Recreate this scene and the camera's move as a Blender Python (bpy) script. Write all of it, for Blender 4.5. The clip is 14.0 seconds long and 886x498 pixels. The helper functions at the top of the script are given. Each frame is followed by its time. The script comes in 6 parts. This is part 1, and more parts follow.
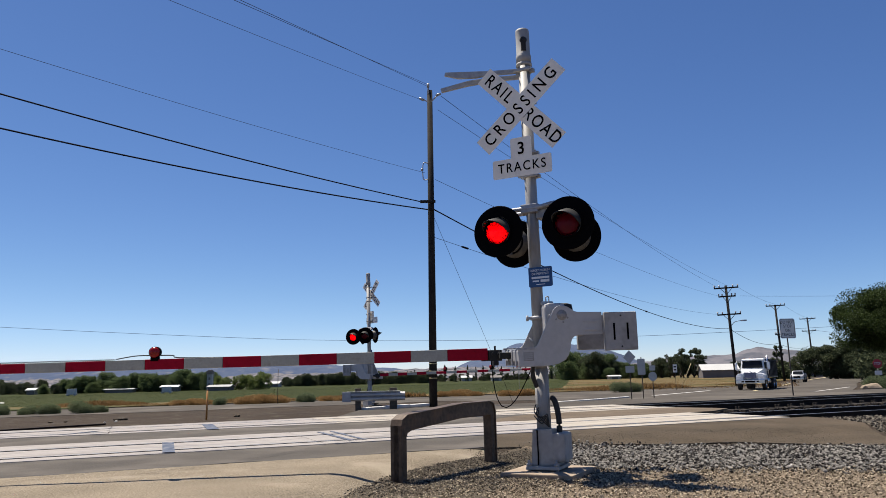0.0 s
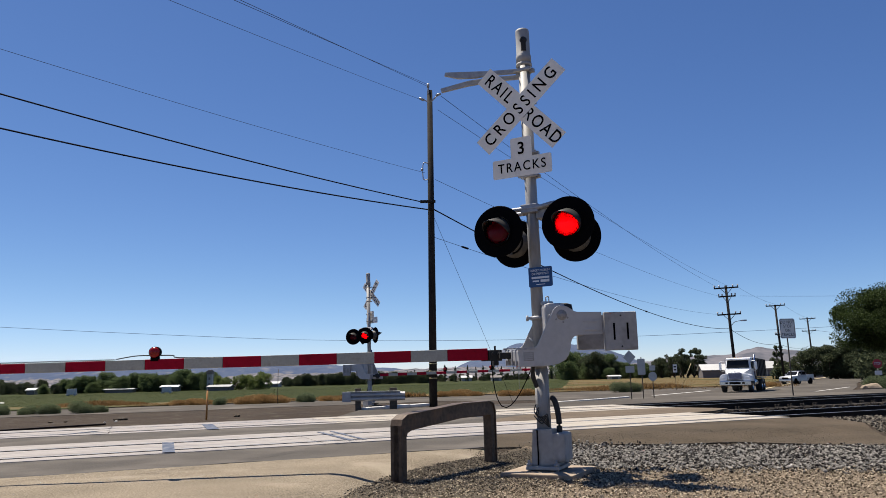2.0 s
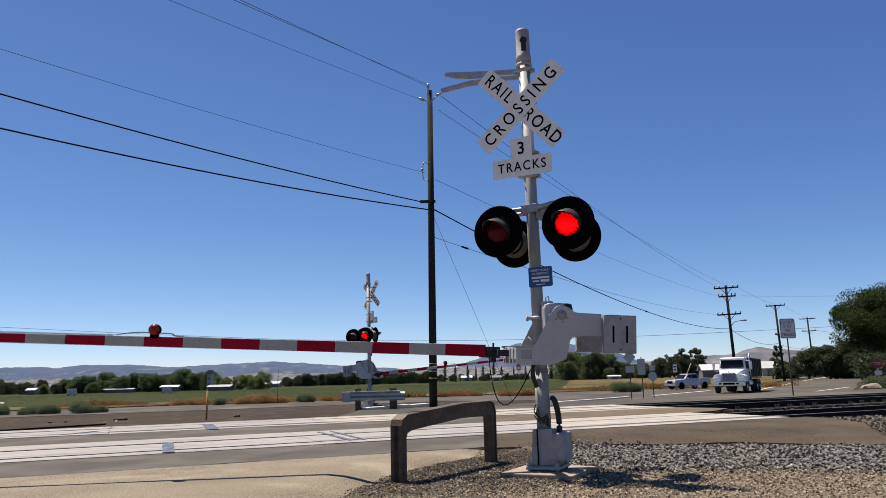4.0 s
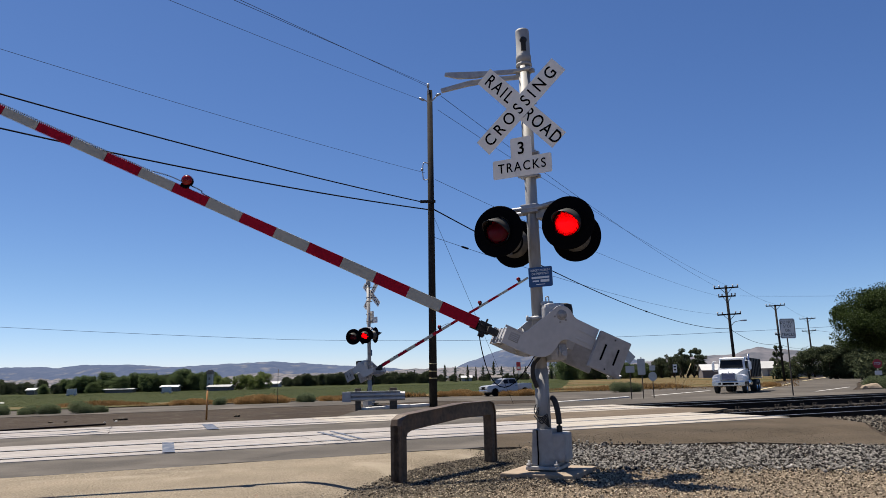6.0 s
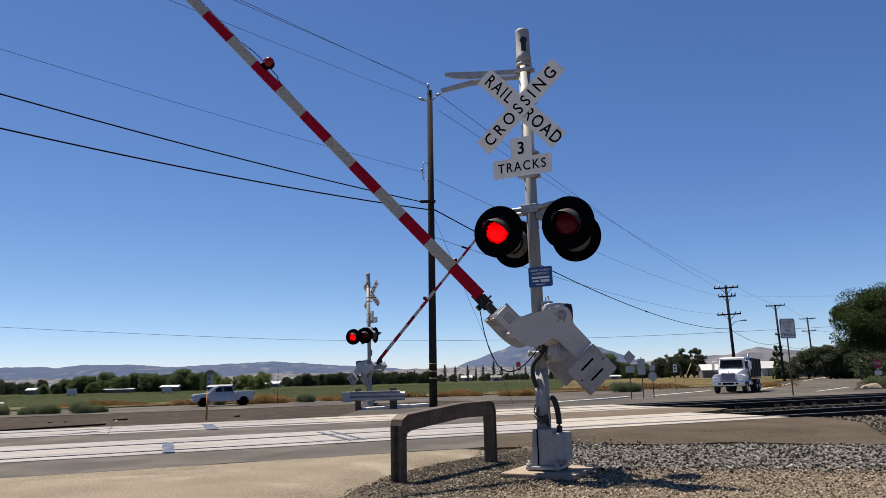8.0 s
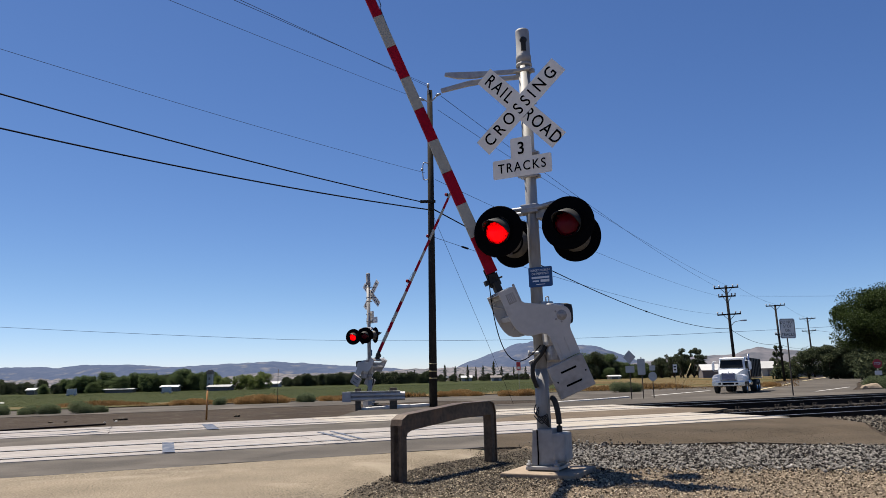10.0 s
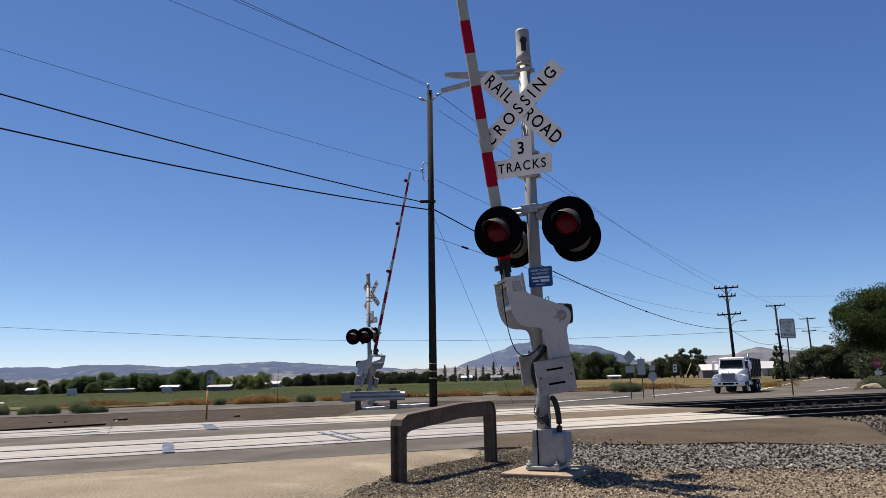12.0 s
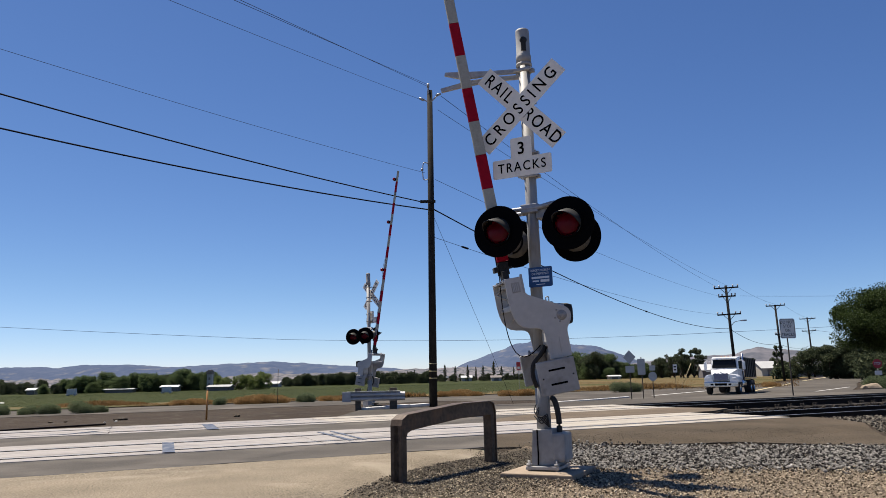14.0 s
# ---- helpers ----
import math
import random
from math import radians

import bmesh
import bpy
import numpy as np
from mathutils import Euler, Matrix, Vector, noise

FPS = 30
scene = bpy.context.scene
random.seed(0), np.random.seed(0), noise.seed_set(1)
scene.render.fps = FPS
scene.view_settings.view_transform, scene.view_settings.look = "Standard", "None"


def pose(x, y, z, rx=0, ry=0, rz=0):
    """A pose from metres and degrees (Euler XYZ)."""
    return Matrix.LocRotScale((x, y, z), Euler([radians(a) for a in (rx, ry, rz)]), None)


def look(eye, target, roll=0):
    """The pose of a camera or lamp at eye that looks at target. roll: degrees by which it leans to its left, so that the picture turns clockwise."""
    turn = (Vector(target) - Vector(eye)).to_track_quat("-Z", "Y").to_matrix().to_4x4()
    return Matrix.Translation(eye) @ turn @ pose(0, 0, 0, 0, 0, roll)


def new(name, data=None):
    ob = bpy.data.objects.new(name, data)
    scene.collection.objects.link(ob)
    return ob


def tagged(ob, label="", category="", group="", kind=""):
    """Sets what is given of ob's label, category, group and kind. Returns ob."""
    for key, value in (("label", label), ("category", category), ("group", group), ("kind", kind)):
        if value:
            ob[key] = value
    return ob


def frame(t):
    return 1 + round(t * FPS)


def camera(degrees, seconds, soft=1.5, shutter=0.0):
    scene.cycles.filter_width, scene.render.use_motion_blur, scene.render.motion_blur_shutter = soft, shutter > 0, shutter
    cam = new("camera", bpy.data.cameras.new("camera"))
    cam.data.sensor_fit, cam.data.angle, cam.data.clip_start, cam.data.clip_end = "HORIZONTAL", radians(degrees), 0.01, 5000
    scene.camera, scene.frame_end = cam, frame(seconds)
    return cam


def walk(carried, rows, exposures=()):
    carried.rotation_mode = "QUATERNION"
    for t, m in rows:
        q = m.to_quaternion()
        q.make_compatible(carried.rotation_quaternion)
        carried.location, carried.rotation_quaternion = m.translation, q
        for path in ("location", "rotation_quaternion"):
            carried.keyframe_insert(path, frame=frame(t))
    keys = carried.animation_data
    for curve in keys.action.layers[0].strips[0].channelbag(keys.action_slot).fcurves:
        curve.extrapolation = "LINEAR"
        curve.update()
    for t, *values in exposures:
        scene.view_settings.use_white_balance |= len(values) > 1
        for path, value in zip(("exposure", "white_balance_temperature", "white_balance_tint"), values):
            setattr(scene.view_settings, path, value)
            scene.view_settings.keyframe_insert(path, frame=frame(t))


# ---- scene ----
EYE = (0.0, 0.0, 0.98)
cam = camera(62.0, 14.0, soft=0.8, shutter=0.4)
VIEW = look(EYE, (0.0, 9.851, 2.701), -1.4)
walk(cam, [(0.0, VIEW), (14.0, VIEW)], exposures=[(0.0, 0.83), (14.0, 0.83)])

# ---- daylight ----
SUN_FROM = Vector((-0.31, 0.28, 1.0)).normalized()
world = bpy.data.worlds.new("world")
scene.world = world
world.use_nodes = True
wn = world.node_tree.nodes
sky = wn.new("ShaderNodeTexSky")
sky.sky_type = "NISHITA"
sky.sun_disc = False
sky.sun_elevation = math.asin(SUN_FROM.z)
sky.sun_rotation = math.atan2(SUN_FROM.x, SUN_FROM.y)
sky.altitude = 100
sky.air_density, sky.dust_density, sky.ozone_density = 0.6, 0.15, 1.5
# grades the sky colour by its own brightness: deeper blue overhead, paler horizon
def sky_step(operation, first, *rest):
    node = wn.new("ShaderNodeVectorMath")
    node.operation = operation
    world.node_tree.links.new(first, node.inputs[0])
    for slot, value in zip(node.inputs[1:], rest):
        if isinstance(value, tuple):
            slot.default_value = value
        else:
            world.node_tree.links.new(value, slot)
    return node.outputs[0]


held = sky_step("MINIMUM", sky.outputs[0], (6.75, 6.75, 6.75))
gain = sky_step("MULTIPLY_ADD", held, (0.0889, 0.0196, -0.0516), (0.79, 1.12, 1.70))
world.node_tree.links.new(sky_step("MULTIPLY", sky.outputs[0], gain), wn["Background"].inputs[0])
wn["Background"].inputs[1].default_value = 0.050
sun = new("sun", bpy.data.lights.new("sun", "SUN"))
sun.data.energy, sun.data.angle, sun.data.color = 5.0, radians(0.5), (1.0, 0.915, 0.80)
sun.matrix_basis = look(SUN_FROM * 60, (0, 0, 0))


# ---- materials ----
def material(name, low, high, rough=0.7, metal=0.0, grain=40.0, patch=2.0, bump=0.15, depth=0.004, spread=0.5, spots=None, island=0.0, spec=0.5, stretch=None, leafy=0.0):
    """A surface that varies between two colours at two scales, with fine relief."""
    m = bpy.data.materials.new(name)
    m.use_nodes = True
    nt = m.node_tree
    b = nt.nodes["Principled BSDF"]
    link = nt.links.new
    co = nt.nodes.new("ShaderNodeTexCoord")
    fine, wide = nt.nodes.new("ShaderNodeTexNoise"), nt.nodes.new("ShaderNodeTexNoise")
    fine.inputs["Scale"].default_value, wide.inputs["Scale"].default_value = grain, patch
    fine.inputs["Detail"].default_value, wide.inputs["Detail"].default_value = 6, 5
    where = co.outputs["Object"]
    if stretch:
        mp = nt.nodes.new("ShaderNodeMapping")
        mp.inputs["Scale"].default_value = stretch
        link(where, mp.inputs["Vector"])
        where = mp.outputs[0]
    link(where, fine.inputs["Vector"])
    link(where, wide.inputs["Vector"])
    mix = nt.nodes.new("ShaderNodeMath")
    mix.operation = "MULTIPLY_ADD"
    link(fine.outputs["Fac"], mix.inputs[0])
    mix.inputs[1].default_value = spread
    sub = nt.nodes.new("ShaderNodeMath")
    sub.operation = "MULTIPLY"
    link(wide.outputs["Fac"], sub.inputs[0])
    sub.inputs[1].default_value = 1.0 - spread
    link(sub.outputs[0], mix.inputs[2])
    last = mix.outputs[0]
    if island:
        geo = nt.nodes.new("ShaderNodeNewGeometry")
        add = nt.nodes.new("ShaderNodeMath")
        add.operation = "MULTIPLY_ADD"
        link(geo.outputs["Random Per Island"], add.inputs[0])
        add.inputs[1].default_value = island
        off = nt.nodes.new("ShaderNodeMath")
        off.operation = "SUBTRACT"
        link(last, off.inputs[0])
        off.inputs[1].default_value = island * 0.5
        link(off.outputs[0], add.inputs[2])
        last = add.outputs[0]
    ramp = nt.nodes.new("ShaderNodeValToRGB")
    ramp.color_ramp.elements[0].position, ramp.color_ramp.elements[1].position = 0.32, 0.68
    ramp.color_ramp.elements[0].color, ramp.color_ramp.elements[1].color = (*low, 1), (*high, 1)
    link(last, ramp.inputs[0])
    colour = ramp.outputs[0]
    if spots:
        spot_colour, spot_scale, spot_low, spot_high = spots
        n3 = nt.nodes.new("ShaderNodeTexNoise")
        n3.inputs["Scale"].default_value, n3.inputs["Detail"].default_value = spot_scale, 4
        link(where, n3.inputs["Vector"])
        r3 = nt.nodes.new("ShaderNodeMapRange")
        r3.inputs["From Min"].default_value, r3.inputs["From Max"].default_value = spot_low, spot_high
        link(n3.outputs["Fac"], r3.inputs["Value"])
        mx = nt.nodes.new("ShaderNodeMix")
        mx.data_type = "RGBA"
        link(r3.outputs[0], mx.inputs[0])
        link(colour, mx.inputs[6])
        mx.inputs[7].default_value = (*spot_colour, 1)
        colour = mx.outputs[2]
    link(colour, b.inputs["Base Color"])
    b.inputs["Roughness"].default_value, b.inputs["Metallic"].default_value = rough, metal
    b.inputs["Specular IOR Level"].default_value = spec
    if bump:
        bp = nt.nodes.new("ShaderNodeBump")
        bp.inputs["Strength"].default_value, bp.inputs["Distance"].default_value = bump, depth
        link(fine.outputs["Fac"], bp.inputs["Height"])
        link(bp.outputs[0], b.inputs["Normal"])
    if leafy:
        tr = nt.nodes.new("ShaderNodeBsdfTranslucent")
        link(colour, tr.inputs["Color"])
        both = nt.nodes.new("ShaderNodeMixShader")
        both.inputs[0].default_value = leafy
        link(b.outputs[0], both.inputs[1])
        link(tr.outputs[0], both.inputs[2])
        link(both.outputs[0], nt.nodes["Material Output"].inputs["Surface"])
    return m


def glow(name, colour, strength):
    m = bpy.data.materials.new(name)
    m.use_nodes = True
    b = m.node_tree.nodes["Principled BSDF"]
    b.inputs["Base Color"].default_value = (*colour, 1)
    b.inputs["Emission Color"].default_value = (*colour, 1)
    b.inputs["Emission Strength"].default_value = strength
    return m


M = {}
M["dirt"] = material("dirt", (0.024, 0.017, 0.012), (0.051, 0.039, 0.028), 0.95, grain=22, patch=0.3, bump=0.9, depth=0.03, spec=0.1, spots=((0.065, 0.056, 0.042), 1.3, 0.56, 0.7))
M["gravel_dirt"] = material("gravel_dirt", (0.032, 0.024, 0.018), (0.268, 0.210, 0.151), 0.95, grain=70, patch=2.2, bump=1.0, depth=0.02, spec=0.1, spread=0.75)
M["dark_gravel"] = material("dark_gravel", (0.016, 0.014, 0.010), (0.164, 0.134, 0.098), 0.95, grain=80, patch=2.2, bump=1.0, depth=0.02, spec=0.1, spread=0.8)
M["apron"] = material("apron", (0.069, 0.056, 0.040), (0.324, 0.273, 0.202), 0.95, grain=60, patch=1.1, bump=1.0, depth=0.02, spec=0.1, spread=0.8, spots=((0.298, 0.256, 0.194), 0.8, 0.56, 0.72))
M["asphalt"] = material("asphalt", (0.041, 0.037, 0.032), (0.097, 0.086, 0.073), 0.9, grain=55, patch=1.0, bump=0.6, depth=0.008, spec=0.15, spread=0.55, spots=((0.112, 0.099, 0.085), 0.7, 0.5, 0.7))
M["dusty_asphalt"] = material("dusty_asphalt", (0.028, 0.023, 0.015), (0.099, 0.077, 0.055), 0.95, grain=45, patch=0.9, bump=0.8, depth=0.012, spec=0.1, spread=0.6)
M["far_asphalt"] = material("far_asphalt", (0.050, 0.045, 0.040), (0.098, 0.089, 0.078), 0.97, grain=6, patch=0.12, bump=0.2, spec=0.04, spots=((0.125, 0.112, 0.098), 0.25, 0.52, 0.7))
M["concrete"] = material("concrete", (0.120, 0.110, 0.106), (0.430, 0.400, 0.370), 0.9, grain=9, patch=1.1, bump=0.25, spec=0.12, spread=0.55, stretch=(0.2, 2.6, 1.0), spots=((0.185, 0.176, 0.178), 1.1, 0.50, 0.66))
M["pale_concrete"] = material("pale_concrete", (0.176, 0.158, 0.136), (0.458, 0.419, 0.361), 0.9, grain=9, patch=1.1, bump=0.25, spec=0.12, spread=0.5, stretch=(0.2, 2.6, 1.0), spots=((0.229, 0.208, 0.180), 1.6, 0.50, 0.66))
M["pad"] = material("pad", (0.191, 0.146, 0.102), (0.309, 0.241, 0.173), 0.9, grain=60, patch=3, bump=0.3, spots=((0.137, 0.109, 0.082), 5, 0.55, 0.7))
M["white_paint"] = material("white_paint", (0.404, 0.390, 0.368), (0.551, 0.537, 0.514), 0.8, grain=30, patch=2, bump=0.1)
M["yellow_line"] = material("yellow_line", (0.387, 0.309, 0.155), (0.480, 0.402, 0.232), 0.8, grain=20, patch=2, bump=0.1)
M["blue_patch"] = material("blue_patch", (0.030, 0.044, 0.080), (0.140, 0.155, 0.190), 0.9, grain=7, patch=3, bump=0.1, spread=0.65, spec=0.1, spots=((0.24, 0.235, 0.235), 6, 0.58, 0.68))
M["tar"] = material("tar", (0.02, 0.018, 0.016), (0.05, 0.045, 0.04), 0.8, grain=30, patch=4, bump=0.1)
M["stone"] = material("stone", (0.014, 0.012, 0.011), (0.235, 0.220, 0.196), 0.85, grain=30, patch=12, bump=0.5, island=1.25, spread=0.3, spec=0.15)
M["tan_stone"] = material("tan_stone", (0.068, 0.053, 0.034), (0.408, 0.340, 0.245), 0.9, grain=40, patch=12, bump=0.4, island=0.95, spread=0.3, spec=0.15)
M["rail"] = material("rail", (0.012, 0.008, 0.007), (0.030, 0.020, 0.015), 0.8, metal=0.2, grain=20, patch=3, bump=0.2, spec=0.2)
M["rail_head"] = material("rail_head", (0.30, 0.28, 0.26), (0.45, 0.43, 0.40), 0.35, metal=0.9, grain=20, patch=3, bump=0.05)
M["tie"] = material("tie", (0.010, 0.008, 0.006), (0.026, 0.020, 0.016), 0.9, grain=30, patch=4, bump=0.5, depth=0.01)
M["aluminium"] = material("aluminium", (0.238, 0.236, 0.235), (0.353, 0.348, 0.340), 0.62, metal=0.15, grain=25, patch=3, bump=0.08, stretch=(1.0, 1.0, 0.25), spots=((0.164, 0.156, 0.143), 6, 0.54, 0.8), spec=0.2)
M["galvanized"] = material("galvanized", (0.26, 0.26, 0.27), (0.42, 0.42, 0.43), 0.55, metal=0.3, grain=30, patch=5, bump=0.1)
M["silver_paint"] = material("silver_paint", (0.375, 0.368, 0.360), (0.470, 0.460, 0.448), 0.6, metal=0.1, grain=18, patch=2.5, bump=0.06, spread=0.4, spots=((0.300, 0.288, 0.270), 3.5, 0.56, 0.80))
M["sign_white"] = material("sign_white", (0.74, 0.70, 0.64), (0.85, 0.81, 0.74), 0.55, grain=30, patch=3, bump=0.03, spots=((0.62, 0.58, 0.52), 6, 0.6, 0.8), spec=0.05)
M["weight_paint"] = material("weight_paint", (0.250, 0.243, 0.235), (0.360, 0.350, 0.338), 0.65, metal=0.1, grain=18, patch=4, bump=0.08, spread=0.45, spots=((0.170, 0.158, 0.142), 5, 0.54, 0.76))
M["sign_back"] = material("sign_back", (0.30, 0.30, 0.30), (0.42, 0.42, 0.42), 0.5, metal=0.5, grain=30, patch=3, bump=0.05)
M["letter"] = material("letter", (0.003, 0.003, 0.003), (0.007, 0.007, 0.007), 0.95, bump=0.0, spec=0.02)
M["black"] = material("black", (0.0012, 0.0012, 0.0018), (0.003, 0.003, 0.004), 0.85, grain=30, patch=5, bump=0.03, spec=0.05)
M["hood_black"] = material("hood_black", (0.014, 0.014, 0.014), (0.034, 0.033, 0.031), 0.55, grain=30, patch=5, bump=0.03, spec=0.3)
M["housing"] = material("housing", (0.065, 0.062, 0.058), (0.13, 0.123, 0.113), 0.6, metal=0.2, grain=20, patch=6, bump=0.05, spec=0.3)
# shade between the rails is put into this darker stone colour
M["shaded_stone"] = material("shaded_stone", (0.005, 0.004, 0.004), (0.045, 0.038, 0.030), 0.9, grain=30, patch=12, bump=0.4, island=0.95, spread=0.3, spec=0.1)
M["wedge"] = material("wedge", (0.070, 0.055, 0.040), (0.150, 0.120, 0.090), 0.95, grain=45, patch=0.9, bump=0.6, depth=0.01, spec=0.08, spread=0.5)
M["rubber"] = material("rubber", (0.010, 0.010, 0.011), (0.025, 0.024, 0.023), 0.8, grain=30, patch=4, bump=0.2)
M["blue_sign"] = material("blue_sign", (0.006, 0.045, 0.150), (0.009, 0.062, 0.195), 0.45, grain=30, patch=5, bump=0.02)
M["pale"] = material("pale", (0.55, 0.6, 0.66), (0.7, 0.74, 0.78), 0.5, bump=0.0)
M["red_sheet"] = material("red_sheet", (0.26, 0.004, 0.018), (0.36, 0.006, 0.026), 0.75, grain=40, patch=4, bump=0.04, spec=0.1, spots=((0.17, 0.004, 0.012), 8, 0.55, 0.8))
M["grey_sheet"] = material("grey_sheet", (0.300, 0.298, 0.268), (0.400, 0.394, 0.352), 0.75, grain=40, patch=4, bump=0.04, spec=0.12, spots=((0.245, 0.238, 0.208), 8, 0.56, 0.8))
M["rust"] = material("rust", (0.032, 0.022, 0.016), (0.120, 0.086, 0.061), 0.55, metal=0.12, grain=22, patch=3, bump=0.25, spec=0.25, spots=((0.136, 0.078, 0.046), 4, 0.56, 0.75))
M["wood_pole"] = material("wood_pole", (0.017, 0.015, 0.013), (0.038, 0.035, 0.032), 0.9, grain=18, patch=1.5, bump=0.5, depth=0.01, spec=0.08)
M["wire"] = material("wire", (0.006, 0.007, 0.012), (0.012, 0.013, 0.020), 0.9, bump=0.0, spec=0.05)
M["thin_wire"] = material("thin_wire", (0.035, 0.055, 0.11), (0.05, 0.075, 0.14), 0.9, bump=0.0, spec=0.05)
M["wood_post"] = material("wood_post", (0.06, 0.05, 0.04), (0.12, 0.10, 0.08), 0.9, grain=20, patch=3, bump=0.4, spec=0.08)
M["orange_post"] = material("orange_post", (0.300, 0.120, 0.022), (0.413, 0.180, 0.038), 0.6, bump=0.05)
M["truck_white"] = material("truck_white", (0.653, 0.663, 0.672), (0.749, 0.759, 0.769), 0.25, grain=10, patch=1, bump=0.01)
M["pickup_silver"] = material("pickup_silver", (0.302, 0.310, 0.331), (0.360, 0.367, 0.389), 0.3, metal=0.3, grain=10, patch=1, bump=0.01)
M["chrome"] = material("chrome", (0.55, 0.55, 0.57), (0.7, 0.7, 0.72), 0.2, metal=1.0, bump=0.0)
M["grille"] = material("grille", (0.10, 0.10, 0.16), (0.22, 0.22, 0.28), 0.4, metal=0.5, grain=60, patch=8, bump=0.2)
M["dark_body"] = material("dark_body", (0.006, 0.006, 0.007), (0.015, 0.015, 0.016), 0.5, grain=15, patch=2, bump=0.1)
M["tinted"] = material("tinted", (0.006, 0.007, 0.008), (0.012, 0.013, 0.015), 0.08, bump=0.0, spec=0.2)
M["amber"] = material("amber", (0.55, 0.2, 0.03), (0.65, 0.28, 0.05), 0.3, bump=0.0)
M["lamp_glass"] = material("lamp_glass", (0.6, 0.6, 0.6), (0.75, 0.75, 0.75), 0.1, bump=0.0)
M["red_plastic"] = material("red_plastic", (0.315, 0.009, 0.013), (0.420, 0.013, 0.018), 0.2, bump=0.0, leafy=0.4)
M["red_lens"] = material("red_lens", (0.24, 0.004, 0.024), (0.34, 0.007, 0.034), 0.3, grain=120, patch=20, bump=0.3, depth=0.004, leafy=0.7)
M["dark_stone"] = material("dark_stone", (0.015, 0.012, 0.010), (0.148, 0.130, 0.103), 0.9, grain=30, patch=12, bump=0.4, island=0.95, spread=0.3, spec=0.15)
M["lamp_lit"] = glow("lamp_lit", (1.0, 0.03, 0.06), 70.0)
M["leaf"] = material("leaf", (0.017, 0.029, 0.007), (0.054, 0.078, 0.022), 0.65, grain=3, patch=0.5, bump=0.0, island=0.6, spread=0.4, spec=0.12, leafy=0.3)
M["dark_leaf"] = material("dark_leaf", (0.034, 0.046, 0.025), (0.084, 0.098, 0.053), 0.75, grain=3, patch=0.3, bump=0.0, island=0.6, spread=0.4, spec=0.08, leafy=0.3)
M["far_leaf"] = material("far_leaf", (0.050, 0.078, 0.032), (0.120, 0.155, 0.068), 0.75, grain=3, patch=0.5, bump=0.0, island=0.6, spread=0.4, spec=0.08, leafy=0.45)
M["light_leaf"] = material("light_leaf", (0.068, 0.098, 0.025), (0.145, 0.178, 0.055), 0.65, grain=3, patch=0.5, bump=0.0, island=0.6, spread=0.4, spec=0.2, leafy=0.5)
M["sage"] = material("sage", (0.080, 0.105, 0.055), (0.150, 0.175, 0.098), 0.85, grain=3, patch=0.8, bump=0.0, island=0.45, spread=0.4, spec=0.05, leafy=0.5)
M["crop"] = material("crop", (0.016, 0.027, 0.006), (0.042, 0.054, 0.016), 0.75, grain=2, patch=0.05, bump=0.0, island=0.5, spread=0.4, spec=0.1, leafy=0.4)
M["dry_grass"] = material("dry_grass", (0.102, 0.057, 0.021), (0.212, 0.136, 0.064), 0.9, grain=2, patch=0.15, bump=0.0, island=0.6, spread=0.4, spec=0.1, leafy=0.5)
M["dry_weed"] = material("dry_weed", (0.160, 0.092, 0.036), (0.320, 0.208, 0.096), 0.9, grain=2, patch=0.3, bump=0.0, island=0.5, spread=0.4, spec=0.05, leafy=0.5)
M["field_soil"] = material("field_soil", (0.018, 0.026, 0.008), (0.046, 0.050, 0.018), 0.95, grain=1.2, patch=0.03, bump=0.3, depth=0.05, spec=0.05)
M["straw_soil"] = material("straw_soil", (0.060, 0.050, 0.022), (0.160, 0.112, 0.056), 0.95, grain=1.5, patch=0.05, bump=0.3, depth=0.05, spec=0.05, spots=((0.046, 0.054, 0.020), 0.045, 0.50, 0.62))
M["bark"] = material("bark", (0.04, 0.03, 0.022), (0.09, 0.07, 0.05), 0.95, grain=12, patch=2, bump=0.5, depth=0.02)
# distance haze is painted into the base colours of the hills
M["haze_blue_hill"] = material("haze_blue_hill", (0.054, 0.074, 0.124), (0.078, 0.097, 0.146), 1.0, grain=0.03, patch=0.004, bump=0.0, spec=0.0, spread=0.6, spots=((0.128, 0.134, 0.158), 0.014, 0.56, 0.72))
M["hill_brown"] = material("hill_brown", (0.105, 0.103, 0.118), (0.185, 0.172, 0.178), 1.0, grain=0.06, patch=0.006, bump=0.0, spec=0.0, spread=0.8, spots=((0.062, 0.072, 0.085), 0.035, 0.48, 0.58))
M["haze_grey_hill"] = material("haze_grey_hill", (0.098, 0.100, 0.120), (0.150, 0.145, 0.158), 1.0, grain=0.03, patch=0.004, bump=0.0, spec=0.0, spread=0.6, spots=((0.078, 0.084, 0.102), 0.008, 0.46, 0.60))
M["shed_grey"] = material("shed_grey", (0.224, 0.232, 0.224), (0.320, 0.328, 0.320), 0.7, grain=5, patch=0.4, bump=0.05)
M["roof_white"] = material("roof_white", (0.384, 0.384, 0.371), (0.464, 0.464, 0.451), 0.6, grain=5, patch=0.4, bump=0.05)
M["wall_cream"] = material("wall_cream", (0.328, 0.306, 0.269), (0.408, 0.386, 0.342), 0.8, grain=5, patch=0.4, bump=0.05)
M["roof_dark"] = material("roof_dark", (0.10, 0.09, 0.085), (0.17, 0.15, 0.14), 0.8, grain=5, patch=0.4, bump=0.05)
M["stop_red"] = material("stop_red", (0.35, 0.02, 0.025), (0.42, 0.03, 0.03), 0.5, bump=0.0)


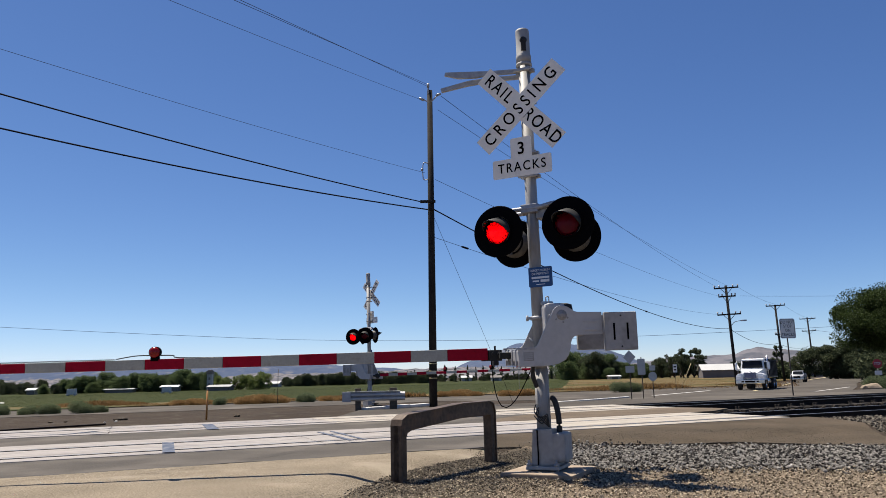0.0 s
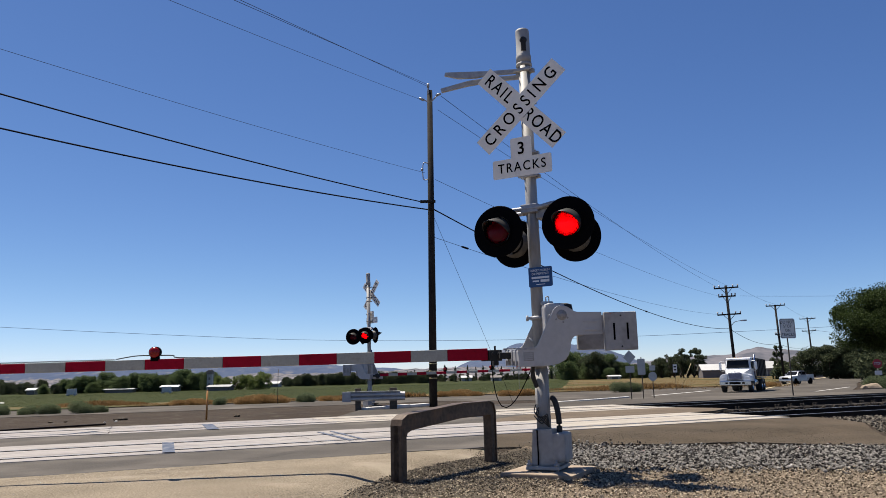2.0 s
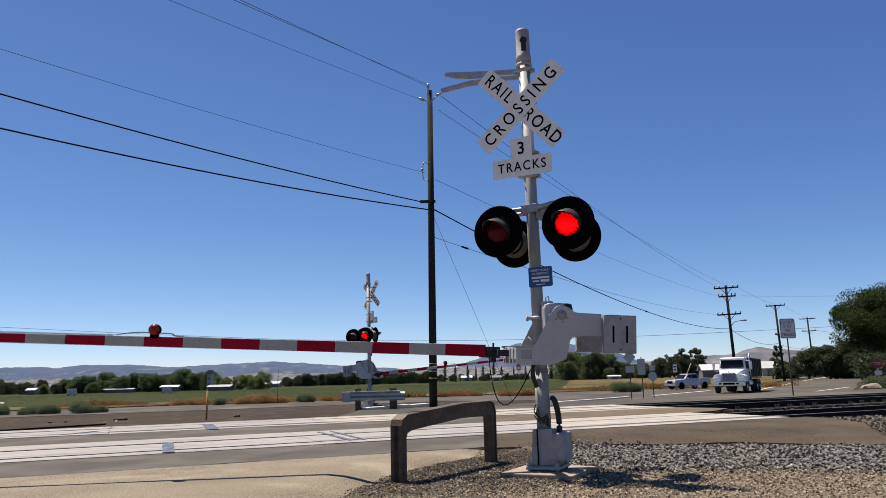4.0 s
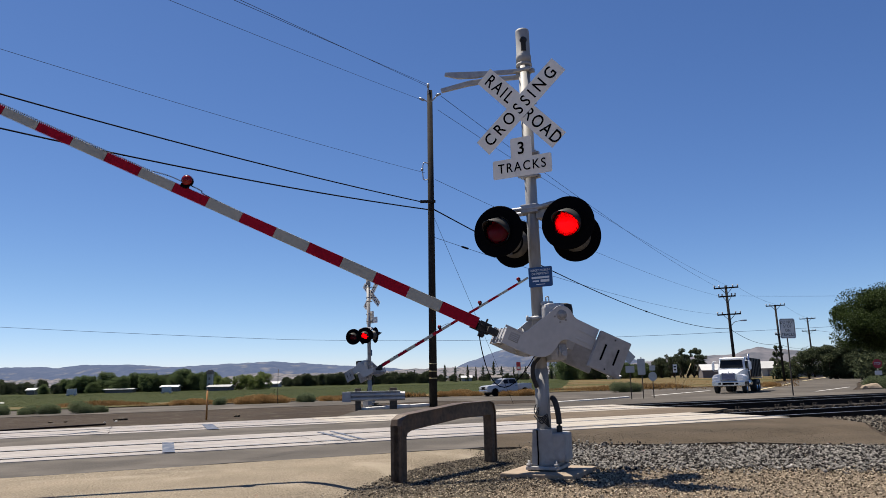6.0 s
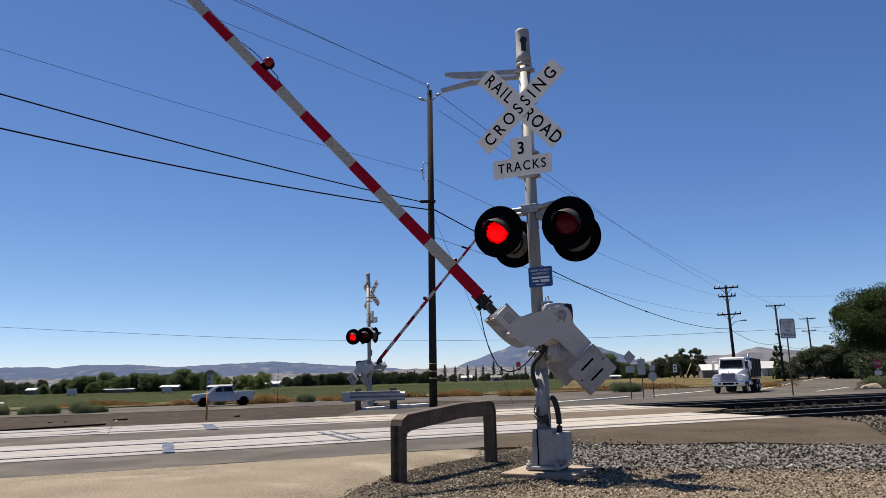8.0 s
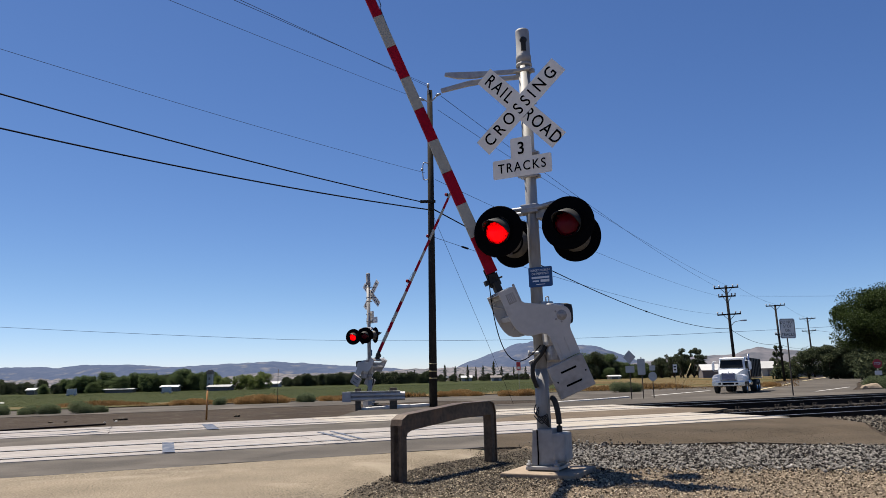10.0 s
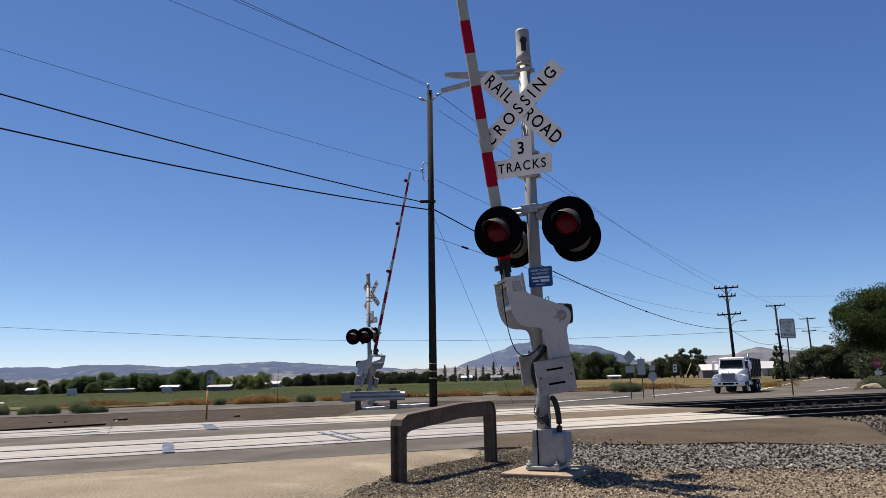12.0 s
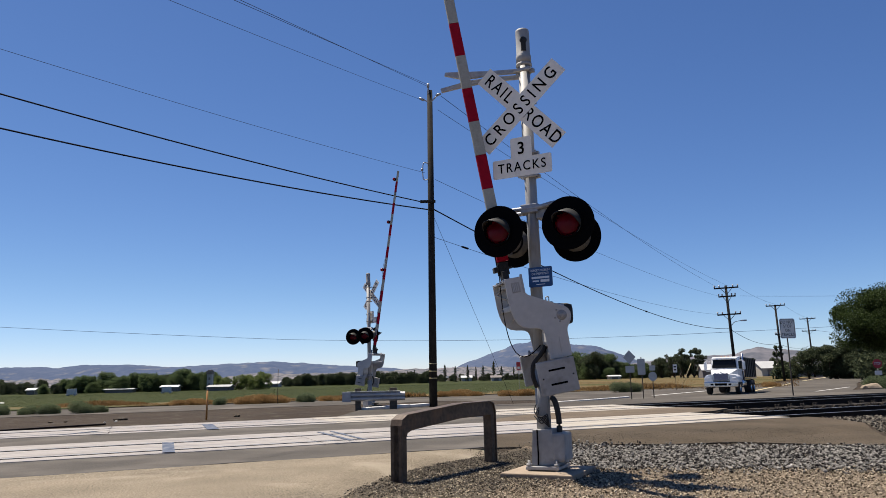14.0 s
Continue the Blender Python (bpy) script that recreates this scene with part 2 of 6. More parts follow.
# ---- building helpers ----
TRACK = radians(67.3)
ALONG = Vector((math.sin(TRACK), math.cos(TRACK), 0))
ACROSS = Vector((-math.cos(TRACK), math.sin(TRACK), 0))
BREAKS = ((-60, -0.06), (9.0, -0.06), (9.6, 0.0), (24, 0.0), (42, -0.72), (70, -0.76), (6000, -0.76))


def level(n):
    """The height of the land at n metres across the tracks."""
    for (a, za), (b, zb) in zip(BREAKS, BREAKS[1:]):
        if n <= b:
            return za + (zb - za) * max(0.0, n - a) / (b - a)
    return BREAKS[-1][1]


def spot(u, n, lift=0.0):
    return ALONG * u + ACROSS * n + Vector((0, 0, level(n) + lift))


def on_land(x, y, lift=0.0):
    return Vector((x, y, level(x * ACROSS.x + y * ACROSS.y) + lift))


def part(name, bm, mat, parent=None, label="", m=None):
    me = bpy.data.meshes.new(name)
    bm.to_mesh(me)
    bm.free()
    mats = mat if isinstance(mat, (list, tuple)) else [mat]
    for one in mats:
        me.materials.append(one)
    ob = new(name, me)
    if parent is not None:
        ob.parent = parent
    if m is not None:
        ob.matrix_basis = m
    if label:
        ob["label"] = label
    return ob


def thing(name, m, label, category, group=""):
    return_ob = new(name)
    return_ob.matrix_basis = m
    return tagged(return_ob, label, category, group)


def smooth(bm, angle=0.6):
    for f in bm.faces:
        f.smooth = True
    for e in bm.edges:
        if len(e.link_faces) == 2 and e.calc_face_angle(0) > angle:
            e.smooth = False
    return bm


def box(bm, x0, x1, y0, y1, z0, z1, bevel=0.0, mi=0):
    c = Vector(((x0 + x1) / 2, (y0 + y1) / 2, (z0 + z1) / 2))
    g = bmesh.ops.create_cube(bm, size=1.0, matrix=Matrix.Translation(c) @ Matrix.Diagonal((x1 - x0, y1 - y0, z1 - z0, 1)))
    faces = {f for v in g["verts"] for f in v.link_faces}
    for f in faces:
        f.material_index = mi
    if bevel:
        edges = list({e for v in g["verts"] for e in v.link_edges})
        res = bmesh.ops.bevel(bm, geom=edges, offset=bevel, segments=2, profile=0.6, affect="EDGES")
        for f in res["faces"]:
            f.material_index = mi
    return bm


def cyl(bm, p0, p1, r0, r1=None, seg=16, caps=True, mi=0):
    p0, p1 = Vector(p0), Vector(p1)
    r1 = r0 if r1 is None else r1
    d = p1 - p0
    q = d.to_track_quat("Z", "Y").to_matrix().to_4x4()
    g = bmesh.ops.create_cone(bm, cap_ends=caps, segments=seg, radius1=r0, radius2=r1, depth=d.length, matrix=Matrix.Translation((p0 + p1) / 2) @ q)
    for v in g["verts"]:
        for f in v.link_faces:
            f.material_index = mi
            f.smooth = len(f.verts) == 4
    return bm


def prism(bm, pts, y0, y1, mi=0, bevel=0.0):
    """A plate with the outline pts in x and z, from y0 to y1."""
    a = [bm.verts.new((x, y0, z)) for x, z in pts]
    b = [bm.verts.new((x, y1, z)) for x, z in pts]
    fs = [bm.faces.new(a), bm.faces.new(b[::-1])]
    k = len(pts)
    for i in range(k):
        fs.append(bm.faces.new((a[i], b[i], b[(i + 1) % k], a[(i + 1) % k])))
    for f in fs:
        f.material_index = mi
    bmesh.ops.recalc_face_normals(bm, faces=fs)
    if bevel:
        edges = list({e for f in fs[:2] for e in f.edges})
        bmesh.ops.bevel(bm, geom=edges, offset=bevel, segments=2, profile=0.6, affect="EDGES")
    return bm


def tube(bm, pts, r, seg=8, mi=0):
    pts = [Vector(p) for p in pts]
    if 3 <= len(pts) <= 9:
        ext = [pts[0]] + pts + [pts[-1]]
        fine_pts = []
        for a, b, c, e in zip(ext, ext[1:], ext[2:], ext[3:]):
            for k in range(5):
                t = k / 5
                fine_pts.append(0.5 * (2 * b + (c - a) * t + (2 * a - 5 * b + 4 * c - e) * t * t + (3 * b - a - 3 * c + e) * t ** 3))
        pts = fine_pts + [pts[-1]]
    rings = []
    for i, p in enumerate(pts):
        d = (pts[min(i + 1, len(pts) - 1)] - pts[max(i - 1, 0)]).normalized()
        side = d.cross(Vector((0, 0, 1)))
        side = side.normalized() if side.length > 1e-4 else Vector((1, 0, 0))
        up = side.cross(d).normalized()
        rings.append([bm.verts.new(p + (side * math.cos(a) + up * math.sin(a)) * r) for a in (2 * math.pi * k / seg for k in range(seg))])
    for r0, r1 in zip(rings, rings[1:]):
        for k in range(seg):
            f = bm.faces.new((r0[k], r0[(k + 1) % seg], r1[(k + 1) % seg], r1[k]))
            f.smooth, f.material_index = True, mi
    bm.faces.new(rings[0][::-1])
    bm.faces.new(rings[-1])
    return bm


def lathe(bm, profile, seg=24, axis="y", mi=0):
    """Turns the profile of (radius, along) round the axis."""
    rings = []
    for r, h in profile:
        ring = []
        for k in range(seg):
            a = 2 * math.pi * k / seg
            c, s = r * math.cos(a), r * math.sin(a)
            ring.append(bm.verts.new((c, h, s) if axis == "y" else (c, s, h)))
        rings.append(ring)
    for r0, r1 in zip(rings, rings[1:]):
        for k in range(seg):
            f = bm.faces.new((r0[k], r0[(k + 1) % seg], r1[(k + 1) % seg], r1[k]))
            f.smooth, f.material_index = True, mi
    bmesh.ops.recalc_face_normals(bm, faces=bm.faces)
    return bm


def lettering(name, text, size, m, mat, parent, wide=1.0, gap=1.0, bold=0.0):
    """Words in the built-in font, as a thin raised mesh."""
    cu = bpy.data.curves.new(name, "FONT")
    cu.body, cu.size, cu.align_x, cu.align_y = text, size, "CENTER", "CENTER"
    cu.extrude, cu.space_character, cu.offset = 0.001, gap, bold
    tmp = bpy.data.objects.new("tmp", cu)
    scene.collection.objects.link(tmp)
    bpy.context.view_layer.update()
    me = bpy.data.meshes.new_from_object(tmp.evaluated_get(bpy.context.evaluated_depsgraph_get()))
    bpy.data.objects.remove(tmp)
    me.name = name
    me.materials.clear()
    me.materials.append(mat)
    me.transform(Matrix.Diagonal((wide, 1, 1, 1)))
    ob = new(name, me)
    ob.parent = parent
    ob.matrix_basis = m
    return ob


def sheet(name, pts, mat, lift=0.0, thick=0.03, kind="structure", label="", category="road"):
    """A flat paved area with the outline pts in u and n, laid on the land."""
    bm = bmesh.new()
    top = bm.faces.new([bm.verts.new((u, n, 0)) for u, n in pts])
    if top.normal.z < 0 or top.calc_area() == 0:
        bmesh.ops.recalc_face_normals(bm, faces=[top])
    for b, _ in BREAKS[1:-1]:
        bmesh.ops.bisect_plane(bm, geom=bm.verts[:] + bm.edges[:] + bm.faces[:], plane_co=(0, b, 0), plane_no=(0, 1, 0))
    ext = bmesh.ops.extrude_face_region(bm, geom=bm.faces[:])
    bot = [v for v in ext["geom"] if isinstance(v, bmesh.types.BMVert)]
    low = set(bot)
    for v in bm.verts:
        v.co = spot(v.co.x, v.co.y, lift - (thick if v in low else 0))
    bmesh.ops.recalc_face_normals(bm, faces=bm.faces)
    ob = part(name, bm, mat)
    return tagged(ob, label, category, "", kind)


# ---- land ----
def make_ground():
    us = [-4600, -1500, -500, -200, -80, -40, -20, -10, 0, 5, 8, 11, 13, 15, 20, 40, 80, 200, 500, 1500, 4600]
    ns = [-200, -40, 0, 5, 9.0, 9.6, 11.2, 12, 14, 15, 16.6, 18, 20, 20.6, 24, 30, 36, 42, 50, 58, 70, 110, 250, 600, 1800, 4800]
    bm = bmesh.new()
    grid = []
    for u in us:
        row = []
        for n in ns:
            p = spot(u, n, -0.02)
            if u >= 13 and 11 < n < 20.5 and u <= 600:
                p.z = -0.24
            row.append(bm.verts.new(p))
        grid.append(row)
    for i in range(len(us) - 1):
        for j in range(len(ns) - 1):
            bm.faces.new((grid[i][j], grid[i + 1][j], grid[i + 1][j + 1], grid[i][j + 1]))
    bmesh.ops.recalc_face_normals(bm, faces=bm.faces)
    for f in bm.faces:
        if f.normal.z < 0:
            f.normal_flip()
    tagged(part("ground", bm, M["dirt"]), "bare brown dirt reaching to the horizon", "ground", "", "structure")


make_ground()
RAILS = ((12.25, 13.72), (17.75, 19.22))
PANELS = ((11.72, 12.15), (12.38, 13.62), (13.80, 14.75)), ((17.2, 17.65), (17.88, 19.12), (19.30, 20.2))
PANEL_ENDS = (12.6, 14.2)
sheet("road", [(-60, 9.6), (4.6, 9.6), (5.6, 11.66), (-60, 11.66)], M["asphalt"], 0.0, label="worn grey-tan asphalt beside the railway panels")
sheet("road", [(4.6, 9.6), (6.2, 9.3), (6.6, 9.25), (8.28, 8.76), (8.9, 7.8), (9.3, 7.1), (10.1, 7.6), (11.2, 8.7), (12.2, 9.7), (12.9, 11.0), (13.0, 11.66), (5.6, 11.66)], M["dusty_asphalt"], 0.002, label="brown dusty asphalt shoulder beside the track")
sheet("road", [(-60, 14.8), (13.4, 14.8), (14.6, 15.6), (14.2, 17.14), (-60, 17.14)], M["asphalt"], 0.0, label="worn asphalt strip between the two tracks")
sheet("road", [(7.0, 14.8), (13.4, 14.8), (14.6, 15.6), (14.2, 17.14), (9.5, 17.14), (8.0, 16.0)], M["wedge"], 0.006, 0.03, label="brown dusty asphalt wedge between the two tracks")
sheet("road", [(5.2, 20.26), (7.0, 24.2), (10.3, 26.6), (16, 31.5), (22, 37), (26, 46), (22, 52), (-120, 52), (-120, 66), (58, 66), (68, 66.5), (90, 82.6), (400, 312), (412, 306), (120, 93), (75, 60), (60, 48.0), (50, 40.5), (46, 30), (46, 20.8), (20, 20.26)], M["far_asphalt"], 0.0, label="sun-bleached grey asphalt road and side road")


def make_apron():
    """Packed gravel ramp beside the pavement, with a rounded shoulder down to the loose gravel."""
    ns = [3.0 + 0.12 * i for i in range(55)] + [9.58]
    edge_n = (3.0, 5.6, 7.0, 7.8, 8.55, 9.0, 9.58)
    edge_u = (0.5, 1.4, 2.1, 2.75, 3.6, 4.35, 4.95)
    bm = bmesh.new()
    rows = []
    for n in ns:
        e = float(np.interp(n, edge_n, edge_u)) + 0.10 * noise.noise(Vector((n * 1.1, 3, 0)))
        top = float(np.interp(n, (3.0, 7.0, 8.4, 9.58), (0.04, 0.05, 0.05, 0.016)))
        row = []
        for d in (0.0, 0.06, 0.14, 0.24, 0.36, 0.5, 0.7, 1.0, 1.5, 2.2, 3.2, 5.0, 8.0, 19.0):
            k = min(1.0, d / 0.75)
            z = -0.075 + (top + 0.075) * (k * k * (3 - 2 * k)) ** 0.7
            p = ALONG * (e - d) + ACROSS * n
            p.z = z + 0.006 * noise.noise(Vector((p.x * 1.6, p.y * 1.6, 0)))
            row.append(bm.verts.new(p))
        rows.append(row)
    for r0, r1 in zip(rows, rows[1:]):
        for i in range(len(r0) - 1):
            f = bm.faces.new((r0[i], r1[i], r1[i + 1], r0[i + 1]))
            f.smooth = True
    bmesh.ops.recalc_face_normals(bm, faces=bm.faces)
    if sum(f.normal.z for f in bm.faces) < 0:
        bmesh.ops.reverse_faces(bm, faces=bm.faces)
    tagged(part("apron", bm, M["apron"]), "pale tan packed gravel apron beside the road", "apron", "", "structure")


make_apron()
sheet("field", [(-700, 74), (50, 74), (84, 130), (272, 420), (-700, 420)], M["field_soil"], 0.03, 0.02, label="green irrigated crop field", category="field")
sheet("field", [(-200, 67), (66, 67.2), (88, 83.5), (320, 256), (330, 330), (263, 420), (81, 130), (48, 79), (-200, 76)], M["straw_soil"], 0.05, 0.02, label="dry straw-coloured verge beside the field", category="field")


def crack():
    pts, back = [], []
    u = -9.0
    while u < 4.7:
        n = 9.60 + 0.05 * noise.noise(Vector((u * 1.3, 0, 4)))
        w = 0.018 + 0.014 * noise.noise(Vector((u * 4.0, 7, 0)))
        pts.append((u, n - w)), back.append((u, n + w))
        u += 0.17
    sheet("trim", pts + back[::-1], M["tar"], 0.020, 0.01, label="dark crack along the pavement edge", category="road crack")


crack()


def painted_line(pts, width, mat, label):
    a, b = Vector(pts[0]), Vector(pts[1])
    side = Vector((-(b - a).y, (b - a).x)).normalized() * width / 2
    return sheet("trim", [tuple(a + side), tuple(b + side), tuple(b - side), tuple(a - side)], mat, 0.006, 0.005, label=label, category="road marking")


painted_line(((36.5, 46.6), (48.0, 53.4)), 0.35, M["white_paint"], "faded white painted road line")
painted_line(((48.5, 48.6), (76.0, 70.0)), 0.3, M["yellow_line"], "faded yellowish painted centre line")
painted_line(((47.0, 41.4), (60.0, 48.8)), 0.2, M["white_paint"], "faded white painted edge line")
painted_line(((92, 82.6), (380, 296)), 0.3, M["yellow_line"], "faded yellowish painted road line")


def panel_mesh(length, width, mat):
    bm = bmesh.new()
    box(bm, -length / 2, length / 2, -width / 2, width / 2, -0.12, 0.0, 0.012)
    me = bpy.data.meshes.new("panel")
    bm.to_mesh(me)
    bm.free()
    me.materials.append(mat)
    return me


def make_crossing():
    for t in (0, 1):
        crossing = new("level_crossing")
        tagged(crossing, "pale concrete panels laid between and beside the rails", "level crossing", "track crossings", "structure")
        for a, b in PANELS[t]:
            kinds = [panel_mesh(4.876, b - a, M[key]) for key in ("concrete", "pale_concrete")]
            k = 0
            while True:
                u = PANEL_ENDS[t] - 2.44 - 4.88 * k
                if u < -34:
                    break
                ob = new("panel", kinds[1 if u > 6.5 else 0])
                ob.parent = crossing
                ob.matrix_basis = Matrix.Translation(spot(u, (a + b) / 2, 0.002 + 0.010 * random.random())) @ pose(0, 0, 0, 0, 0, 90 - 67.3)
                k += 1
        bm = bmesh.new()
        for a, b in ((PANELS[t][0][0] - 0.06, PANELS[t][2][1] + 0.05),):
            box(bm, -40, PANEL_ENDS[t] + 0.2, a, b, -0.10, -0.045)
        part("filler", bm, M["tar"], crossing, "dark flangeway filler", pose(0, 0, 0, 0, 0, 90 - 67.3))


def rail_profile(bm, n, u0, u1):
    for w0, w1, z0, z1, mi in ((0.07, 0.07, -0.155, -0.135, 0), (0.009, 0.009, -0.14, -0.02, 0), (0.034, 0.034, -0.025, 0.008, 0), (0.030, 0.030, 0.007, 0.011, 1)):
        box(bm, u0, u1, n - w0, n + w1, z0, z1, 0.0, mi)


def make_tracks():
    turn = pose(0, 0, 0, 0, 0, 90 - 67.3)
    tie_bm = bmesh.new()
    box(tie_bm, -0.115, 0.115, -1.28, 1.28, -0.33, -0.155, 0.015)
    tie_me = bpy.data.meshes.new("tie")
    tie_bm.to_mesh(tie_me)
    tie_bm.free()
    tie_me.materials.append(M["tie"])
    plate_bm = bmesh.new()
    box(plate_bm, -0.10, 0.10, -0.17, 0.17, -0.156, -0.135, 0.004)
    for sx in (-0.06, 0.06):
        for sy in (-0.10, 0.10):
            box(plate_bm, sx - 0.03, sx + 0.03, sy - 0.03, sy + 0.03, -0.14, -0.085, 0.008)
    plate_me = bpy.data.meshes.new("tie_plate")
    plate_bm.to_mesh(plate_me)
    plate_bm.free()
    plate_me.materials.append(M["tie"])
    for pair in RAILS:
        track = thing("railway_track", turn, "rusty steel rails on dark timber ties", "railway track", "railway tracks")
        mid = sum(pair) / 2
        for n in pair:
            bm = bmesh.new()
            rail_profile(bm, n, -60, 320)
            part("rail", bm, [M["rail"], M["rail_head"]], track, "rusty rail with a polished head")
        for k in range(110):
            u = 13.2 + 0.53 * k
            ob = new("tie", tie_me)
            ob.parent, ob.matrix_basis = track, pose(u, mid + random.uniform(-0.04, 0.04), random.uniform(-0.008, 0.004), 0, 0, random.uniform(-1, 1))
            if k < 60:
                for n in (pair if random.random() < 0.35 else ()):
                    ob = new("tie_plate", plate_me)
                    ob.parent, ob.matrix_basis = track, pose(u, n, 0)


make_crossing()
make_tracks()


def scatter(name, count, place, size, mat, label, flat=0.7, seg=1):
    """Loose stones, each a small irregular lump, in one mesh."""
    base = bmesh.new()
    bmesh.ops.create_icosphere(base, subdivisions=seg, radius=1.0)
    bv = np.array([v.co[:] for v in base.verts])
    bf = [[v.index for v in f.verts] for f in base.faces]
    base.free()
    rng = np.random.default_rng(len(name) + count)
    at = np.array([place(rng) for _ in range(count)])
    s = size[0] + (size[1] - size[0]) * rng.random(count) ** 2.2
    v = bv[None] * (1 + rng.uniform(-0.32, 0.32, (count, len(bv), 1)))
    v = v * np.stack([s, s * rng.uniform(0.6, 1.0, count), s * flat * rng.uniform(0.6, 1.1, count)], 1)[:, None, :]
    q = rng.normal(size=(count, 4)) * np.array([1.0, 0.3, 0.3, 1.0])
    q /= np.linalg.norm(q, axis=1)[:, None]
    w, x, y, z = q.T
    turn = np.stack([1 - 2 * (y * y + z * z), 2 * (x * y - w * z), 2 * (x * z + w * y), 2 * (x * y + w * z), 1 - 2 * (x * x + z * z), 2 * (y * z - w * x), 2 * (x * z - w * y), 2 * (y * z + w * x), 1 - 2 * (x * x + y * y)], 1).reshape(-1, 3, 3)
    v = np.einsum("nij,nkj->nki", turn, v) + at[:, None, :]
    v[:, :, 2] += s[:, None] * 0.25
    verts = v.reshape(-1, 3).tolist()
    faces = (np.array(bf)[None] + (np.arange(count) * len(bv))[:, None, None]).reshape(-1, 3).tolist()
    me = bpy.data.meshes.new(name)
    me.from_pydata(verts, [], faces)
    me.materials.append(mat)
    return tagged(new(name, me), label, "gravel", "", "stuff")


# ---- crossing signals ----
BACK = 0.18
PIVOT = (0.166, 1.613)
ARM = -0.389

def light_head(parent, x, y, z, turn, label):
    """A round black signal head that faces -y of its own space: background, hood, lens and the turning lamp behind it."""
    bm = bmesh.new()
    lathe(bm, [(0.15, 0.012), (0.282, 0.012), (0.290, 0.0), (0.282, -0.012), (0.165, -0.014), (0.16, -0.05), (0.148, -0.05), (0.148, 0.16), (0.001, 0.16)], 40)
    smooth(bm, 0.5)
    head = part("light_head", bm, M["black"], parent, label, pose(x, y, z, 0, 0, turn))
    bm = bmesh.new()
    lathe(bm, [(0.001, 0.205), (0.07, 0.202), (0.115, 0.185), (0.150, 0.135), (0.168, 0.06), (0.176, 0.05), (0.176, 0.0125)], 28)
    smooth(bm, 0.7)
    box(bm, -0.02, 0.02, 0.17, 0.20, -0.17, -0.13, 0.006)
    part("housing", bm, M["housing"], head, "weathered grey domed lamp housing")
    # hood: a drooping part of a tube, long at the top and short at the sides
    bm = bmesh.new()
    seg, rows = 26, 5
    walls = []
    for thick in (0.0, 0.006):
        grid = []
        for k in range(seg + 1):
            a = math.radians(-30 + 214 * k / seg)
            long = 0.040 + 0.205 * max(0.0, math.sin(a)) ** 0.8
            col = []
            for j in range(rows + 1):
                d = long * j / rows
                r = 0.160 - thick - 0.05 * d
                col.append(bm.verts.new((r * math.cos(a), -0.012 - d, r * math.sin(a) - 0.27 * d)))
            grid.append(col)
        for c0, c1 in zip(grid, grid[1:]):
            for j in range(rows):
                f = bm.faces.new((c0[j], c0[j + 1], c1[j + 1], c1[j]))
                f.smooth = True
        walls.append(grid)
    for c0, c1, d0, d1 in zip(walls[0], walls[0][1:], walls[1], walls[1][1:]):
        bm.faces.new((c0[-1], d0[-1], d1[-1], c1[-1]))
    bmesh.ops.recalc_face_normals(bm, faces=bm.faces)
    part("hood", bm, M["hood_black"], head, "sun-greyed black visor hood", pose(0, 0, 0, 0, 14, 0))
    bm = bmesh.new()
    lathe(bm, [(0.001, -0.045), (0.06, -0.040), (0.11, -0.026), (0.146, -0.004), (0.146, 0.004), (0.11, -0.016), (0.06, -0.030), (0.001, -0.035)], 28)
    part("lens", bm, M["red_lens"], head, "round red glass lens")
    bm = bmesh.new()
    lathe(bm, [(0.001, -0.006), (0.09, -0.006)], 24, mi=0)
    lathe(bm, [(0.09, -0.006), (0.092, -0.004), (0.092, 0.006), (0.001, 0.007)], 24, mi=1)
    bmesh.ops.recalc_face_normals(bm, faces=bm.faces)
    lamp = part("lamp", bm, [M["lamp_lit"], M["black"]], head, "red lamp that turns behind the lens", pose(0, 0.055, 0))
    # unseen ring, added to stop light leaking round the turned lamp
    bm = bmesh.new()
    lathe(bm, [(0.096, 0.052), (0.150, 0.052), (0.150, 0.058), (0.096, 0.058), (0.096, 0.052)], 28)
    part("baffle", bm, M["black"], head)
    return lamp


def blade(parent, name, angle, y, z, rows, back_rows):
    bm = bmesh.new()
    box(bm, -0.635, 0.635, -0.0025, 0.0025, -0.114, 0.114)
    one = part(name, bm, M["sign_white"], parent, "white reflective crossbuck blade with black letters", pose(-0.035, y, z, 0, angle, 0))
    for face, turn, words in ((-0.005, 0, rows), (0.005, 180, back_rows)):
        for text, x, gap in words:
            sx = x if face < 0 else -x
            lettering("letters", text, 0.205, pose(sx, face, -0.002, 90, 0, turn), M["letter"], one, 0.84, gap * 1.05, 0.0015)
    return one


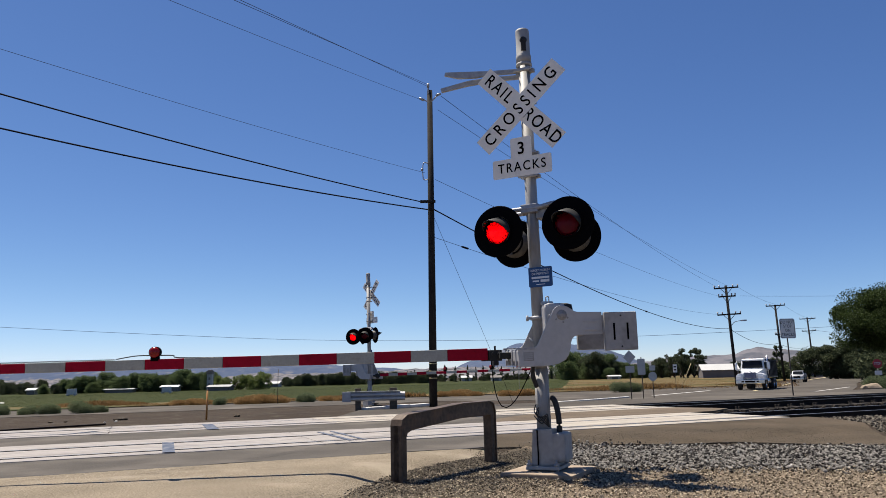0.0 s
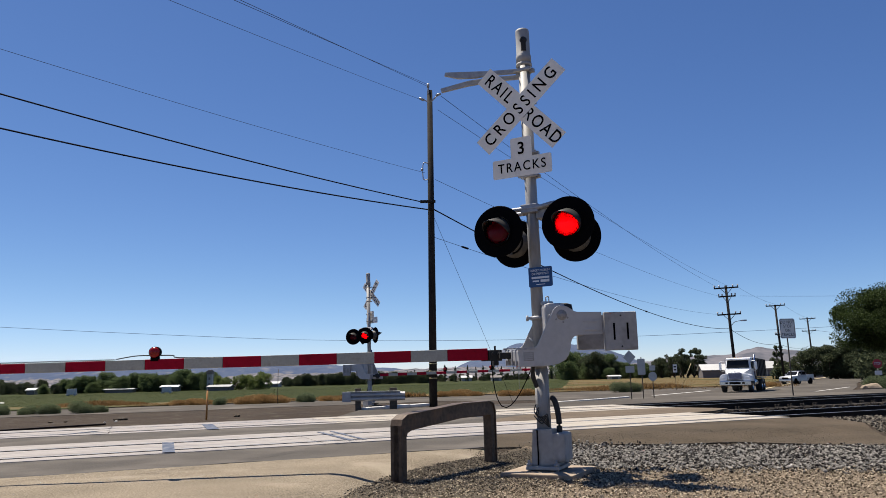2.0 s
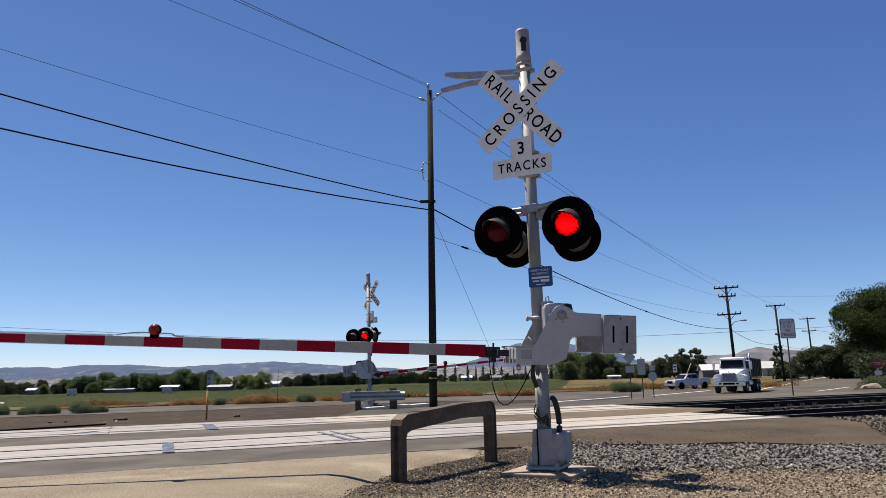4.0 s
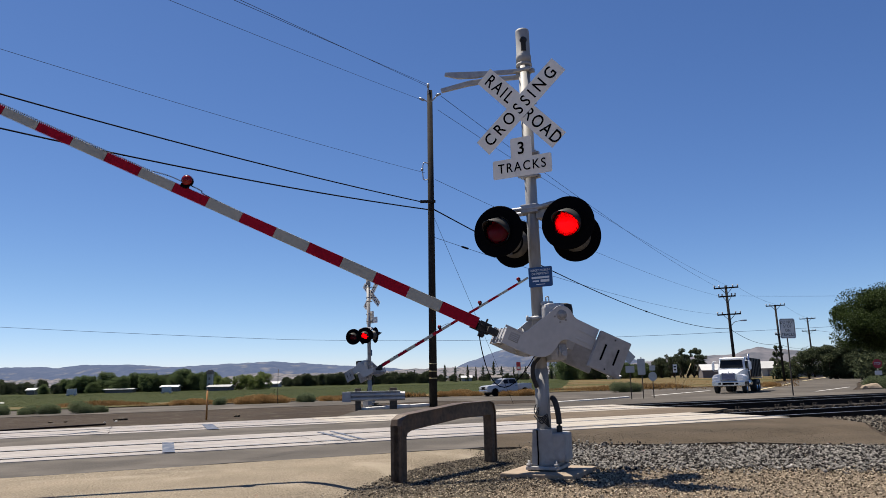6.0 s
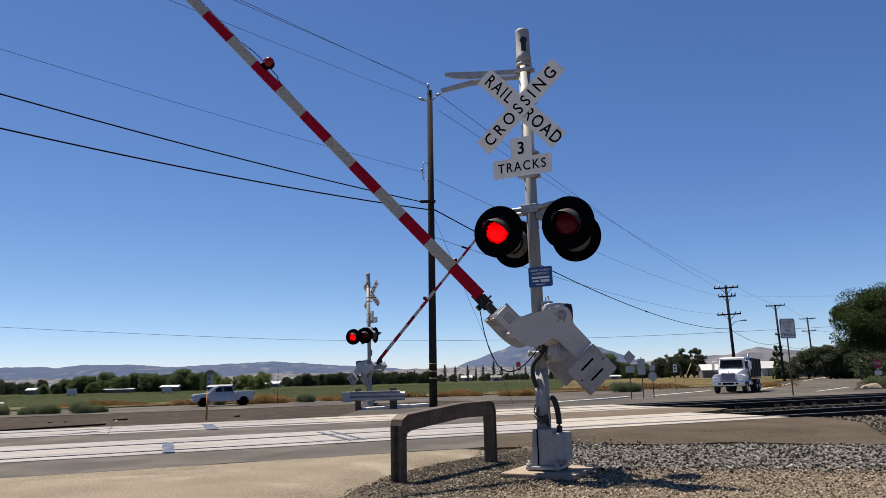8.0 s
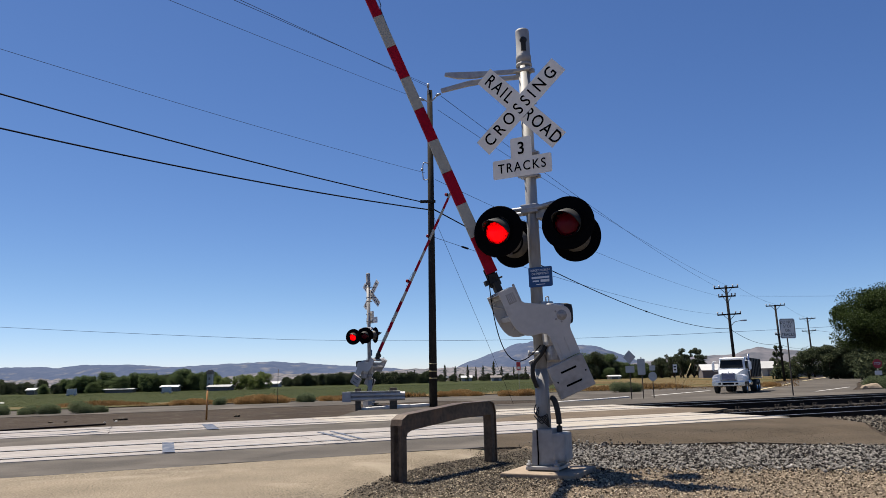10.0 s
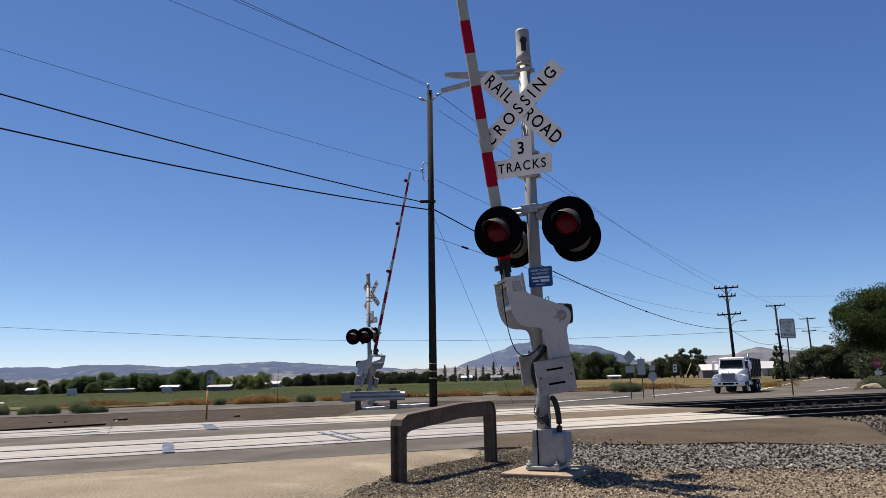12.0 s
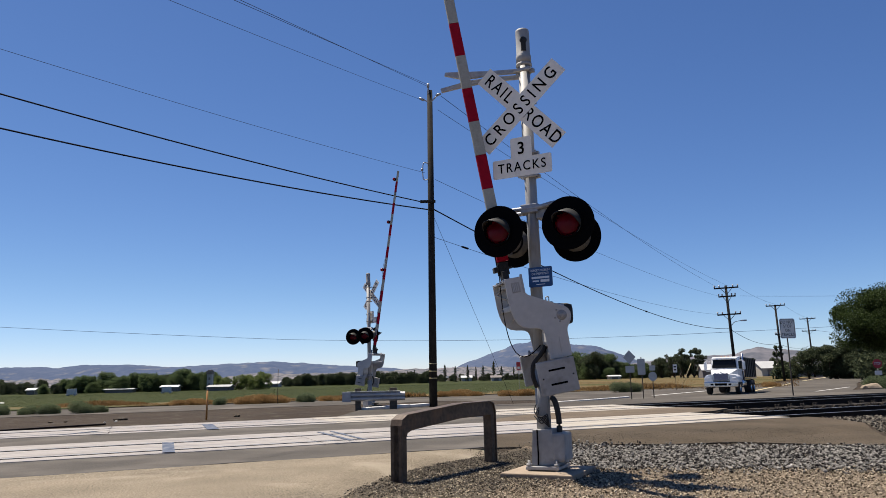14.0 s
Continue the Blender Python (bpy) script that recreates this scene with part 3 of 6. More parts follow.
def crossing_signal(m, label, gate_turn, arm_length, lamps_at, spiral, back, front_aim=0, rear_aim=180, buck_z=4.01, plate_z=3.31, head_z=2.565, front_y=-0.26, tilt=0.0):
    s = thing("crossing_signal", m, label, "crossing signal", "crossing signals")
    bm = bmesh.new()
    cyl(bm, (0, 0, 0.3), (0, 0, 4.62), 0.067, seg=28)
    cyl(bm, (0, 0, 0.30), (0, 0, 1.05), 0.076, seg=28)
    part("mast", bm, M["aluminium"], s, "brushed aluminium pipe mast")
    bm = bmesh.new()
    lathe(bm, [(0.001, 4.57), (0.088, 4.57), (0.088, 4.66), (0.080, 4.67), (0.080, 4.96), (0.076, 4.985), (0.05, 5.0), (0.001, 5.005)], 28, "z")
    lathe(bm, [(0.07, 4.53), (0.092, 4.535), (0.092, 4.565), (0.07, 4.57)], 28, "z")
    cap = part("mast_cap", bm, M["aluminium"], s)
    bm = bmesh.new()
    lathe(bm, [(0.001, -0.083), (0.042, -0.080), (0.042, -0.04)], 16)
    bmesh.ops.translate(bm, vec=(0, 0, 4.835), verts=bm.verts)
    box(bm, -0.028, 0.028, -0.083, -0.05, 4.70, 4.82)
    part("opening", bm, M["rubber"], cap, "dark keyhole opening", pose(0, 0, 0, 0, 0, 24))
    # sign and clamps
    split, whole = (("RAIL", -0.365, 1.22), ("ROAD", 0.365, 1.20)), (("CROSSING", 0.0, 1.42),)
    blade(s, "crossbuck_blade", 47.5, -0.105, buck_z, split, whole)
    blade(s, "crossbuck_blade", -41.0, -0.112, buck_z, whole, split)
    bm = bmesh.new()
    r = 0.03
    pts = [(-0.335, -0.11), (0.335, -0.11), (0.35, -0.095), (0.35, 0.095), (0.335, 0.11), (0.125, 0.11), (0.125, 0.33), (0.11, 0.345), (-0.11, 0.345), (-0.125, 0.33), (-0.125, 0.11), (-0.335, 0.11), (-0.35, 0.095), (-0.35, -0.095)]
    prism(bm, pts, -0.0025, 0.0025)
    plate = part("tracks_sign", bm, M["sign_white"], s, "white inverted-T number of tracks sign", pose(-0.055, -0.105, plate_z))
    lettering("letters", "TRACKS", 0.155, pose(0, -0.006, 0.0, 90), M["letter"], plate, 0.86, 1.24, 0.001)
    lettering("letters", "3", 0.20, pose(0, -0.006, 0.21, 90), M["letter"], plate, 0.95, 1.0, 0.003)
    for z in (4.08, 3.93, 3.47, 3.20, 4.47):
        bm = bmesh.new()
        lathe(bm, [(0.066, -0.018), (0.08, -0.018), (0.08, 0.018), (0.066, 0.018)], 20, "z")
        box(bm, -0.11, 0.11, -0.100, -0.072, -0.014, 0.014)
        for x in (-0.1, 0.1):
            cyl(bm, (x, -0.10, 0), (x, 0.03, 0), 0.008, seg=6)
        box(bm, 0.07, 0.12, -0.03, 0.03, -0.02, 0.02, 0.004)
        part("clamp", bm, M["galvanized"], s, "", pose(0, 0, z))
    # two flat bracket arms near the top
    if spiral:
        bm = bmesh.new()
        prism(bm, [(0.0, 0.02), (-0.40, 0.025), (-0.95, 0.055), (-0.96, 0.02), (-0.80, -0.03), (-0.58, -0.04), (-0.46, -0.022), (0.0, -0.025)], -0.02, 0.02)
        part("bracket_arm", bm, M["galvanized"], s, "flat galvanized bracket arm", pose(-0.02, 0.10, 4.53, 0, 0, gate_turn - 13))
        bm = bmesh.new()
        prism(bm, [(0.0, -0.01), (-0.40, -0.01), (-0.70, -0.03), (-1.04, -0.10), (-1.03, -0.145), (-0.72, -0.09), (-0.42, -0.06), (0.0, -0.05)], -0.02, 0.02)
        part("bracket_arm", bm, M["galvanized"], s, "flat galvanized bracket arm", pose(-0.02, 0.16, 4.51, 0, 0, gate_turn - 13))
    # lamps
    bm = bmesh.new()
    for y in (-0.10, 0.14):
        tube(bm, [(-0.38, y * 1.3, head_z + 0.135), (-0.33, y, head_z + 0.235), (-0.1, y * 0.9, head_z + 0.255), (0.1, y * 0.9, head_z + 0.255), (0.33, y, head_z + 0.275), (0.42, y * 1.3, head_z + 0.175)], 0.026, 10)
    box(bm, -0.10, 0.10, -0.11, 0.15, head_z + 0.205, head_z + 0.305, 0.012)
    box(bm, 0.06, 0.22, -0.06, 0.10, head_z + 0.135, head_z + 0.295, 0.015)
    part("crossarm", bm, M["galvanized"], s, "galvanized pipe crossarm for the lamps")
    lamps = []
    for x, y, turn, side in ((-0.318, front_y, front_aim, 0), (0.475, front_y, front_aim, 1), (-0.375, 0.44, rear_aim, 2), (0.37, 0.44, rear_aim, 3)):
        lamps.append((light_head(s, x, y, head_z if y < 0 else head_z - 0.025, turn, "round black signal head with a hooded red lens"), side))
        bm = bmesh.new()
        cyl(bm, (x, y * 0.9, head_z + 0.015), (x * 0.95, y * 0.55, head_z + 0.195), 0.03, seg=10)
        part("bracket", bm, M["galvanized"], s)
    # blue notice
    bm = bmesh.new()
    prism(bm, [(-0.135, -0.10), (-0.12, -0.11), (0.12, -0.11), (0.135, -0.10), (0.135, 0.10), (0.12, 0.11), (-0.12, 0.11), (-0.135, 0.10)], -0.002, 0.002)
    note = part("notice", bm, M["blue_sign"], s, "small blue emergency notice plate", pose(0.085, -0.095, 2.04))
    lettering("letters", "REPORT PROBLEM", 0.034, pose(0, -0.004, 0.072, 90), M["pale"], note, 0.78, 1.0)
    lettering("letters", "OR EMERGENCY", 0.034, pose(0, -0.004, 0.035, 90), M["pale"], note, 0.78, 1.0)
    bm = bmesh.new()
    box(bm, -0.10, 0.10, -0.004, -0.002, -0.018, 0.004)
    box(bm, -0.09, -0.02, -0.004, -0.002, -0.052, -0.036)
    box(bm, 0.0, 0.10, -0.004, -0.002, -0.058, -0.030)
    box(bm, -0.05, 0.05, -0.004, -0.002, -0.085, -0.078)
    part("bars", bm, M["pale"], note, "pale printed bars")
    # foot
    bm = bmesh.new()
    prism(bm, [(-0.115, 0.05), (-0.085, 0.42), (0.13, 0.42), (0.16, 0.05)], -0.15, 0.15, bevel=0.012)
    box(bm, -0.16, 0.20, -0.20, 0.20, 0.012, 0.05, 0.01)
    for sx in (-0.13, 0.17):
        for sy in (-0.17, 0.17):
            cyl(bm, (sx, sy, 0.0), (sx, sy, 0.11), 0.016, seg=8)
            cyl(bm, (sx, sy, 0.05), (sx, sy, 0.075), 0.032, seg=6)
    foot = part("mast_foot", bm, M["weight_paint"], s, "cast metal base bolted to the pad")
    bm = bmesh.new()
    box(bm, 0.125, 0.265, -0.16, 0.13, 0.09, 0.385, 0.03)
    part("junction_box", bm, M["weight_paint"], s, "grey junction box with a rounded lid")
    bm = bmesh.new()
    tube(bm, [(-0.028, -0.160, 0.42), (-0.030, -0.158, 0.3), (-0.026, -0.165, 0.16), (-0.03, -0.172, 0.06)], 0.008, 6)
    part("seam", bm, M["black"], foot, "dark cable down the base")
    bm = bmesh.new()
    tube(bm, [(0.10, 0.02, 0.74), (0.135, -0.01, 0.71), (0.165, -0.03, 0.62), (0.18, -0.04, 0.5), (0.18, -0.04, 0.38)], 0.03, 10)
    part("conduit", bm, M["rubber"], s, "black corrugated conduit")
    bm = bmesh.new()
    for k in range(5):
        a = k * 1.1
        tube(bm, [(-0.05 + 0.03 * math.sin(a), -0.08, 0.68 - 0.03 * k), (-0.06 + 0.02 * k, -0.12, 0.60 - 0.03 * k), (0.02 + 0.015 * k, -0.13, 0.52 + 0.015 * k), (0.09, -0.10, 0.44)], 0.006, 5)
    part("loose_cables", bm, M["rubber"], s, "thin loose black cables")
    # gate machine
    g = gate_turn
    gm = pose(0, 0, 0, 0, 0, g)
    bm = bmesh.new()
    box(bm, 0.02, 0.25, -0.26, 0.30, 1.28, 1.74, 0.05)
    box(bm, 0.05, 0.22, -0.285, -0.25, 1.32, 1.62, 0.02)
    cyl(bm, (PIVOT[0], -0.36, PIVOT[1]), (PIVOT[0], 0.40, PIVOT[1]), 0.055, seg=20)
    box(bm, 0.02, 0.16, -0.1, 0.2, 1.73, 1.775, 0.02)
    tube(bm, [(0.10, 0, 1.77), (0.10, 0, 1.83), (0.13, 0, 1.83), (0.13, 0, 1.77)], 0.007, 6)
    machine = part("gate_machine", bm, M["silver_paint"], s, "silver gate machine clamped on the mast", gm)
    bm = bmesh.new()
    box(bm, 0.12, 0.41, 0.0, 0.30, 1.53, 1.765, 0.06)
    part("motor_cover", bm, M["rubber"], machine, "rounded dark motor cover")
    bm = bmesh.new()
    box(bm, 0.05, 0.25, -0.27, 0.24, 1.12, 1.32, 0.07)
    tube(bm, [(0.15, -0.272, 1.30), (0.15, -0.278, 1.16)], 0.012, 6)
    cyl(bm, (0.20, -0.29, 1.20), (0.20, -0.26, 1.20), 0.03, seg=14)
    part("gear_case", bm, M["galvanized"], machine, "weathered rounded gear case")
    for z in (1.22, 1.60):
        bm = bmesh.new()
        lathe(bm, [(0.066, -0.02), (0.085, -0.02), (0.085, 0.02), (0.066, 0.02)], 20, "z")
        box(bm, -0.13, -0.06, -0.03, 0.03, -0.012, 0.012, 0.004)
        cyl(bm, (-0.12, 0, -0.03), (-0.12, 0, 0.03), 0.014, seg=8)
        part("clamp", bm, M["galvanized"], s, "", gm @ pose(0, 0, z))
    bm = bmesh.new()
    tube(bm, [(0.05, -0.1, 1.30), (-0.02, -0.12, 1.20), (-0.10, -0.10, 1.10), (-0.11, -0.09, 0.98), (-0.07, -0.06, 0.86)], 0.024, 10)
    part("conduit", bm, M["rubber"], s, "black corrugated conduit", gm)
    # moving gate arm; its space has the shaft at the origin and the arm along -x
    out = [(-0.478, -0.340), (-0.478, -0.525), (-0.22, -0.527), (-0.12, -0.518), (-0.05, -0.502), (0.01, -0.472), (0.052, -0.425), (0.076, -0.360), (0.086, -0.300), (0.098, -0.258), (0.122, -0.230), (0.160, -0.216), (0.43, -0.210), (0.43, 0.022),
           (0.17, 0.028), (0.135, 0.038), (0.105, 0.060), (0.07, 0.084), (0.03, 0.098), (-0.015, 0.100), (-0.055, 0.086), (-0.085, 0.055), (-0.15, -0.07), (-0.25, -0.262), (-0.275, -0.308), (-0.305, -0.332)]
    bm = bmesh.new()
    prism(bm, out, -0.385, -0.365, bevel=0.006)
    arm = part("gate_arm", bm, M["silver_paint"], s, "red and grey striped gate arm with counterweights", gm @ pose(PIVOT[0], 0, PIVOT[1], tilt, 0, 0))
    bm = bmesh.new()
    prism(bm, out, 0.365, 0.385, bevel=0.006)
    lever = part("lever_plate", bm, M["silver_paint"], arm)
    for (x0, z0), (x1, z1) in (((-0.44, -0.36), (-0.36, -0.51)), ((-0.36, -0.51), (-0.26, -0.35)), ((-0.26, -0.35), (-0.14, -0.50)), ((-0.20, -0.22), (-0.02, -0.40)), ((-0.10, -0.02), (0.06, -0.19))):
        bm = bmesh.new()
        tube(bm, [(x0, 0.357, z0), (x1, 0.357, z1)], 0.010, 6)
        part("rib", bm, M["silver_paint"], lever)
    for z in (-0.07, -0.16):
        bm = bmesh.new()
        prism(bm, [(0.24, z - 0.010), (0.42, z - 0.014), (0.42, z + 0.014), (0.24, z + 0.010), (0.22, z)], -0.392, -0.384, bevel=0.003)
        part("stiffener", bm, M["silver_paint"], arm)
    bm = bmesh.new()
    box(bm, -0.425, -0.315, -0.3875, -0.3845, -0.465, -0.375, 0.001)
    label_plate = part("maker_plate", bm, M["weight_paint"], arm, "faint embossed maker plate")
    bm = bmesh.new()
    for zz in (-0.395, -0.415, -0.435, -0.450):
        box(bm, -0.41, -0.33, -0.389, -0.3872, zz - 0.004, zz + 0.004)
    part("bars", bm, M["sign_back"], label_plate)
    for bx, bz in ((-0.06, -0.045), (0.015, -0.075), (0.062, -0.03)):
        bm = bmesh.new()
        lathe(bm, [(0.001, -0.391), (0.009, -0.391), (0.011, -0.385)], 8)
        bmesh.ops.translate(bm, vec=(bx, 0, bz), verts=bm.verts)
        part("bolt", bm, M["weight_paint"], arm)
    bm = bmesh.new()
    lathe(bm, [(0.001, -0.405), (0.03, -0.405), (0.034, -0.395), (0.034, -0.385)], 16)
    lathe(bm, [(0.036, -0.388), (0.055, -0.388), (0.055, -0.384)], 16)
    part("shaft_bolt", bm, M["weight_paint"], arm)
    bm = bmesh.new()
    box(bm, -0.475, -0.40, -0.37, 0.37, -0.475, -0.36, 0.008)
    box(bm, -0.20, -0.14, -0.37, 0.37, -0.48, -0.42, 0.01)
    for yy in (-0.39, 0.36):
        box(bm, -0.50, -0.30, yy, yy + 0.03, -0.352, -0.330, 0.003)
    for yy in (-0.25, -0.05, 0.18):
        box(bm, -0.485, -0.44, yy, yy + 0.03, -0.515, -0.35, 0.004)
    box(bm, -0.462, -0.452, -0.365, 0.365, -0.520, -0.345, 0.003)
    part("yoke", bm, M["galvanized"], arm, "ribbed steel yoke between the lever plates")
    bm = bmesh.new()
    box(bm, -0.60, -0.46, -0.13, 0.07, -0.445, -0.375, 0.01)
    box(bm, -0.78, -0.56, 0.032, 0.048, -0.465, -0.345, 0.004)
    box(bm, -0.70, -0.56, -0.052, -0.034, -0.465, -0.345, 0.004)
    for x in (-0.655, -0.59):
        cyl(bm, (x, -0.085, ARM), (x, 0.085, ARM), 0.014, seg=8)
        cyl(bm, (x, -0.075, ARM), (x, -0.052, ARM), 0.024, seg=6)
    box(bm, -0.66, -0.60, -0.06, 0.06, -0.515, -0.465, 0.01)
    box(bm, -0.64, -0.62, -0.02, 0.0, -0.345, -0.300, 0.004)
    bmesh.ops.translate(bm, vec=(0, back, 0), verts=bm.verts)
    part("arm_bracket", bm, M["rubber"], arm, "dark shear-bolt bracket")
    for y0, y1, x0, x1, z0, z1 in ((-0.45, -0.385, 0.435, 0.785, -0.385, 0.015), (0.385, 0.45, 0.375, 0.72, -0.375, 0.02)):
        bm = bmesh.new()
        box(bm, x0, x1, y0, y1, z0, z1, 0.012)
        weight = part("counterweight", bm, M["weight_paint"], arm, "slotted steel counterweight plate")
        yy = y0 - 0.002 if y0 < 0 else y1 - 0.004
        for x in (x0 + 0.09, x0 + 0.235):
            bm = bmesh.new()
            box(bm, x, x + 0.020, yy, yy + 0.006, -0.275, -0.10)
            part("slot", bm, M["black"], weight, "dark bolt slot")
        for z in (-0.025, -0.345):
            bm = bmesh.new()
            cyl(bm, (x0 + 0.175, yy - 0.004, z), (x0 + 0.175, yy, z), 0.009, seg=8)
            part("rivet", bm, M["black"], weight)
    step, x, k = (0.402, -0.761, 0) if spiral else (0.4064, -0.74, 0)
    while x > -0.76 - arm_length:
        deep = 0.065 if spiral else 0.050
        h0 = deep - 0.002 * k * 0.6
        start = -0.715 if k == 0 else x
        h1 = deep - 0.002 * (k + 1) * 0.6
        bm = bmesh.new()
        y = 0.028
        prism(bm, [(start, ARM - h0), (x - step + 0.001, ARM - h1), (x - step + 0.001, ARM + h1), (start, ARM + h0)], back - y, back + y, bevel=0.006)
        part("red_stripe" if k % 2 == 0 else "grey_stripe", bm, M["red_sheet"] if k % 2 == 0 else M["grey_sheet"], arm)
        x -= step
        k += 1
    tip = x
    for at in lamps_at:
        bm = bmesh.new()
        at += 0.02
        box(bm, at - 0.042, at + 0.042, -0.04, 0.04, -0.355, -0.31, 0.012)
        cyl(bm, (at, 0.035, -0.262), (at, -0.035, -0.262), 0.060, seg=18)
        bmesh.ops.translate(bm, vec=(0, back, 0), verts=bm.verts)
        lampbody = part("gate_lamp", bm, M["black"], arm, "small black gate lamp with red lenses")
        for way in (-1, 1):
            bm = bmesh.new()
            lathe(bm, [(0.001, way * 0.070), (0.032, way * 0.064), (0.052, way * 0.05), (0.057, way * 0.034)], 18)
            bmesh.ops.translate(bm, vec=(at, back, -0.262), verts=bm.verts)
            part("lamp_lens", bm, M["red_plastic"], arm, "red plastic lens")
    bm = bmesh.new()
    pts = [(-0.74, 0.035, -0.338), (-1.6, 0.035, -0.336), (-2.6, 0.03, -0.340), (lamps_at[0] + 0.37, 0.0, -0.330), (lamps_at[0] + 0.2, 0.0, -0.30), (lamps_at[0] + 0.02, 0.0, -0.295), (lamps_at[0] - 0.18, 0.0, -0.295), (lamps_at[0] - 0.38, 0.0, -0.325)]
    tube(bm, [(px, py + back, pz) for px, py, pz in pts], 0.006, 5)
    part("arm_wire", bm, M["rubber"], arm)
    if spiral:
        bm = bmesh.new()
        n, x0, x1 = 760, lamps_at[0] - 0.4, tip + 0.1
        tube(bm, [(x0 + (x1 - x0) * i / n, back + 0.010 * math.cos(i * 1.3), -0.332 + 0.010 * math.sin(i * 1.3)) for i in range(n + 1)], 0.0045, 4)
        part("coiled_wire", bm, M["rubber"], arm, "coiled black lamp cord")
    return s, arm, lamps


NEAR = pose(1.04, 8.1, 0.0, 0, -0.6, -25.5)
FAR = pose(-2.78, 27.3, -0.09, 0, 0.9, 131.0)
near_signal, near_arm, near_lamps = crossing_signal(NEAR, "silver crossing signal with crossbuck, four lamps and gate", 31.0, 7.4, (-4.30, -6.66), True, BACK, tilt=2.4)
far_signal, far_arm, far_lamps = crossing_signal(FAR, "silver crossing signal across the tracks, gate arm reaching over the road", 16.7, 6.4, (-3.55, -5.33, -6.94), False, 0.13, -14, 219, 4.19, 3.23, 2.67, -0.06)


# ---- roadside things ----
def un(x, y):
    p = Vector((x, y, 0))
    return (p.dot(ALONG), p.dot(ACROSS))


def corners(pts):
    return [un(x, y) for x, y in pts]


sheet("gravel_bed", corners([(-1.6, 5.2), (-1.0, 7.0), (-0.85, 7.5), (-0.2, 9.2), (1.1, 10.75), (2.0, 10.9), (4.4, 10.3), (5.4, 9.2), (7.4, 8.2), (10.5, 7.6), (16.0, 3.0), (15.0, -9.0), (-2.0, -12.0), (-10.0, -9.0), (-7.0, -2.0), (-2.5, 3.2)]), M["gravel_dirt"], 0.01, 0.02, label="brown gravelly ground round the signal", category="ground")


sheet("gravel_bed", corners([(-1.5, 6.2), (-1.05, 7.2), (-0.6, 8.3), (0.0, 9.4), (1.0, 10.6), (1.6, 10.2), (1.0, 8.6), (0.55, 7.6), (0.3, 6.4), (0.1, 5.6)]), M["dark_gravel"], 0.015, 0.02, label="dark gravelly ground under the steel guard", category="ground")


def in_quad(a, b, c, d):
    def place(rng):
        s, t = rng.random(), rng.random()
        p = (Vector(a) * (1 - s) + Vector(b) * s) * (1 - t) + (Vector(d) * (1 - s) + Vector(c) * s) * t
        j = rng.normal(size=2) * 0.2
        x, y = p.x + j[0], p.y + j[1]
        return x, y, level(x * ACROSS.x + y * ACROSS.y) + 0.005 + 0.02 * rng.random()
    return place


scatter("ballast_stones", 30000, in_quad((1.35, 8.5), (6.6, 7.2), (6.1, 9.9), (1.5, 11.0)), (0.007, 0.026), M["stone"], "loose grey crushed ballast stones")
scatter("gravel_stones", 26000, in_quad((-0.75, 6.2), (5.6, 6.2), (6.4, 8.1), (-0.3, 8.6)), (0.003, 0.014), M["tan_stone"], "loose tan gravel and pebbles")
scatter("dark_gravel", 24000, in_quad((-1.15, 6.8), (1.3, 7.2), (1.5, 10.75), (-0.35, 9.4)), (0.003, 0.012), M["dark_stone"], "loose dark gravel under the steel guard")
scatter("apron_pebbles", 6000, in_quad((-5.2, 6.0), (-0.95, 6.3), (0.4, 9.6), (-4.4, 7.4)), (0.002, 0.007), M["tan_stone"], "small pale pebbles on the apron", 0.8)
scatter("shoulder_grit", 5200, in_quad(*[tuple(spot(u, n).xy) for u, n in ((5.8, 9.6), (9.0, 7.6), (10.6, 9.4), (6.2, 11.2))]), (0.002, 0.006), M["dark_stone"], "fine dark grit on the dusty shoulder")


def track_bed(rng):
    p = spot(13.0 + 30 * rng.random() ** 1.6, rng.uniform(9.6, 21.5))
    return p.x, p.y, -0.25 + 0.05 * rng.random()
scatter("track_ballast", 9000, track_bed, (0.03, 0.075), M["shaded_stone"], "crushed ballast between the ties, colour darkened for shade")
def shoulder(rng):
    n = rng.uniform(6.6, 11.5)
    u = float(np.interp(n, (6.6, 7.6, 9.7, 11.5), (9.6, 10.2, 12.2, 13.1))) + 0.1 + 9 * rng.random() ** 1.3
    p = spot(u, n)
    return p.x, p.y, p.z - 0.02 - 0.02 * max(0, u - 12) + 0.02 * rng.random()
scatter("shoulder_stones", 9000, shoulder, (0.012, 0.040), M["dark_stone"], "dark ballast stones beside the track")


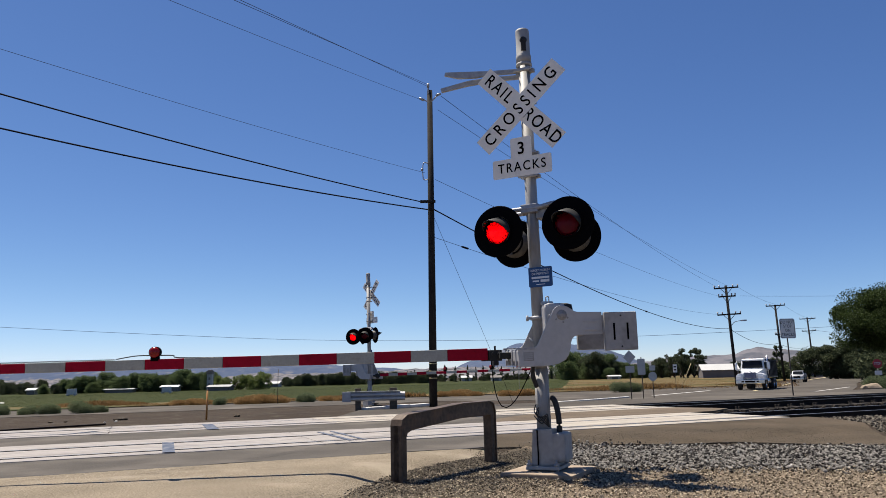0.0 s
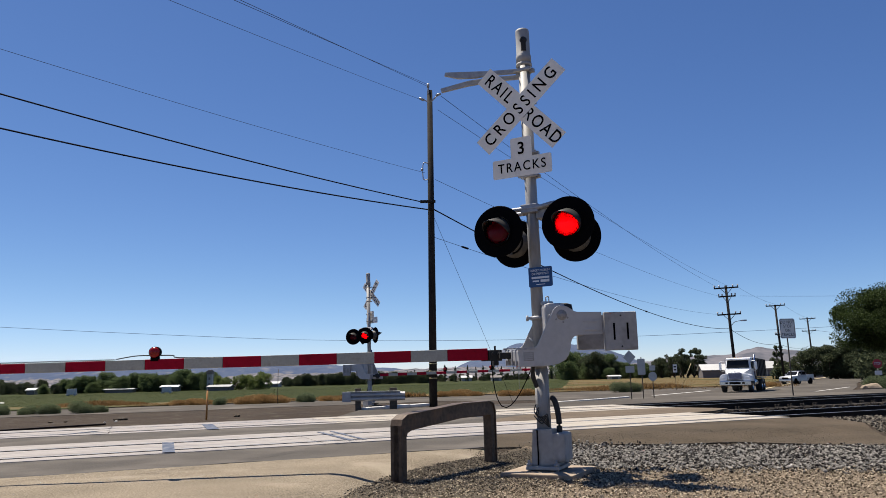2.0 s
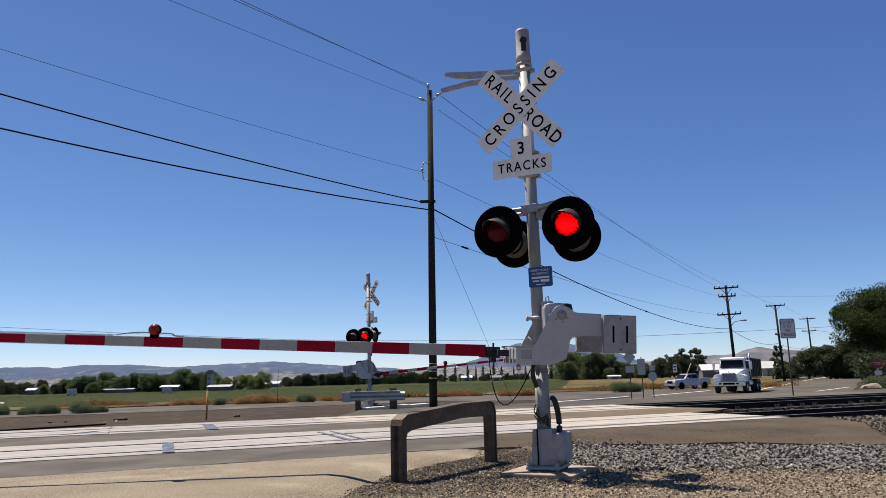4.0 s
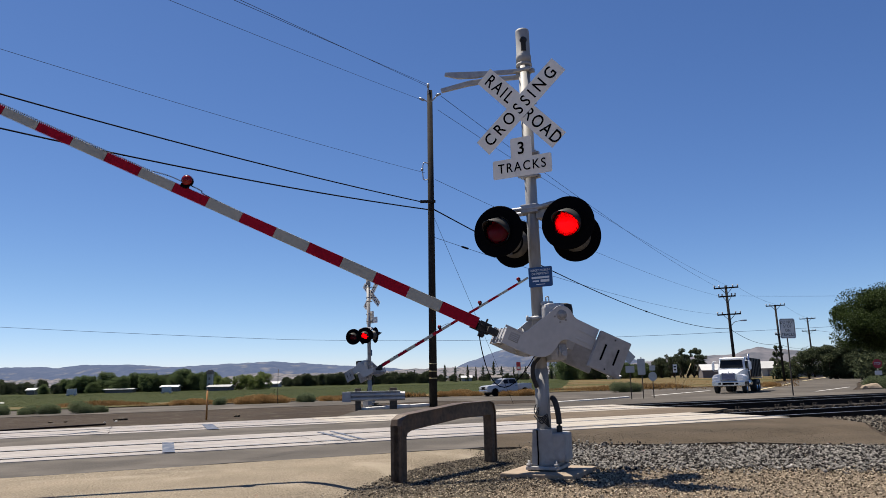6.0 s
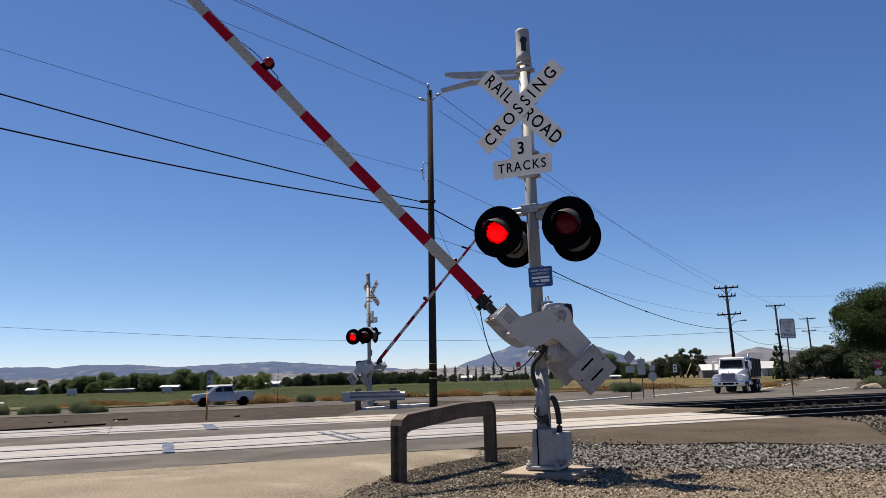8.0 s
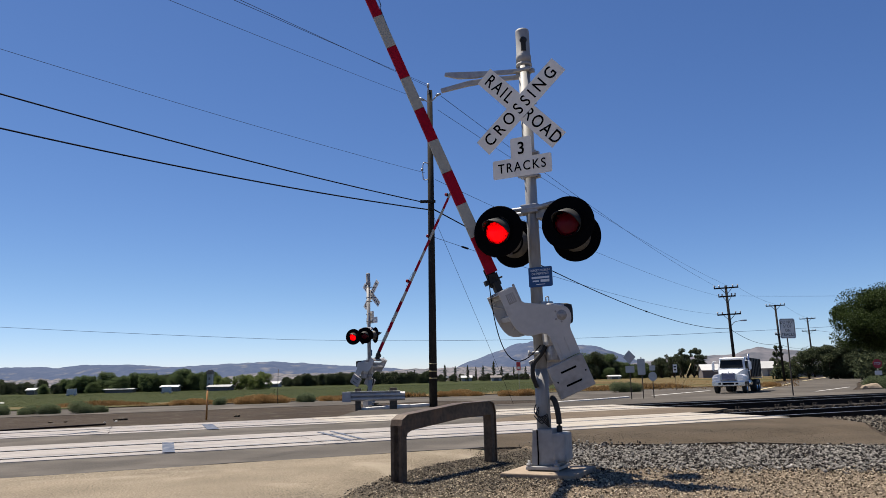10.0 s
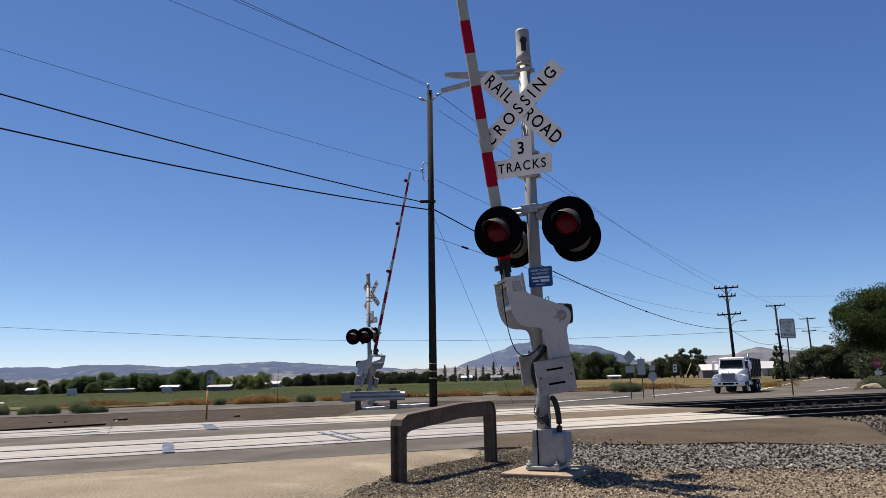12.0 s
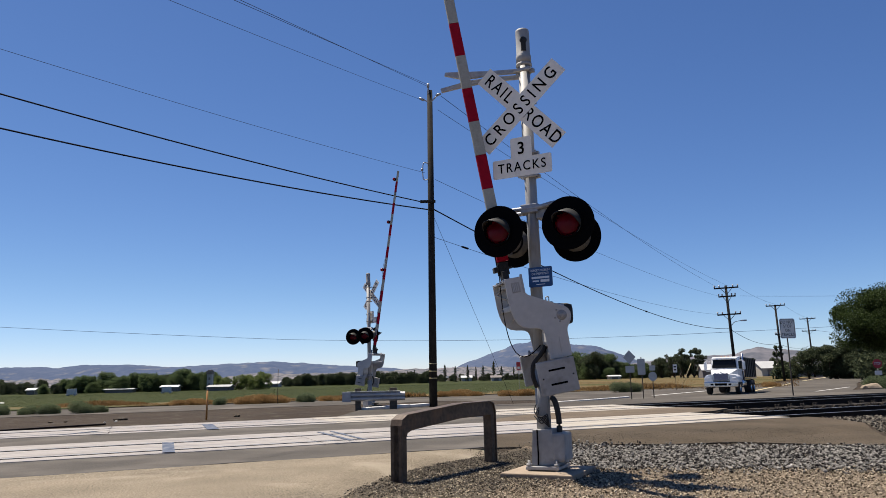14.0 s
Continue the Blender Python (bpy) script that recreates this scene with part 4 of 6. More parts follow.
def steel_guard():
    a, b = Vector((-0.489, 7.70, -0.09)), Vector((0.516, 9.32, -0.09))
    w = (b - a).length
    m = Matrix.Translation(a) @ pose(0, 0, 0, 0, 0, math.degrees(math.atan2(b.y - a.y, b.x - a.x)))
    t = thing("steel_guard", m, "rusty brown U-shaped steel guard set in gravel", "guard rail")
    bm = bmesh.new()
    k, h0, h1 = 0.055, 0.70, 0.775
    out = [(-k, -0.1), (-k, h0 - 0.10), (-k + 0.02, h0 - 0.04), (0.06, h0 + 0.005), (0.62 * w, h1), (w + k - 0.13, h1), (w + k - 0.04, h1 - 0.03), (w + k, h1 - 0.12), (w + k, -0.1),
           (w - k, -0.1), (w - k, h1 - 0.165), (w - k - 0.02, h1 - 0.17), (0.62 * w, h1 - 0.165), (0.16, h0 - 0.155), (k + 0.02, h0 - 0.18), (k, h0 - 0.22), (k, -0.1)]
    prism(bm, out, -0.055, 0.055, bevel=0.012)
    part("frame", bm, M["rust"], t, "bent heavy steel bar")
    rim = out[:9]
    mid = Vector((w / 2, 0.25))
    inner = []
    for px, pz in rim:
        way = (mid - Vector((px, pz))).normalized() * 0.016
        inner.append((px + way.x, pz + way.y))
    grow = [(px - 0.004 * (1 if px > w / 2 else -1) * -1, pz + (0.004 if pz > 0.3 else 0)) for px, pz in rim]
    bm = bmesh.new()
    prism(bm, grow + inner[::-1], -0.070, 0.070, bevel=0.004)
    part("flange", bm, M["rust"], t, "outer flange with a worn bright edge")
    bm = bmesh.new()
    prism(bm, [(-k - 0.004, 0.0), (-k - 0.004, h0 - 0.10), (-k + 0.016, h0 - 0.035), (0.055, h0 + 0.01), (0.055, h0 - 0.01), (-k + 0.03, h0 - 0.05), (-k + 0.012, h0 - 0.1), (-k + 0.012, 0.0)], -0.03, 0.03)
    part("weld_plate", bm, M["rust"], t)


steel_guard()


def concrete_pad(m, label):
    bm = bmesh.new()
    box(bm, -0.36, 0.42, -0.42, 0.42, -0.12, 0.0, 0.012)
    ob = part("concrete_pad", bm, M["pad"])
    ob.matrix_basis = m
    tagged(ob, label, "pad", "signal pads")


concrete_pad(pose(1.04, 8.1, 0.0, 0, 0, -27), "weathered tan concrete pad under the signal")
concrete_pad(pose(-2.78, 27.3, -0.09, 0, 0, -28), "weathered concrete pad under the far signal")


def far_guard_rail():
    t = thing("guard_rail", pose(-3.46, 25.0, 0, 0, 0, 1.5), "short grey metal guard rail on two wooden posts", "guard rail")
    bm = bmesh.new()
    prof = [(-0.04, 0.28), (-0.10, 0.33), (-0.10, 0.38), (-0.03, 0.42), (-0.10, 0.46), (-0.10, 0.51), (-0.04, 0.57), (-0.03, 0.57), (-0.09, 0.51), (-0.09, 0.46), (-0.015, 0.42), (-0.09, 0.38), (-0.09, 0.33), (-0.03, 0.28)]
    a = [bm.verts.new((0, y, z)) for y, z in prof]
    b = [bm.verts.new((2.08, y, z)) for y, z in prof]
    for i in range(len(prof)):
        j = (i + 1) % len(prof)
        bm.faces.new((a[i], a[j], b[j], b[i]))
    bm.faces.new(a), bm.faces.new(b[::-1])
    bmesh.ops.recalc_face_normals(bm, faces=bm.faces)
    box(bm, 0.0, 0.28, -0.13, -0.10, 0.26, 0.59, 0.01)
    part("beam", bm, M["galvanized"], t, "galvanized ribbed steel beam")
    bm = bmesh.new()
    box(bm, 0.15, 1.9, -0.10, 0.02, 0.575, 0.60, 0.006)
    part("cap_strip", bm, M["roof_white"], t, "white strip along the top")
    for x, w in ((0.42, 0.09), (1.56, 0.12)):
        bm = bmesh.new()
        box(bm, x, x + w * 2, -0.02, 0.16, -0.1, 0.70, 0.01)
        part("post", bm, M["wood_post"], t, "dark wooden post")


far_guard_rail()


def pipe_valve():
    t = thing("pipe_valve", pose(-2.45, 25.8, -0.02), "small dark metal pipe valve near the kerb", "valve")
    bm = bmesh.new()
    cyl(bm, (0, 0, -0.1), (0, 0, 0.20), 0.05, seg=10)
    cyl(bm, (-0.22, 0, 0.10), (0.24, 0, 0.10), 0.045, seg=10)
    cyl(bm, (-0.22, 0, 0.10), (-0.22, 0, -0.1), 0.045, seg=10)
    part("pipe", bm, M["rubber"], t)
    bm = bmesh.new()
    lathe(bm, [(0.001, 0.19), (0.12, 0.19), (0.13, 0.205), (0.12, 0.22), (0.001, 0.22)], 14, "z")
    part("hand_wheel", bm, M["rubber"], t)


pipe_valve()


def kerb(a, b, label, high=0.12):
    a, b = Vector(a), Vector(b)
    bm = bmesh.new()
    n = 3
    for i in range(n):
        box(bm, (b - a).length * i / n + 0.004, (b - a).length * (i + 1) / n - 0.004, -0.15, 0.15, -0.05, high + random.uniform(-0.01, 0.01), 0.04)
    ob = part("kerb", bm, M["white_paint"])
    ob.matrix_basis = Matrix.Translation(a) @ pose(0, 0, 0, 0, 0, math.degrees(math.atan2(b.y - a.y, b.x - a.x)))
    tagged(ob, label, "kerb", "", "structure")


kerb((-2.75, 25.0, 0), (-0.75, 28.2, -0.02), "white painted broken concrete kerb beside the road", 0.07)
kerb((5.9, 41.2, -0.5), (11.5, 47.8, -0.7), "white painted low concrete kerb at the corner", 0.04)


def road_patch(pts, label):
    bm = bmesh.new()
    vs = [bm.verts.new((x, y, 0.016)) for x, y in pts]
    f = bm.faces.new(vs)
    bmesh.ops.recalc_face_normals(bm, faces=[f])
    ext = bmesh.ops.extrude_face_region(bm, geom=[f])
    bmesh.ops.translate(bm, vec=(0, 0, -0.004), verts=[v for v in ext["geom"] if isinstance(v, bmesh.types.BMVert)])
    bmesh.ops.recalc_face_normals(bm, faces=bm.faces)
    tagged(part("trim", bm, M["blue_patch"]), label, "road marking", "blue road marks", "structure")


# thin blue-grey mottled quads laid across the panels
road_patch([(-4.13, 11.0), (-3.96, 11.03), (-4.66, 12.9), (-4.84, 12.86)], "mottled blue-grey patch across the panels")
road_patch([(-5.95, 18.3), (-5.7, 18.35), (-4.90, 16.25), (-5.12, 16.15)], "mottled blue-grey patch across the panels")
road_patch([(-2.52, 14.55), (-2.44, 14.58), (-1.53, 12.4), (-1.60, 12.35)], "mottled blue-grey patch across the panels")
road_patch([(-2.28, 14.65), (-2.22, 14.68), (-1.33, 12.5), (-1.39, 12.46)], "mottled blue-grey patch across the panels")
road_patch([(-8.0, 15.6), (-7.88, 15.64), (-7.62, 16.6), (-7.76, 16.58)], "mottled blue-grey patch across the panels")


# ---- poles and wires ----
def near_pole():
    t = thing("utility_pole", pose(-0.5, 28.2, 0, 0, 0.55, 0), "dark weathered wooden utility pole with wires", "utility pole", "utility poles")
    bm = bmesh.new()
    cyl(bm, (0, 0, -0.3), (0, 0, 12.4), 0.155, 0.105, 16)
    part("pole", bm, M["wood_pole"], t, "tall tapered wooden shaft")
    bm = bmesh.new()
    cyl(bm, (-0.06, -0.1, 12.2), (-0.06, -0.1, 12.62), 0.035, seg=8)
    cyl(bm, (-0.06, -0.1, 12.5), (-0.06, -0.1, 12.66), 0.055, seg=8)
    part("insulator", bm, M["galvanized"], t, "grey pin insulator")
    for x, z in ((-0.32, 12.02), (0.34, 12.2)):
        bm = bmesh.new()
        tube(bm, [(0, -0.05, 11.85), (x * 0.5, -0.08, 11.9 + (z - 11.9) * 0.4), (x, -0.1, z)], 0.025, 6)
        cyl(bm, (x * 0.75, -0.1, z - 0.05), (x * 1.3, -0.1, z + 0.03), 0.06, 0.045, 10)
        part("insulator", bm, M["galvanized"], t, "grey side-post insulator")
    bm = bmesh.new()
    tube(bm, [(-0.10, -0.05, 9.35), (-0.29, -0.08, 9.33), (-0.29, -0.08, 8.72), (-0.10, -0.05, 8.70)], 0.022, 6)
    cyl(bm, (-0.29, -0.08, 9.08), (-0.38, -0.1, 9.08), 0.05, seg=8)
    part("bracket", bm, M["galvanized"], t, "grey wire bracket")
    bm = bmesh.new()
    box(bm, -0.42, 0.18, -0.22, -0.12, 7.72, 7.82, 0.01)
    box(bm, -0.10, 0.10, -0.22, -0.10, 7.42, 7.66, 0.02)
    part("crossarm", bm, M["wood_pole"], t)
    for z in (0.96, 1.22, 1.50):
        bm = bmesh.new()
        lathe(bm, [(0.152, z), (0.158, z + 0.002), (0.158, z + 0.03), (0.152, z + 0.032)], 16, "z")
        part("band", bm, M["yellow_line"], t, "pale marker band")


near_pole()


def line_pole(x, y, h, arms, lamp, label):
    base = on_land(x, y)
    t = thing("utility_pole", Matrix.Translation(base) @ pose(0, 0, 0, 0, -1.5, 0), label, "utility pole", "utility poles")
    bm = bmesh.new()
    cyl(bm, (0, 0, -0.4), (0, 0, h), 0.19, 0.14, 10)
    part("pole", bm, M["wood_pole"], t)
    for z, w in arms:
        bm = bmesh.new()
        box(bm, -w / 2, w / 2, -0.26, -0.12, z - 0.08, z + 0.08)
        for k in (-0.30, 0.30):
            tube(bm, [(k * w * 0.8, -0.2, z - 0.06), (0, -0.16, z - 0.75)], 0.03, 4)
        part("crossarm", bm, M["wood_pole"], t, "dark wooden crossarm", pose(0, 0, 0, 0, 0, -12))
        for k in (-0.48, -0.28, 0.28, 0.48):
            bm = bmesh.new()
            cyl(bm, (k * w, -0.19, z + 0.06), (k * w, -0.19, z + 0.34), 0.06, 0.09, 8)
            part("insulator", bm, M["galvanized"], t, "", pose(0, 0, 0, 0, 0, -12))
    if lamp:
        bm = bmesh.new()
        tube(bm, [(0.1, -0.1, lamp - 0.4), (0.5, -0.3, lamp), (1.2, -0.6, lamp + 0.1)], 0.04, 6)
        box(bm, 1.1, 1.7, -0.75, -0.5, lamp + 0.02, lamp + 0.18, 0.03)
        part("lamp_arm", bm, M["galvanized"], t, "street lamp on a curved arm")


line_pole(33.3, 86, 11.6, ((11.3, 2.7), (10.3, 1.9), (8.2, 2.6)), 7.3, "dark wooden utility pole with three crossarms and a lamp")
line_pole(52.3, 116, 11.8, ((11.65, 2.8), (7.15, 1.1)), None, "dark wooden utility pole with crossarm beside the road")
line_pole(79.2, 161, 12.8, ((12.5, 3.2), (9.85, 2.8)), None, "distant dark wooden utility pole with two crossarms")


def wire(a, b, sag, r, mat, label):
    a, b = Vector(a), Vector(b)
    bm = bmesh.new()
    n = 28
    tube(bm, [a.lerp(b, i / n) - Vector((0, 0, sag * 4 * (i / n) * (1 - i / n))) for i in range(n + 1)], r, 5)
    tagged(part("overhead_wire", bm, mat), label, "wire", "overhead wires")


for a, b, sag, r, key in (
        ((-5.86, 10.38, 8.08), (-0.45, 28.2, 12.66), 0.0, 0.007, "thin_wire"), ((-5.69, 10.38, 8.11), (-0.46, 28.2, 12.59), 0.0, 0.007, "thin_wire"),
        ((-7.61, 10.38, 8.37), (-0.67, 28.2, 12.0), 0.05, 0.006, "thin_wire"), ((-14.35, 13.08, 9.47), (-0.64, 28.2, 8.98), 0.15, 0.007, "thin_wire"),
        ((-15.02, 14.43, 8.91), (-0.78, 28.2, 7.8), 0.20, 0.023, "wire"), ((-15.84, 15.78, 8.34), (-0.56, 28.2, 7.49), 0.28, 0.026, "wire"),
        ((0.06, 28.2, 12.17), (31.93, 86.0, 10.71), 0.5, 0.011, "thin_wire"), ((-0.07, 28.2, 11.58), (33.26, 86.0, 10.81), 0.5, 0.009, "thin_wire"),
        ((-0.25, 28.2, 8.7), (32.29, 86.0, 9.57), 0.5, 0.009, "thin_wire"), ((-0.32, 28.2, 7.49), (32.94, 86.0, 5.8), 1.25, 0.026, "wire"),
        ((-0.34, 28.2, 6.38), (32.1, 86.0, 7.46), 0.6, 0.010, "thin_wire"), ((-0.32, 28.2, 7.17), (3.2, 35.5, -0.46), 0.0, 0.007, "wire"),
        ((-154.5, 75.0, 18.1), (-20.85, 95.0, 6.33), 1.2, 0.022, "thin_wire"), ((-20.85, 95.0, 6.33), (32.71, 86.0, 5.41), 0.5, 0.02, "thin_wire"),
        ((32.71, 86.0, 5.41), (76.0, 114.0, 7.99), 0.1, 0.02, "thin_wire"), ((33.31, 86.0, 5.59), (51.79, 116.0, 5.02), 0.7, 0.025, "wire"),
        ((34.37, 86.0, 10.65), (53.19, 116.0, 10.9), 0.4, 0.012, "thin_wire"), ((53.45, 116.0, 10.89), (80.26, 161.0, 11.63), 0.4, 0.012, "thin_wire"),
        ((34.6, 86.0, 9.58), (69.6, 104.0, 11.14), 0.2, 0.013, "thin_wire"), ((51.8, 116.0, 5.02), (78.9, 161.0, 6.0), 0.7, 0.025, "wire"), ((80.0, 161.0, 9.3), (104.0, 161.0, 7.0), 0.5, 0.02, "wire")):
    wire(a, b, sag, r, M[key], "thick black overhead cable" if r > 0.012 and key == "wire" else "thin overhead wire between poles")


def splice(a, b, sag, at, long, r, label):
    """A thick joint on an overhead wire, at a share of its way."""
    a, b = Vector(a), Vector(b)
    ends = [a.lerp(b, k) - Vector((0, 0, sag * 4 * k * (1 - k))) for k in (at - long / 2, at + long / 2)]
    bm = bmesh.new()
    cyl(bm, ends[0], ends[1], r, seg=8)
    for p in ends:
        cyl(bm, p - (ends[1] - ends[0]) * 0.12, p + (ends[1] - ends[0]) * 0.12, r * 0.7, seg=8)
    tagged(part("wire_splice", bm, M["wire"]), label, "wire splice", "wire splices")


splice((-0.34, 28.2, 6.38), (32.1, 86.0, 7.46), 0.6, 0.039, 0.007, 0.045, "black splice on a thin overhead wire")
splice((-0.32, 28.2, 7.49), (32.94, 86.0, 5.8), 1.25, 0.46, 0.006, 0.055, "black splice on a thick overhead cable")


# ---- road signs ----
def sign_post(x, y, h, label, category="road sign", base=None, r=0.022, mat="galvanized"):
    p = on_land(x, y) if base is None else Vector((x, y, base))
    t = thing("road_sign", Matrix.Translation(p), label, category, "road signs")
    bm = bmesh.new()
    box(bm, -r, r, -r * 0.6, r * 0.6, -0.3, h, 0.004)
    part("post", bm, M[mat], t)
    return t


def plate(t, pts, x, z, mat, label, turn=0, y=-0.03):
    bm = bmesh.new()
    prism(bm, pts, -0.004, 0.004)
    return part("plate", bm, M[mat], t, label, pose(x, y, z, 0, 0, turn))


def rect(w, h):
    c = min(w, h) * 0.08
    return [(-w / 2 + c, -h / 2), (w / 2 - c, -h / 2), (w / 2, -h / 2 + c), (w / 2, h / 2 - c), (w / 2 - c, h / 2), (-w / 2 + c, h / 2), (-w / 2, h / 2 - c), (-w / 2, -h / 2 + c)]


def ngon(r, n, off=0.0):
    return [(r * math.cos(off + 2 * math.pi * k / n), r * math.sin(off + 2 * math.pi * k / n)) for k in range(n)]


t = sign_post(13.12, 28.5, 2.9, "white do-not-stop-on-tracks sign on a steel post beside the track", base=0.0, mat="wood_post")
pl = plate(t, rect(0.64, 0.76), 0.03, 2.53, "sign_white", "white rectangular sign with black border", 8)
bm = bmesh.new()
for x0, x1, z0, z1 in ((-0.29, 0.29, 0.335, 0.345), (-0.29, 0.29, -0.345, -0.335), (-0.29, -0.28, -0.34, 0.34), (0.28, 0.29, -0.34, 0.34)):
    box(bm, x0, x1, -0.008, -0.004, z0, z1)
part("border", bm, M["letter"], pl)
for text, z in (("DO NOT", 0.235), ("STOP", 0.08), ("ON", -0.08), ("TRACKS", -0.235)):
    lettering("letters", text, 0.165, pose(0, -0.007, z, 90), M["letter"], pl, 0.82, 1.08, 0.0)
t = sign_post(8.85, 36.0, 2.2, "grey diamond sign with a small plate below, seen from behind", mat="wood_post")
plate(t, [(-0.33, 0), (0, -0.33), (0.33, 0), (0, 0.33)], 0, 1.98, "sign_back", "diamond sign plate", 12)
plate(t, rect(0.46, 0.32), 0, 1.40, "sign_back", "small rectangular plate", 12)
t = sign_post(9.42, 36.0, 1.95, "tall grey rectangular sign seen from behind", mat="wood_post")
plate(t, rect(0.40, 0.76), -0.02, 1.50, "sign_back", "tall rectangular plate", 12)
t = sign_post(9.92, 36.0, 1.6, "round grey sign with a small plate, seen from behind", mat="wood_post")
plate(t, ngon(0.22, 20), 0, 1.02, "sign_back", "round sign plate", 12)
plate(t, rect(0.30, 0.24), 0, 1.42, "sign_back", "small upright plate", 12)
t = sign_post(22.95, 75.0, 2.5, "small white upright sign at the field edge", mat="wood_post")
plate(t, rect(0.40, 0.80), 0, 2.1, "sign_white", "white plate with dark bars")
bm = bmesh.new()
box(bm, -0.12, 0.12, -0.05, -0.036, 2.2, 2.32), box(bm, -0.12, 0.12, -0.05, -0.036, 1.9, 2.02)
part("bars", bm, M["letter"], t)
t = sign_post(8.75, 90.0, 3.3, "small red and white marker sign at the field edge")
plate(t, rect(0.5, 1.0), 0, 2.9, "stop_red", "red plate with a pale square")
plate(t, rect(0.3, 0.3), 0, 2.7, "sign_white", "pale square", 0, -0.045)
t = sign_post(35.75, 62.0, 2.3, "red octagonal stop sign with a white plate below", "stop sign")
pl = plate(t, ngon(0.40, 8, math.pi / 8), 0, 2.0, "stop_red", "red octagon with white rim")
lettering("letters", "STOP", 0.28, pose(0, -0.012, 0, 90), M["pale"], pl, 0.8, 1.0)
plate(t, rect(0.6, 0.35), 0, 1.25, "sign_white", "white plate")
t = sign_post(35.75, 60.0, 2.5, "tall blue information sign on a post", "road sign")
plate(t, rect(1.0, 1.6), 0.15, 1.7, "blue_sign", "blue sign plate")
bm = bmesh.new()
for z in (2.2, 1.95, 1.7, 1.45):
    box(bm, -0.2, 0.45, -0.05, -0.036, z, z + 0.09)
part("bars", bm, M["pale"], t, "pale bars of writing")


def marker(x, y, h, mat, label):
    bm = bmesh.new()
    cyl(bm, (0, 0, -0.2), (0, 0, h), 0.026, 0.024, 10)
    cyl(bm, (0, 0, h), (0, 0, h + 0.03), 0.024, 0.01, 10)
    ob = part("marker_post", bm, M[mat])
    ob.matrix_basis = Matrix.Translation(on_land(x, y)) @ pose(0, 0, 0, 0, 0.5, 0)
    tagged(ob, label, "post", "marker posts")


marker(-6.7, 21.0, 0.78, "orange_post", "slim orange utility marker post")
marker(-13.5, 60.0, 2.7, "wood_post", "thin dark wooden fence post by the road")
def guy_guard():
    bm = bmesh.new()
    tube(bm, [(0, 0, -0.9), (1.29, 0, 1.85)], 0.035, 8)
    ob = part("guy_guard", bm, M["yellow_line"])
    ob.matrix_basis = pose(26.28, 84.0, 0.09)
    tagged(ob, "thin pale leaning guy-wire guard in the dry field", "post")


guy_guard()


# rail-shaped dark bar added where the dirt edge leaves a shadow gap
def gap_shade_bar():
    a, b = Vector((-12.4, 15.9, -0.03)), Vector((-8.9, 19.65, -0.055))
    bm = bmesh.new()
    for w, z0, z1 in ((0.07, -0.08, -0.06), (0.012, -0.07, 0.03), (0.036, 0.02, 0.055)):
        box(bm, 0, (b - a).length, -w, w, z0, z1, 0.004)
    ob = part("gap_shade_bar", bm, M["rail"])
    ob.matrix_basis = Matrix.Translation(a) @ pose(0, 0, 0, 0, 0, math.degrees(math.atan2(b.y - a.y, b.x - a.x)))
    tagged(ob, "dark bar standing for the shadow gap at the dirt edge", "rail")


gap_shade_bar()


def clods(x, y, count, size, mat, label, seed):
    rng = np.random.default_rng(seed)
    for k in range(count):
        bm = bmesh.new()
        bmesh.ops.create_icosphere(bm, subdivisions=2, radius=1.0)
        for v in bm.verts:
            v.co *= 1 + 0.45 * noise.noise(v.co * 1.9 + Vector((k, seed, 0)))
        ob = part("dirt_clod" if mat == "dirt" or mat == "dark_gravel" else "loose_lump", bm, M[mat])
        r = size * rng.uniform(0.4, 1.0)
        ob.matrix_basis = Matrix.Translation(on_land(x + rng.normal() * 0.2, y + rng.normal() * 0.5, r * 0.15)) @ Matrix.Diagonal((r * 1.3, r, r * 0.55, 1))
        tagged(ob, label, "rock", "loose lumps")


clods(-10.1, 23.9, 3, 0.12, "dark_gravel", "dark broken lump of asphalt on the dirt", 3)
clods(-6.0, 22.6, 1, 0.08, "dark_gravel", "dark broken lump of asphalt on the dirt", 5)
clods(-9.3, 21.2, 2, 0.045, "white_paint", "small pale rock lying on the dirt", 7)
clods(-12.5, 24.5, 2, 0.06, "dark_gravel", "dark broken lump of asphalt on the dirt", 9)
# rock-shaped lumps added in place of a white bag-like object
clods(-52.3, 88.5, 2, 0.32, "white_paint", "white bag-like lump at the field edge", 21)
clods(0.15, 8.75, 3, 0.035, "white_paint", "small pale rock in the gravel", 11)
clods(3.6, 8.4, 5, 0.045, "white_paint", "small pale rock in the gravel", 13)


# ---- vehicles ----
def wheel(parent, x, y, r, w, rim):
    bm = bmesh.new()
    lathe(bm, [(r * 0.55, -w / 2), (r * 0.92, -w / 2), (r, -w * 0.38), (r, w * 0.38), (r * 0.92, w / 2), (r * 0.55, w / 2)], 24)
    wh = part("wheel", bm, M["rubber"], parent, "", pose(x, y, r, 0, 0, 90))
    bm = bmesh.new()
    for s in (-1, 1):
        lathe(bm, [(0.001, s * w * 0.30), (r * 0.25, s * w * 0.34), (r * 0.3, s * w * 0.25), (r * 0.5, s * w * 0.30), (r * 0.58, s * w * 0.46)], 16)
    part("rim", bm, rim, wh)
    return wh


